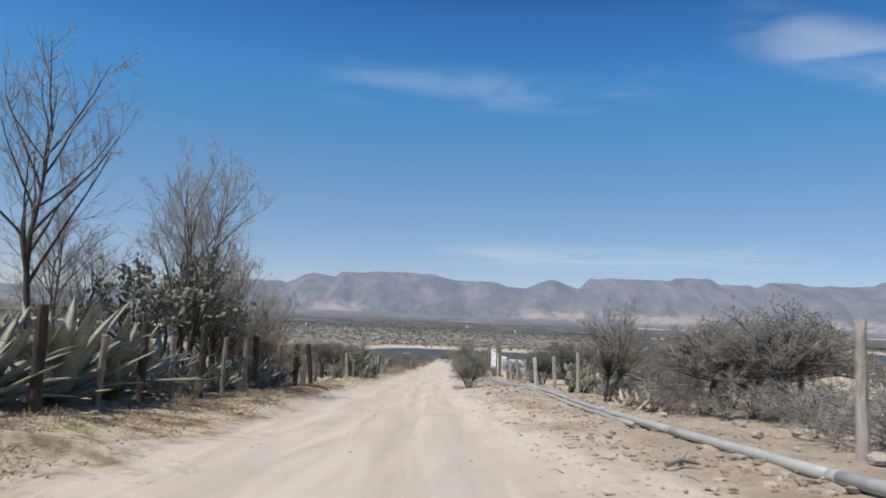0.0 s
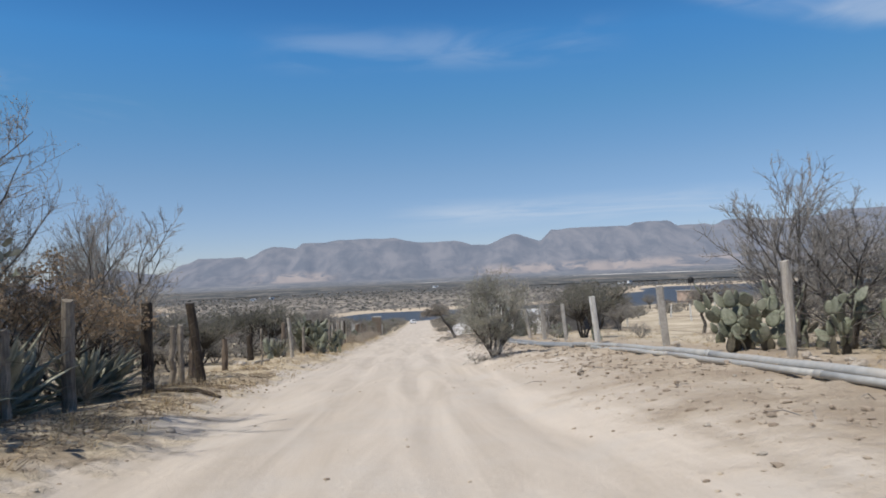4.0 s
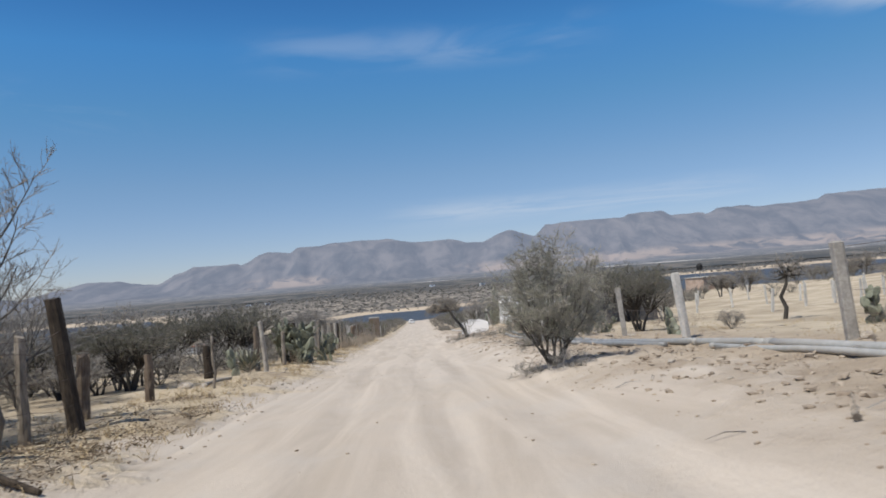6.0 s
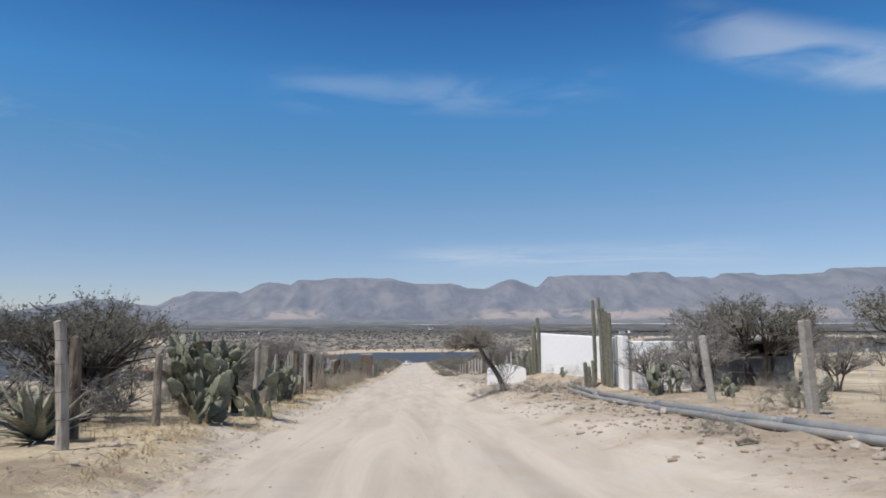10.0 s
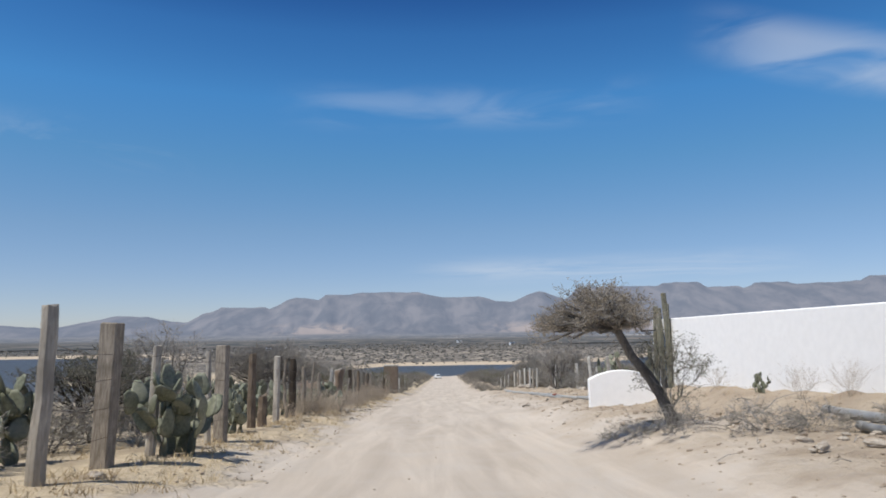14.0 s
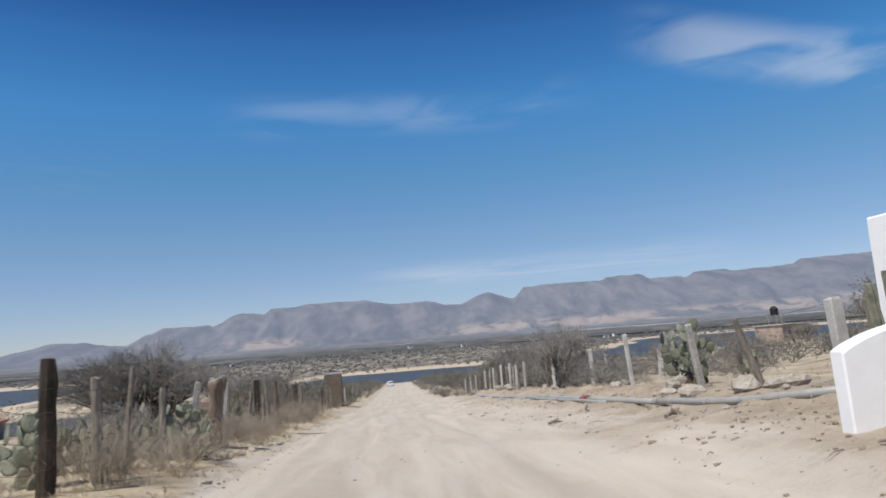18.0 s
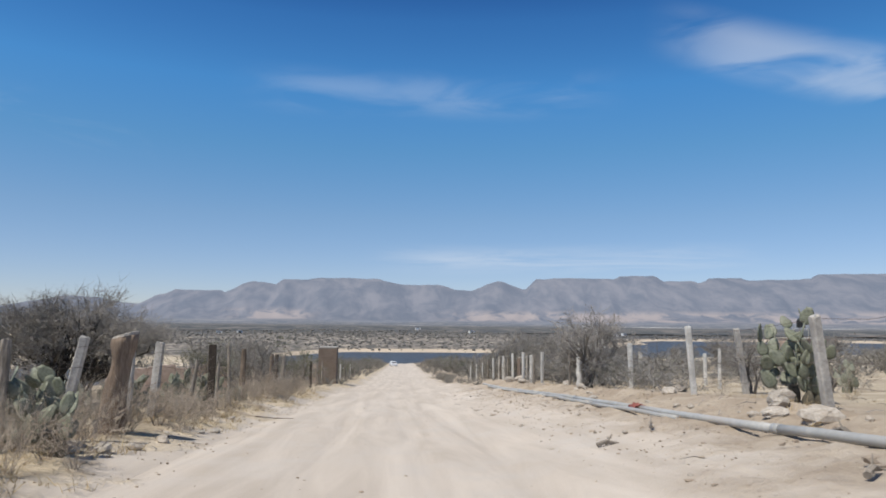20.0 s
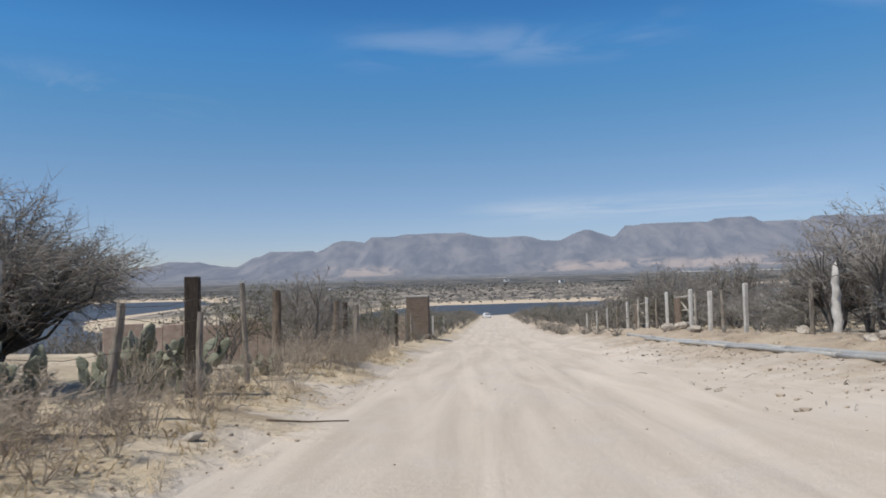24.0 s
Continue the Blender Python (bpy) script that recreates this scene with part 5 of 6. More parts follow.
# ---- fences ----
def post_shape(kind, h, r, rng):
    s = Shape()
    if kind in ("concrete", "pale"):
        s.box((0, 0, h / 2 - 0.1), (r * 1.8, r * 1.8, h + 0.2), bevel=0.02)
        s.v = [(a + rng.gauss(0, 0.007), b + rng.gauss(0, 0.007), c + rng.gauss(0, 0.012)) for a, b, c in s.v]
        return s
    if kind == "tie":
        s.box((0, 0, h / 2 - 0.1), (r * 2.1, r * 1.7, h + 0.2), bevel=0.015)
        return s
    n = 7
    pts, rad = [], []
    ox, oy = 0.0, 0.0
    for i in range(n):
        t = i / (n - 1)
        crook = 0.07 if kind == "stick" else 0.012
        ox += rng.gauss(0, crook * 0.5)
        oy += rng.gauss(0, crook * 0.5)
        pts.append(Vector((ox, oy, -0.12 + (h + 0.12) * t)))
        rad.append(r * (1.12 - 0.2 * t) * rng.uniform(0.93, 1.07))
    s.tube(pts, rad, 9)
    s.v = [(x + rng.gauss(0, r * 0.06), y + rng.gauss(0, r * 0.06), z + (rng.gauss(0, r * 0.2) if z > h - 0.02 else 0)) for x, y, z in s.v]
    return s


POST = {"dark": (WOOD_DARK, "dark weathered wooden post"), "grey": (WOOD_GREY, "grey weathered wooden post"), "brown": (WOOD_BROWN, "brown wooden post"), "light": (WOOD_PALE, "pale bleached wooden post"), "tie": (WOOD_DARK, "dark squared timber post"),
        "concrete": (CONCRETE, "grey square concrete post"), "pale": (CONCRETE_PALE, "pale square concrete post"), "stick": (WOOD_GREY, "thin crooked stick post"), "square": (WOOD_GREY, "grey squared timber post")}


def fence(x, rows, label, seed, wires=(0.45, 0.85, 1.25, 1.6)):
    """rows: distance along the road, height, radius, lean to the right, kind, offset to the right."""
    rng = random.Random(seed)
    y0 = rows[0][0]
    root = thing("wire_fence", Matrix.Translation(on(x, y0)), label, "fence")
    origin = on(x, y0)
    feet = []
    for y, h, r, lean, kind, off in rows:
        mat, words = POST[kind]
        p = part("post", post_shape("tie" if kind == "square" else kind, h, r, rng), mat, root, words)
        foot = on(x + off, y) - origin
        p.matrix_basis = Matrix.Translation(foot) @ Matrix.Rotation(lean, 4, "Y") @ Matrix.Rotation(rng.gauss(0, 0.02), 4, "X") @ Matrix.Rotation(rng.gauss(0, 0.15), 4, "Z")
        if h > 1.25:
            feet.append((foot, h, lean))
    for z in wires:
        s = Shape()
        pts = []
        for foot, h, lean in feet:
            k = min(z, h - 0.06)
            p = foot + Vector((math.sin(lean) * k + 0.09, 0, k))
            if pts and (p - pts[-1]).length > 1.2:
                pts.append((pts[-1] + p) / 2 - Vector((0, 0, 0.05 + 0.03 * rng.random())))
            pts.append(p)
        s.tube(pts, [0.0045] * len(pts), 3)
        part("wire", s, WIRE, root, "thin rusty wire")


fence(-6.7, ((7.5, 1.9, 0.1, 0, "dark", 0), (12.0, 1.85, 0.1, 0, "dark", 0), (14.2, 1.5, 0.07, 0.05, "grey", 0), (16.3, 1.8, 0.09, 0, "dark", 0), (18.2, 1.6, 0.06, -0.05, "grey", 0), (20.2, 1.95, 0.1, 0.02, "dark", 0), (22.4, 1.8, 0.07, 0, "grey", 0),
              (24.9, 2.0, 0.1, 0, "grey", 0), (26.2, 1.95, 0.12, 0, "dark", 0), (28.3, 1.3, 0.07, 0, "grey", 0), (30.2, 1.85, 0.1, 0, "grey", 0)), "barbed wire fence on dark weathered posts", 1)
fence(-6.7, ((33.7, 1.9, 0.12, 0, "dark", 0), (35.3, 1.45, 0.07, 0.04, "stick", 0), (36.0, 1.5, 0.07, 0, "grey", 0), (37.2, 2.1, 0.12, -0.13, "dark", 0.15), (39.6, 1.2, 0.12, 0.05, "brown", -0.8), (42.2, 1.05, 0.1, 0, "brown", -0.5), (45.4, 1.4, 0.034, -0.06, "stick", 0),
              (50.5, 1.1, 0.14, 0, "dark", -1.45), (52.9, 1.9, 0.09, -0.06, "light", 0), (54.8, 1.75, 0.1, 0, "brown", -0.7), (57.0, 1.45, 0.08, 0, "grey", 0), (61.5, 1.95, 0.16, 0, "tie", -0.3), (62.2, 1.85, 0.09, 0, "dark", 0.4)), "barbed wire fence on uneven wooden posts", 2)
fence(-6.7, ((66.0, 2.05, 0.1, 0.03, "light", 0.2), (67.9, 2.05, 0.125, 0.04, "square", 0.1), (69.3, 1.75, 0.075, 0.05, "light", 0.25), (71.8, 1.8, 0.06, 0.0, "light", 0.4), (72.8, 2.0, 0.115, 0, "square", 0.35), (75.4, 1.6, 0.06, 0, "grey", -0.3), (76.9, 1.95, 0.11, 0, "brown", 0), (77.7, 0.86, 0.13, 0, "brown", 0.1),
              (79.9, 2.0, 0.1, 0, "light", 0), (81.4, 1.9, 0.05, 0.03, "stick", 0), (83.4, 2.05, 0.13, 0.02, "dark", -0.17), (84.9, 1.8, 0.09, 0, "grey", 0), (86.2, 2.0, 0.05, 0.1, "grey", 0)), "barbed wire fence on mixed old posts", 3)
fence(-6.7, ((88.6, 1.6, 0.08, 0, "grey", 0), (90.5, 1.8, 0.085, 0.19, "concrete", 0), (94.6, 1.92, 0.08, 0.02, "concrete", -0.29), (96.5, 1.85, 0.1, 0.07, "concrete", -0.36), (98.1, 1.45, 0.055, 0.14, "grey", 0.1), (101.0, 1.95, 0.11, 0, "tie", 0), (100.5, 1.35, 0.05, 0, "grey", 0.32),
              (103.7, 2.0, 0.055, -0.03, "grey", 0), (105.8, 1.95, 0.1, 0.02, "brown", 0), (113.5, 1.9, 0.11, 0.04, "brown", -0.25), (115.2, 1.9, 0.1, 0, "dark", -0.25), (117.3, 1.95, 0.12, 0, "grey", -0.25)), "barbed wire fence on concrete and timber posts", 4)
fence(-6.7, ((123.5, 1.7, 0.07, 0.03, "grey", 0), (127, 1.8, 0.09, 0, "dark", 0), (130.5, 1.7, 0.06, 0, "stick", 0), (134, 1.8, 0.08, 0, "grey", 0), (150, 1.8, 0.08, 0, "pale", 0), (156, 1.8, 0.07, 0, "grey", 0), (163, 1.7, 0.07, 0, "pale", 0)), "barbed wire fence on grey posts further down", 5)
fence(6.2, ((4.0, 1.9, 0.09, 0, "grey", 0), (10.4, 2.0, 0.085, 0, "light", 0), (30.9, 1.85, 0.09, -0.03, "light", -0.1), (37.6, 1.7, 0.1, -0.07, "concrete", 0)), "wire fence on pale weathered posts above the pipes", 6)
fence(6.2, ((44.8, 1.75, 0.1, -0.08, "pale", 0), (50.2, 1.65, 0.09, -0.06, "concrete", 0), (55.3, 1.8, 0.1, -0.06, "concrete", 0), (59.7, 1.75, 0.1, -0.12, "concrete", 0), (66.2, 1.3, 0.13, 0.0, "concrete", 2.3)), "wire fence on leaning concrete posts", 7)
fence(6.3, ((84.3, 1.5, 0.13, -0.03, "pale", 0.3), (86.5, 1.55, 0.07, -0.33, "grey", -0.1), (89.6, 1.65, 0.09, -0.12, "concrete", 0), (96.3, 1.8, 0.075, -0.06, "pale", 0.6), (102.8, 1.6, 0.085, -0.02, "pale", 1.2), (109.0, 1.5, 0.06, 0, "grey", 0.6),
            (112.2, 1.5, 0.07, 0, "pale", 0), (114.4, 1.5, 0.06, 0, "grey", 0), (116.8, 1.6, 0.075, 0, "pale", 0.3)), "wire fence on pale concrete posts beside the pipes", 8)
fence(8.7, ((97.0, 1.8, 0.08, -0.12, "concrete", 0), (100.2, 1.3, 0.05, 0, "pale", 0.8), (109.8, 1.5, 0.075, 0, "pale", 1.7), (110.8, 1.5, 0.075, 0, "pale", 5.2), (118.0, 1.4, 0.07, 0, "pale", 3.0)), "row of pale posts standing in the dry scrub", 10, ())
fence(6.6, ((119.4, 1.7, 0.075, 0, "pale", 0), (123.4, 1.7, 0.075, 0, "pale", 0), (125.6, 1.5, 0.06, 0, "grey", 0), (127.8, 1.6, 0.07, 0, "pale", 0), (130.0, 1.7, 0.07, 0.02, "light", 0), (133.2, 1.6, 0.07, 0, "pale", 0), (137, 1.5, 0.07, 0, "grey", 0), (141, 1.5, 0.07, 0, "pale", 0), (146, 1.5, 0.07, 0, "pale", 0), (152, 1.5, 0.07, 0, "pale", 0)), "wire fence on pale posts down the slope", 9)


def field_fence():
    """Pale posts of the fences across the open field."""
    rng = random.Random(3)
    for line, (x0, y0, x1, y1, n) in enumerate(((12, 78, 46, 84, 12), (20, 66, 60, 96, 12), (30, 100, 60, 70, 9))):
        root = thing("field_fence", Matrix.Translation(on(x0, y0)), "far wire fence on short pale posts", "fence", "field fences")
        for i in range(n):
            t = i / (n - 1)
            q = on(x0 + (x1 - x0) * t, y0 + (y1 - y0) * t) - on(x0, y0)
            p = part("post", post_shape("pale", rng.uniform(1.3, 1.6), 0.075, rng), CONCRETE_PALE, root)
            p.matrix_basis = Matrix.Translation(q) @ Matrix.Rotation(rng.gauss(0, 0.05), 4, "Y")


field_fence()


def stump(x, y):
    """A thick sawn-off trunk standing in the fence line."""
    rng = random.Random(8)
    root = thing("sawn_tree_trunk", at(x, y), "thick sawn-off bare tree trunk, leaning, in the fence line", "stump")
    s = Shape()
    pts = [Vector((0.02 * math.sin(i * 0.65) + 0.013 * i, 0, -0.1 + 0.104 * i)) for i in range(19)]
    girth = np.interp(range(19), (0, 2, 5, 9, 12, 14, 16, 18), (0.3, 0.255, 0.235, 0.215, 0.19, 0.195, 0.235, 0.24))
    s.tube(pts, [float(r) for r in girth], 28)
    cut = lambda a, b, c: (a, b, c + 0.42 * (a - 0.2) * smooth(1.5, 1.8, c))

    def weathered(a, b, c):
        """Grooves along the grain, and lumps where branches broke off."""
        axis = pts[max(0, min(18, round((c + 0.1) / 0.104)))].x
        way = Vector((a - axis, b, 0))
        if way.length < 0.05:
            return cut(a, b, c)
        u = way.normalized()
        groove = 0.022 * noise.noise(Vector((u.x * 4.5, u.y * 4.5, c * 1.1))) + 0.045 * noise.noise(Vector((u.x * 1.3, u.y * 1.3, c * 2.4 + 3)))
        way = way + u * groove
        return cut(axis + way.x, way.y, c)

    s.v = [weathered(a + rng.gauss(0, 0.005), b + rng.gauss(0, 0.005), c) for a, b, c in s.v]
    part("trunk", s, WOOD_TAN, root, "weathered tan barkless wood", smooth=True)
    k = Shape()
    e = pts[-1]
    k.tube([e - Vector((0.0, 0, 0.01)), e + Vector((0.005, 0, 0.035)), e + Vector((0.006, 0, 0.045))], [0.238, 0.232, 0.21], 12)
    k.v = [cut(a, b, c) for a, b, c in k.v]
    part("sawn_top", k, WOOD_PALE, root, "pale slanting saw cut")


stump(-6.42, 91.95)


# ---- wall and sign ----
def slab(m, length, low, high, thick, label, name):
    """A plastered wall with a level top over sloping ground. low, high: heights at its two ends."""
    s = Shape()
    n = 24
    for i in range(n + 1):
        t = i / n
        x = t * length
        h = low + (high - low) * t
        for y, z in ((0, -h - 0.35), (0, -0.025), (0.025, 0), (thick - 0.025, 0), (thick, -0.025), (thick, -h - 0.35)):
            s.v.append((x, y, z))
    for i in range(n):
        for k in range(5):
            s.f.append((i * 6 + k + 1, i * 6 + k, (i + 1) * 6 + k, (i + 1) * 6 + k + 1))
    s.f += [tuple(range(6)), tuple(n * 6 + k for k in reversed(range(6)))]
    ob = new(name, s.mesh(name, PLASTER))
    ob.matrix_basis = m
    tagged(ob, label, "wall", kind="structure")


slab(Matrix.Translation((6.28, 68.0, -2.03)) @ pose(0, 0, 0, 0, 0, 91.4) @ Matrix.Diagonal((1, -1, 1, 1)), 14.3, 1.75, 2.35, 0.2, "long white plastered wall with a level top", "wall_road")
slab(Matrix.Translation((6.275, 67.15, -1.95)) @ pose(0, 0, 0, 0, 0, 91.4) @ Matrix.Diagonal((1, -1, 1, 1)), 0.85, 1.9, 1.9, 0.2, "white plastered end of the wall, a little taller", "wall_pier")
slab(Matrix.Translation((6.5, 67.3, -2.15)) @ pose(0, 0, 0, 0, 0, -6), 2.4, 1.6, 1.5, 0.2, "white plastered return wall behind shrubs", "wall_side")


def arched_sign():
    w, h, rise, th = 2.0, 0.95, 0.27, 0.22
    s = Shape()
    n = 20
    outline = [(-w / 2 + 0.02, -0.2), (-w / 2, h - 0.15)] + [(-w / 2 + w * (i + 0.5) / n, h - 0.15 + rise * math.sin(math.pi * (i + 0.5) / n) ** 0.8) for i in range(n)] + [(w / 2, h - 0.15), (w / 2 + 0.06, -0.2)]
    k = len(outline)
    for y, inset in ((0, 0.02), (0.02, 0), (th - 0.02, 0), (th, 0.02)):
        for x, z in outline:
            s.v.append((x * (1 - inset / 1.0), y, z - (inset if z > 0 else 0)))
    for j in range(3):
        for i in range(k):
            m = (i + 1) % k
            s.f.append((j * k + i, j * k + m, (j + 1) * k + m, (j + 1) * k + i))
    s.f += [tuple(range(k)), tuple(3 * k + i for i in reversed(range(k)))]
    single("entrance_sign", s, PLASTER, Matrix.Translation((3.82, 78.8, -4.66)) @ pose(0, 0, 0, 0, 0, -1), "low white plastered slab with an arched top", "sign")


arched_sign()


# ---- pipes ----
def pipe(points, r, label, seed, mat=PIPE_GREY):
    """A long pipe lying on the bank in joined lengths, with sockets."""
    rng = random.Random(seed)
    x0, y0 = points[0]
    o = on(x0, y0)
    root = thing("drain_pipe", Matrix.Translation(o), label, "pipe", "grey pipes")
    ys = [p[1] for p in points]
    xs = [p[0] for p in points]
    y = ys[0]
    while y < ys[-1] - 0.5:
        y2 = min(y + 6.0, ys[-1])
        pts = []
        for i in range(7):
            yy = y + (y2 - y) * i / 6
            xx = float(np.interp(yy, ys, xs))
            zz = sum(land(xx, yy + 0.75 * k) for k in range(-5, 6)) / 11 + r * 0.95
            pts.append(Vector((xx, yy, zz)) - o)
        s = Shape()
        s.tube(pts, [r] * 7, 14)
        part("pipe_length", s, mat, root, smooth=True)
        c = Shape()
        d = (pts[-1] - pts[-2]).normalized()
        c.tube([pts[-1] - d * 0.16, pts[-1] - d * 0.15, pts[-1] + d * 0.01, pts[-1] + d * 0.02], [r * 1.02, r * 1.13, r * 1.13, r * 1.0], 14)
        part("socket", c, mat, root, smooth=True)
        y = y2


pipe(((4.35, -4), (4.35, 5), (4.55, 14), (4.7, 24), (5.0, 33), (4.85, 41)), 0.08, "long grey plastic pipe on the sandy bank", 1)
pipe(((4.26, 15.5), (4.38, 22), (4.66, 32), (4.56, 40)), 0.055, "thinner grey plastic pipe beside the larger one", 2)
pipe(((4.95, 41.3), (4.5, 46), (4.45, 52), (4.5, 58), (4.75, 64), (5.0, 70)), 0.08, "long grey plastic pipe ending before the white wall", 3, PIPE_DARK)
pipe(((4.55, 42), (4.1, 48), (4.0, 55), (4.15, 62), (4.6, 68.4)), 0.065, "second grey plastic pipe ending before the white wall", 4, PIPE_DARK)
pipe(((4.95, 81.9), (4.4, 84.5), (4.35, 87.5), (4.45, 91), (4.55, 95), (4.65, 101), (4.85, 108), (4.75, 114), (5.0, 123)), 0.07, "long grey plastic pipe along the far bank", 5)
pipe(((4.2, 91), (4.3, 97), (4.45, 103), (4.6, 110), (4.6, 118)), 0.05, "thinner grey pipe along the far bank", 6)


# ---- stones, sticks, litter ----
def stone_mesh(seed):
    rng = random.Random(seed)
    s = Shape()
    s.lump((0, 0, 0.25), (0.5, 0.42, 0.32), rng, 6, 9, 0.14)
    return s.mesh("stone", ROCK)


STONES = [stone_mesh(k) for k in range(6)]
rng = random.Random(17)


def stone(x, y, size):
    single("stone", rng.choice(STONES), None, Matrix.Translation(on(x, y, -0.04 * size)) @ pose(0, 0, 0, rng.uniform(-12, 12), rng.uniform(-12, 12), rng.uniform(0, 360)) @ Matrix.Diagonal((size, size * rng.uniform(0.7, 1), size * rng.uniform(0.5, 0.9), 1)),
           "pale rough stone lying on the sand", "stone", "stones")


for i in range(70):
    y = rng.uniform(8, 122)
    if 66 < y < 82:
        continue
    stone(rng.uniform(5.0, 6.6), y, rng.uniform(0.12, 0.34))
for x, y, s in ((7.3, 14.2, 0.55), (7.0, 16.6, 0.4), (7.9, 19.3, 0.35), (-7.6, 46.2, 0.4), (-7.2, 46.5, 0.3), (-7.9, 46.9, 0.35), (-5.6, 89.6, 0.4), (-5.4, 90.4, 0.3), (-5.9, 89.0, 0.45), (-5.3, 91.6, 0.34), (-5.2, 93.9, 0.28), (-5.0, 94.4, 0.26), (5.95, 86.7, 1.1), (6.45, 86.0, 0.9), (5.7, 88.9, 0.7), (5.5, 89.9, 0.5), (5.9, 90.5, 0.55), (6.4, 91.2, 0.6), (6.0, 104, 0.4), (6.6, 97.2, 0.5), (7.4, 98.4, 0.65),
                (6.2, 117.5, 0.6), (6.5, 118.6, 0.7), (6.0, 121.0, 0.7), (6.8, 121.6, 0.8), (3.7, 66.6, 0.3), (3.2, 67.4, 0.26), (2.9, 66.4, 0.22), (4.0, 57.2, 0.3), (3.5, 56.4, 0.26), (-5.3, 97.5, 0.25), (6.9, 109.5, 0.6), (-7.1, 11.6, 0.3), (-6.4, 13.5, 0.26)):
    stone(x, y, s)
for i in range(46):
    stone(rng.uniform(2.4, 5.2), rng.uniform(54, 69), rng.uniform(0.07, 0.2))
for i in range(70):
    stone(rng.uniform(2.8, 6.0), rng.uniform(48, 63), 0.05 + 0.16 * rng.random() ** 2)
for i in range(60):
    stone(rng.uniform(1.5, 4.4), rng.uniform(6, 110), rng.uniform(0.06, 0.17))
for i in range(16):
    stone(rng.uniform(4.6, 7.0), rng.uniform(84, 112), rng.uniform(0.08, 0.22))
for i in range(36):
    stone(rng.uniform(-6.4, -4.4), rng.uniform(6, 110), rng.uniform(0.07, 0.2))


def pebbles():
    s = Shape()
    r = random.Random(5)
    for i in range(8000):
        y = r.uniform(1, 118)
        x = r.choice((r.uniform(1.2, 5.8), r.uniform(1.6, 5.6), r.uniform(-6.5, -4.2), r.uniform(-4.5, 2.5) if r.random() < 0.22 else r.uniform(2, 9)))
        k = 0.01 + (0.026 if y < 84 or x < 0 else 0.014) * r.random() ** 2
        s.lump((x, y, land(x, y) + k * 0.3), (k, k * r.uniform(0.6, 1), k * 0.6), r, 3, 4, 0.25)
    for i in range(5000):
        y = 2 + 116 * r.random() ** 1.3
        x = r.triangular(1.4, 7.5, 3.6)
        if noise.noise(Vector((x * 0.8, y * 0.5, 8))) < -0.05:
            continue
        k = 0.012 + 0.04 * r.random() ** 3
        s.lump((x, y, land(x, y) + k * 0.25), (k, k * r.uniform(0.5, 1), k * 0.5), r, 3, 4, 0.3)
    for i in range(5200):
        y = 3 + 108 * r.random()
        x = r.triangular(1.3, 5.9, 3.8)
        if noise.noise(Vector((x * 0.9, y * 0.6, 21))) < -0.05 or y > 82 and r.random() < 0.85:
            continue
        k = 0.018 + 0.055 * r.random() ** 2.5
        s.lump((x, y, land(x, y) + k * 0.2), (k * r.uniform(0.8, 1.5), k, k * r.uniform(0.4, 0.7)), r, 3, 5, 0.35)
    single("pebbles", s, LOOSE, Matrix.Identity(4), "loose small stones strewn over the sandy bank", "pebbles", kind="stuff")


def grass():
    s = Shape()
    r = random.Random(6)
    for i in range(4200):
        left = r.random() < 0.7
        y = r.uniform(1, 122)
        x = r.triangular(-9.5, -4.5, -5.6) if left else r.uniform(5.2, 16)
        if noise.noise(Vector((x * 0.5, y * 0.35, 0))) < -0.12:
            continue
        p = on(x, y, -0.01)
        for b in range(9):
            d = Vector((r.gauss(0, 0.55), r.gauss(0, 0.55), 1)).normalized()
            s.blade(p + Vector((r.gauss(0, 0.06), r.gauss(0, 0.06), 0)), d, r.uniform(0.06, 0.24), 0.005, r)
    single("dry_grass", s, STRAW, Matrix.Identity(4), "short dry straw-coloured grass on the verges", "grass", kind="stuff")


def litter():
    """Fallen twigs and bits of dry wood on the ground."""
    s = Shape()
    r = random.Random(9)
    for i in range(700):
        y = r.uniform(2, 120)
        x = r.choice((r.uniform(1.6, 6.5), r.uniform(-7.5, -4.6), r.uniform(-9, -5.5), r.uniform(5, 10)))
        a = r.uniform(0, 6.28)
        ln = r.uniform(0.08, 0.4)
        p = on(x, y, 0.015)
        q = on(x + math.cos(a) * ln, y + math.sin(a) * ln, 0.02 + 0.04 * r.random())
        m = (p + q) / 2 + Vector((0, 0, 0.02 + 0.03 * r.random()))
        s.tube([p, m, q], [0.008, 0.007, 0.003], 3)
    single("twig_litter", s, TWIG, Matrix.Identity(4), "fallen dry twigs on the ground", "litter", kind="stuff")


def leaf_litter():
    """Fallen leaves and brown stalks heaped along the edge of the road under the trees."""
    s = Shape()
    r = random.Random(19)
    for i in range(12000):
        y = r.uniform(1, 42)
        x = r.triangular(-7.6, -3.9 - 0.03 * y, -5.2)
        if noise.noise(Vector((x * 0.7, y * 0.45, 3))) < -0.2:
            continue
        p = on(x, y, 0.01 + 0.04 * r.random())
        if i % 3:
            s.leaf(p, r.uniform(0.02, 0.055), r)
        else:
            d = Vector((r.gauss(0, 1), r.gauss(0, 1), r.uniform(0, 0.5))).normalized()
            s.blade(p, d, r.uniform(0.08, 0.28), 0.006, r)
    single("leaf_litter", s, LEAF_FALLEN, Matrix.Identity(4), "brown fallen leaves and stalks along the road's edge", "litter", kind="stuff")


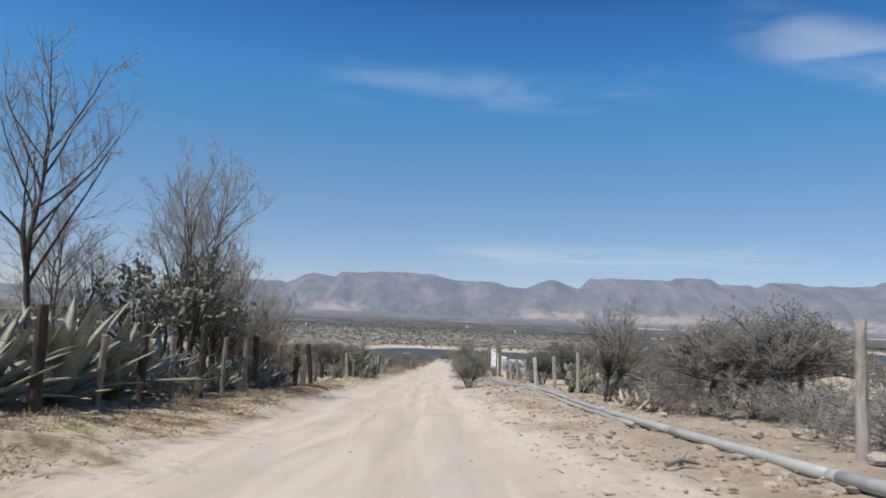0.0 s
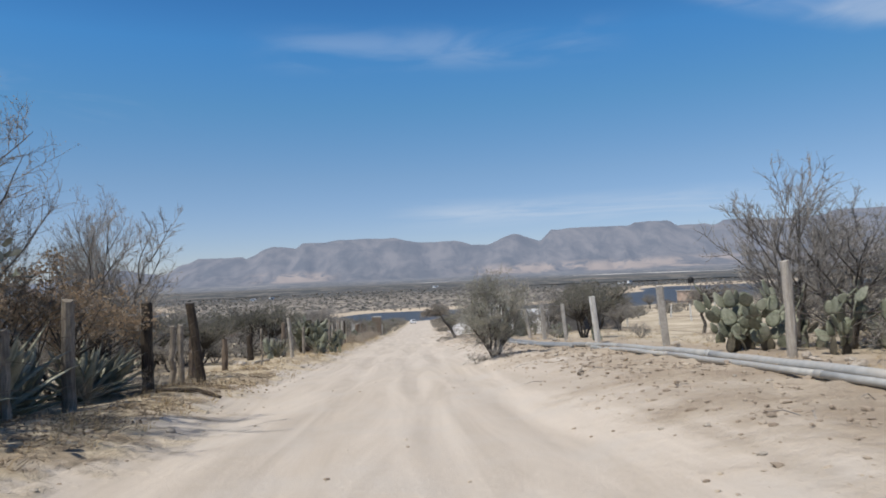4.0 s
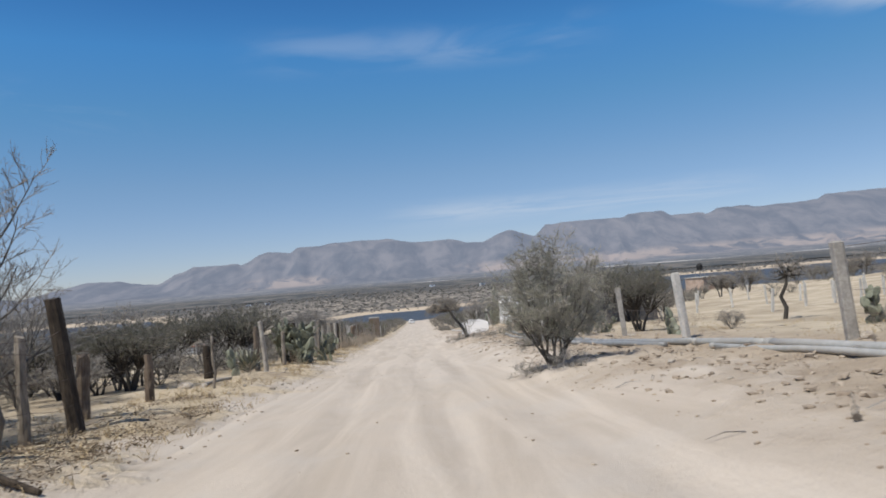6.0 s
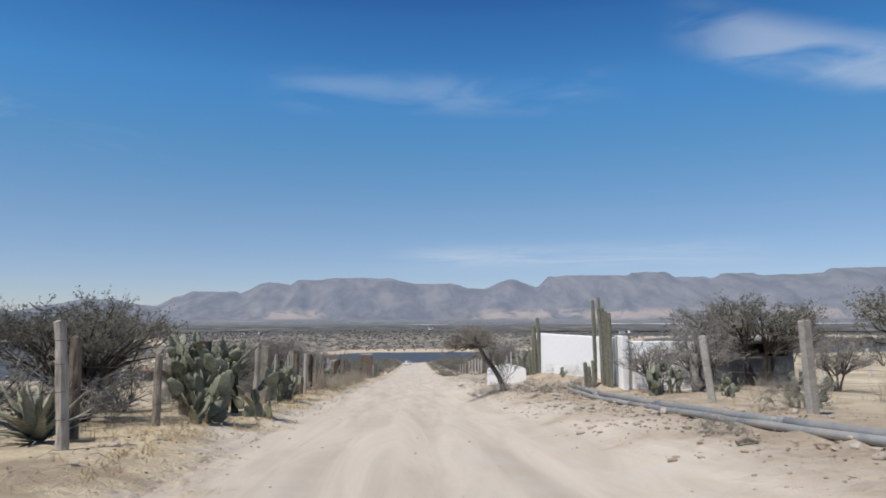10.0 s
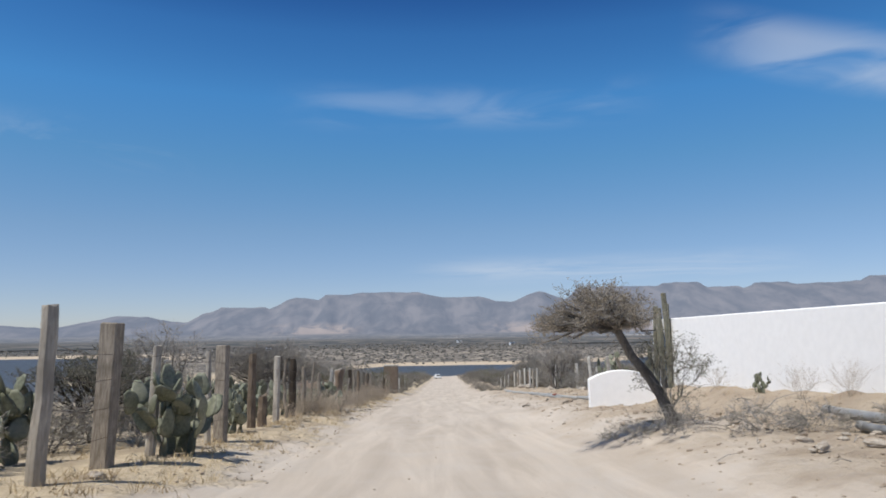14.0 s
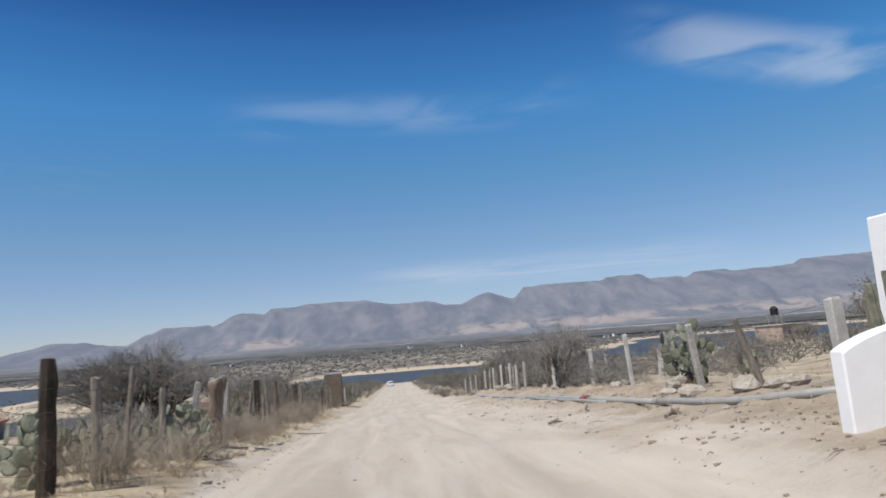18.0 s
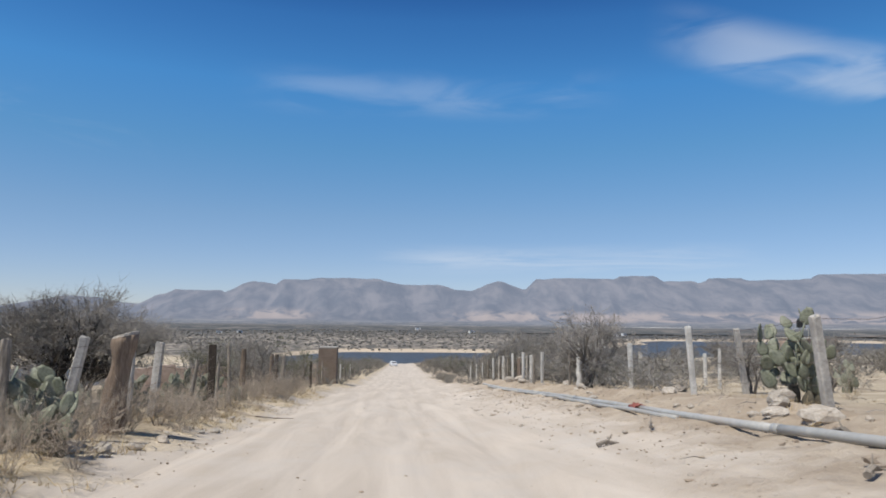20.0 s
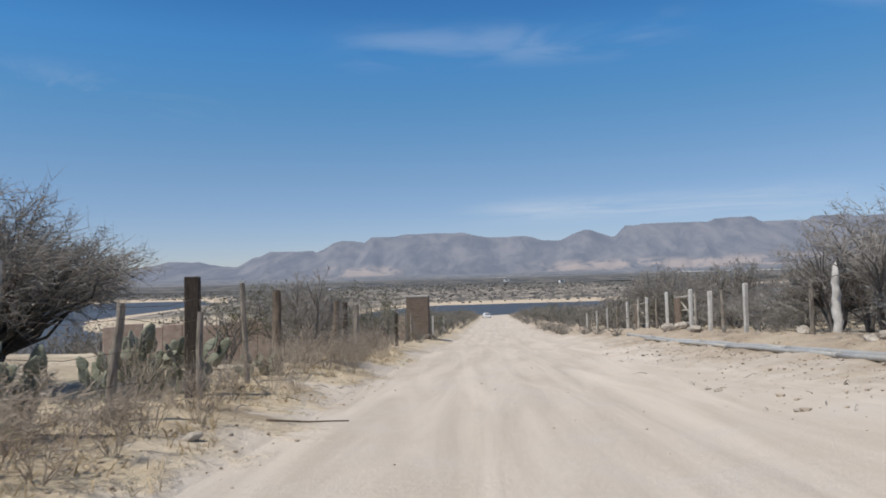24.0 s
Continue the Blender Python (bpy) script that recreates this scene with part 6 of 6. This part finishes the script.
pebbles()
leaf_litter()
grass()
litter()
s = Shape()
s.tube([on(-5.0, 99.3, 0.02), on(-4.5, 99.55, 0.03), on(-3.95, 99.8, 0.02)], [0.016, 0.014, 0.01], 6)
single("fallen_stick", s, WOOD_BROWN, Matrix.Identity(4), "thin brown stick lying on the road's edge", "stick")
s = Shape()
s.tube([on(-6.2, 32.8, 0.05), on(-5.4, 33.0, 0.07), on(-4.9, 32.8, 0.04)], [0.05, 0.045, 0.03], 7)
single("fallen_log", s, WOOD_DARK, Matrix.Identity(4), "dark dead branch lying by a post", "log")
s = Shape()
s.tube([on(-7.3, 46.8, 0.06), on(-7.12, 47.7, 0.09), on(-6.95, 48.6, 0.07)], [0.06, 0.055, 0.045], 8)
single("fallen_rail", s, WOOD_PALE, Matrix.Identity(4), "pale fallen fence rail lying on the verge", "log")
for x, y, a, ln in ((2.9, 9.0, 20, 0.5), (3.4, 90.2, 70, 0.55), (2.2, 89.4, 10, 0.4), (3.0, 84.0, 40, 0.4), (2.6, 51.0, 5, 0.3), (2.2, 31.5, 60, 0.3), (4.9, 87.0, 80, 0.5)):
    s = Shape()
    d = Vector((math.cos(radians(a)), math.sin(radians(a)), 0)) * ln
    p = on(x, y, 0.05)
    s.tube([p, p + d * 0.4 + Vector((0, 0, 0.05)), p + d], [0.04, 0.035, 0.02], 6)
    s.tube([p + d * 0.4, p + d * 0.6 + Vector((0.05, 0.1, 0.14))], [0.02, 0.008], 5)
    single("driftwood_piece", s, WOOD_GREY, Matrix.Identity(4), "short piece of dead grey wood on the sand", "wood", "dead wood")


def cloth(x, y):
    s = Shape()
    r = random.Random(2)
    n = 9
    for j in range(n):
        for i in range(n):
            u, v = i / (n - 1) - 0.5, j / (n - 1) - 0.5
            z = 0.2 - 0.5 * u * u + 0.05 * math.sin(u * 17 + v * 9) + 0.04 * math.sin(v * 21)
            s.v.append((u * 0.3, v * 0.4, z * 0.55))
    s.f = [(j * n + i, j * n + i + 1, (j + 1) * n + i + 1, (j + 1) * n + i) for j in range(n - 1) for i in range(n - 1)]
    ob = single("red_cloth", s, RED_CLOTH, Matrix.Translation(on(x, y, 0.04)), "faded red cloth draped over the pipe", "cloth", smooth=True)
    thick = ob.modifiers.new("thickness", "SOLIDIFY")
    thick.thickness = 0.012


cloth(4.5, 93.9)


# ---- buildings ----
def brick_hut(x, y):
    """A small unplastered brick hut at the road's edge; its bricks stand proud of the mortar."""
    w, d, h = 1.6, 2.0, 3.3
    root = thing("brick_hut", Matrix.Translation(on(x, y, -0.1)), "small weathered brick hut at the road's edge", "hut")
    core = Shape()
    core.box((0, 0, h / 2), (w - 0.03, d - 0.03, h))
    wall = part("wall", core, MORTAR, root, "mortar-grey brickwork core")
    one = Shape()
    one.box((0, 0, 0), (1, 1, 1))
    one = one.mesh("brick", BRICK)
    bh, bl, k, z = 0.17, 0.42, 0, 0.01
    while z + bh < h:
        for face in range(2):
            span = w if face == 0 else d
            u = -span / 2 + (0.0 if k % 2 else -bl / 2)
            while u < span / 2:
                a, b = max(u, -span / 2), min(u + bl - 0.02, span / 2)
                if b - a > 0.06:
                    br = part("brick", one, None, wall)
                    if face == 0:
                        br.matrix_basis = Matrix.Translation(((a + b) / 2, -d / 2, z + bh / 2)) @ Matrix.Diagonal((b - a, 0.03, bh - 0.02, 1))
                    else:
                        br.matrix_basis = Matrix.Translation((w / 2, (a + b) / 2, z + bh / 2)) @ Matrix.Diagonal((0.03, b - a, bh - 0.02, 1))
                u += bl
        z += bh
        k += 1
    roof = Shape()
    roof.box((0, 0, h + 0.06), (w + 0.08, d + 0.08, 0.12), bevel=0.02)
    part("roof", roof, CONCRETE, root, "flat concrete roof slab")
    pier = Shape()
    pier.box((-w / 2 - 0.5, -d / 2 + 0.4, 0.95), (0.7, 0.5, 1.9), bevel=0.02)
    part("gate_pier", pier, PINK_WALL, root, "tan gate pier")


brick_hut(-7.2, 143)


def house(x, y):
    root = thing("farm_house", Matrix.Translation(on(x, y)) @ pose(0, 0, 0, 0, 0, 25), "small flat-roofed pink farmhouse far down the slope", "house")
    b = Shape()
    b.box((0, 0, 1.5), (9, 6, 3.2), bevel=0.03)
    part("wall", b, PINK_WALL, root)
    r = Shape()
    r.box((0, 0, 3.2), (9.5, 6.5, 0.2), bevel=0.03)
    part("roof", r, CONCRETE, root)
    for wx in (-2.6, 2.6):
        f = Shape()
        f.box((wx, -3.02, 1.7), (1.3, 0.08, 1.1), bevel=0.01)
        wnd = part("window", f, METAL_WHITE, root)
        p = Shape()
        p.box((wx, -3.07, 1.7), (1.1, 0.04, 0.9))
        part("pane", p, GLASS_DARK, wnd)
    dr = Shape()
    dr.box((0, -3.02, 1.05), (1.0, 0.08, 2.1), bevel=0.01)
    part("door", dr, WOOD_DARK, root)
    st = Shape()
    for px in (-3.6, -1.9):
        for py in (-1.4, 0.3):
            st.box((px, py, 4.2), (0.1, 0.1, 1.8))
    part("tank_stand", st, CONCRETE, root)
    t = Shape()
    t.tube([Vector((-2.75, -0.55, 5.1)), Vector((-2.75, -0.55, 6.3)), Vector((-2.75, -0.55, 6.7)), Vector((-2.75, -0.55, 6.85))], [0.75, 0.75, 0.5, 0.25], 16)
    part("water_tank", t, BLACK, root, "black plastic water tank")


house(75, 205)


def shed(x, y):
    root = thing("block_shed", at(x, y, 8), "low grey block shed behind the shrubs", "shed")
    for k, (c, s) in enumerate((((0, 1.5, 0.8), (5.0, 0.2, 2.0)), ((-2.4, 0, 0.8), (0.2, 2.9, 2.0)), ((2.4, 0, 0.8), (0.2, 2.9, 2.0)), ((0, -1.45, 0.5), (5.0, 0.2, 1.5)))):
        b = Shape()
        b.box(c, s, bevel=0.015)
        part("wall", b, BLOCK, root)
    r = Shape()
    r.box((0, 0, 1.86), (5.6, 3.6, 0.1), bevel=0.02)
    part("roof", r, BLOCK, root, "sheet roof in shade")
    for px in (-1.0, 1.2):
        b = Shape()
        b.box((px, -1.45, 1.53), (0.14, 0.14, 0.56), bevel=0.01)
        part("roof_post", b, WOOD_DARK, root)


shed(12.6, 73.0)


def far_house(x, y, turn, w, d):
    """A small whitewashed farm building on the far plain."""
    root = thing("far_farmhouse", at(x, y, turn), "tiny whitewashed farmhouse on the plain over the lake", "house", "far farmhouses")
    b = Shape()
    b.box((0, 0, 1.5), (w, d, 3.4), bevel=0.04)
    part("wall", b, PLASTER, root)
    r = Shape()
    r.box((0, 0, 3.25), (w + 0.5, d + 0.5, 0.22), bevel=0.04)
    part("roof", r, CONCRETE, root)
    dr = Shape()
    dr.box((w * 0.2, -d / 2 - 0.03, 1.05), (1.1, 0.08, 2.1), bevel=0.01)
    part("door", dr, WOOD_DARK, root)
    for k in (-0.28, -0.02):
        f = Shape()
        f.box((w * k, -d / 2 - 0.03, 1.7), (1.3, 0.08, 1.1), bevel=0.01)
        part("window", f, GLASS_DARK, root)


for x, y, a, w, d in ((-190, 880, 10, 6, 4), (-172, 900, 30, 5, 4), (96, 930, 15, 6, 4), (300, 1010, 0, 7, 5), (322, 1040, 25, 6, 4), (40, 1120, 8, 7, 5)):
    far_house(x, y, a, w, d)


def low_wall(x, y):
    s = Shape()
    for i in range(9):
        s.box((i * 0.6, 0, 0.55 + 0.04 * math.sin(i * 2.1)), (0.59, 0.22, 1.3 + 0.08 * math.sin(i * 2.1)), bevel=0.015)
    single("low_adobe_wall", s, PINK_WALL, at(x, y, 20), "low pinkish adobe wall behind the fence", "wall")


low_wall(-13.8, 112)


def white_pen(x, y):
    root = thing("white_pen_rail", at(x, y, 10), "small white metal pen rail on the slope", "railing")
    for px in (-1.1, 0.0, 1.1):
        s = Shape()
        s.tube([Vector((px, 0, -0.1)), Vector((px, 0, 1.1))], [0.035, 0.035], 8)
        part("upright", s, METAL_WHITE, root)
    for z in (0.35, 0.7, 1.1):
        s = Shape()
        s.tube([Vector((-1.1, 0, z)), Vector((0, 0, z + (0.12 if z > 1 else 0))), Vector((1.1, 0, z))], [0.03] * 3, 8)
        part("rail", s, METAL_WHITE, root)


def roofed_hut(x, y):
    root = thing("small_hut", at(x, y, 12), "low pale hut with a red-brown sheet roof on the slope", "hut")
    b = Shape()
    b.box((0, 0, 0.42), (3.4, 1.8, 1.1), bevel=0.02)
    part("wall", b, BLOCK, root)
    b = Shape()
    b.box((0, -0.1, 1.06), (3.9, 2.3, 0.16), bevel=0.02)
    part("roof", b, ROOF_RED, root, "red-brown sheet roof")


roofed_hut(-26.6, 117.5)
white_pen(-28.5, 115)


def gate(x, y0, y1):
    """A pale pole gate closing a gap in the fence."""
    o = on(x, (y0 + y1) / 2)
    root = thing("pole_gate", Matrix.Translation(o), "pale rough pole gate in the fence", "gate")
    a, b = on(x, y0) - o, on(x, y1) - o
    for p in (a, b):
        s = Shape()
        s.tube([p - Vector((0, 0, 0.1)), p + Vector((0, 0, 1.55))], [0.055, 0.05], 8)
        part("upright", s, WOOD_PALE, root)
    for h in (0.3, 0.85, 1.45):
        s = Shape()
        s.tube([a + Vector((0.05, 0, h)), b + Vector((0.05, 0, h))], [0.045, 0.04], 8)
        part("rail", s, WOOD_PALE, root)
    s = Shape()
    s.tube([a + Vector((0.1, 0, 0.25)), b + Vector((0.1, 0, 1.45))], [0.045, 0.04], 8)
    part("brace", s, WOOD_PALE, root)
    for k in range(4):
        s = Shape()
        q = a.lerp(b, 0.72 + 0.085 * k)
        s.box((q.x - 0.04, q.y, q.z + 0.75), (0.03, 0.25, 1.35 + 0.06 * math.sin(k * 2.3)), bevel=0.006)
        part("board", s, WOOD_TAN, root, "tan rough-sawn board")


gate(6.9, 119.8, 123.0)
gate(7.0, 129.6, 132.6)


def white_trunk(x, y):
    root = thing("limed_trunk", at(x, y), "broken tree trunk painted with white lime", "stump")
    r = random.Random(4)
    s = Shape()
    pts = [Vector((r.gauss(0, 0.018), r.gauss(0, 0.018), -0.1 + 0.14 * i)) for i in range(14)]
    s.tube(pts, [0.12 + 0.005 * math.sin(i * 1.9) - 0.003 * i for i in range(13)] + [0.05], 13)
    s.v = [(a + r.gauss(0, 0.008), b + r.gauss(0, 0.008), c + (r.gauss(0, 0.06) if c > 1.6 else 0)) for a, b, c in s.v]
    part("trunk", s, CONCRETE_PALE, root, smooth=True)


white_trunk(7.0, 107.9)


def small_car(x, y, turn):
    root = thing("parked_car", at(x, y, turn), "small white parked car at the foot of the road", "car")
    s = Shape()
    s.box((0, 0, 0.62), (1.7, 4.2, 0.62), bevel=0.12)
    part("body", s, CAR_WHITE, root)
    c = Shape()
    c.box((0, 0.2, 1.18), (1.5, 2.2, 0.55), bevel=0.14)
    cab = part("cabin", c, CAR_WHITE, root)
    wnd = Shape()
    wnd.box((0, -0.92, 1.18), (1.25, 0.06, 0.36))
    part("rear_window", wnd, GLASS_DARK, cab)
    for px in (-0.76, 0.76):
        for py in (-1.3, 1.3):
            w = Shape()
            w.tube([Vector((px - 0.09, py, 0.32)), Vector((px + 0.09, py, 0.32))], [0.32, 0.32], 16)
            wheel = part("wheel", w, BLACK, root)
            h = Shape()
            h.tube([Vector((px - 0.1, py, 0.32)), Vector((px + 0.1, py, 0.32))], [0.18, 0.18], 12)
            part("rim", h, METAL_WHITE, wheel)


small_car(-3.3, 290, 10)


# ---- scrub beyond the fences and over the water ----
def scrub():
    """Wild grey scrub over the lower slope: each clump a tangle of thin stems."""
    r = random.Random(31)
    s, n = Shape(), 0
    while n < 560:
        y = r.uniform(26, 290)
        x = r.uniform(9, 130) * r.choice((-1, 1))
        if y > 120 and r.random() < 0.6:
            x = r.uniform(7.5, 50) * r.choice((-1, 1))
        if abs(x) < 15 and y < 122 or 8 < x < 60 and 36 < y < 96 and r.random() < 0.93 or x < 0 and 62 < y < 118 and x > -70 and r.random() < 0.9:
            continue
        n += 1
        base = on(x, y, -0.05)
        if base.z < LAKE + 0.4:
            continue
        h = r.uniform(0.9, 2.7) if y < 120 else r.uniform(1.6, 3.6)
        for i in range(10):
            d = Vector((r.gauss(0, 0.7), r.gauss(0, 0.7), 1)).normalized()
            q = base + d * h * 0.5 + Vector((r.gauss(0, 0.1), r.gauss(0, 0.1), 0))
            s.tube([base, q, q + (d + Vector((r.gauss(0, 0.7), r.gauss(0, 0.7), 0))).normalized() * h * 0.5], [0.035, 0.022, 0.008], 3, cap=False)
            for j in range(15):
                e = q + Vector((r.gauss(0, 0.34), r.gauss(0, 0.34), r.gauss(0.12, 0.26))) * h * 0.6
                s.leaf(e, h * r.uniform(0.035, 0.085), r)
                if j < 3:
                    s.tube([q, e], [0.014, 0.006], 3, cap=False)
    for i in range(900):
        y = 124 + 200 * r.random()
        x = (r.uniform(3.6, 9) if r.random() < 0.4 else r.uniform(7, 34)) if i % 2 else -(r.uniform(5.6, 10) if r.random() < 0.4 else r.uniform(8, 30))
        base = on(x, y, -0.05)
        if base.z < LAKE + 0.4:
            continue
        h = (r.uniform(0.5, 1.3) if -8 < x < 7 else r.uniform(1.2, 2.8)) * smooth(90, 150, y)
        for k in range(9):
            d = Vector((r.gauss(0, 0.8), r.gauss(0, 0.8), 1)).normalized()
            q = base + d * h * r.uniform(0.3, 0.6)
            s.tube([base, q, q + (d + Vector((r.gauss(0, 0.7), r.gauss(0, 0.7), 0))).normalized() * h * 0.45], [0.03, 0.02, 0.008], 3, cap=False)
            for j in range(14):
                s.leaf(q + Vector((r.gauss(0, 0.4), r.gauss(0, 0.4), r.gauss(0.1, 0.3))) * h * 0.6, h * r.uniform(0.035, 0.08), r)
    single("slope_scrub", s, SCRUB, Matrix.Identity(4), "wild grey thorn scrub covering the lower slope", "scrub", kind="stuff")


def far_scrub():
    """Dark bushes dotted over the plain on the other shore."""
    r = random.Random(32)
    s = Shape()
    for i in range(9000):
        y = 455 + 640 * r.random() ** 1.3
        x = r.uniform(-0.75, 0.8) * (y + 60)
        if land(x, y) < LAKE + 0.6:
            continue
        k = r.uniform(0.3, 1.0) * (1 + (y - 470) / 650)
        s.lump((x, y, land(x, y) + k * 0.3), (k * r.uniform(0.7, 1.6), k, k * r.uniform(0.5, 0.9)), r, 3, 4, 0.35)
    single("far_scrub", s, FAR_BUSH, Matrix.Identity(4), "dark bushes dotted over the far plain", "scrub", kind="stuff")


scrub()
far_scrub()
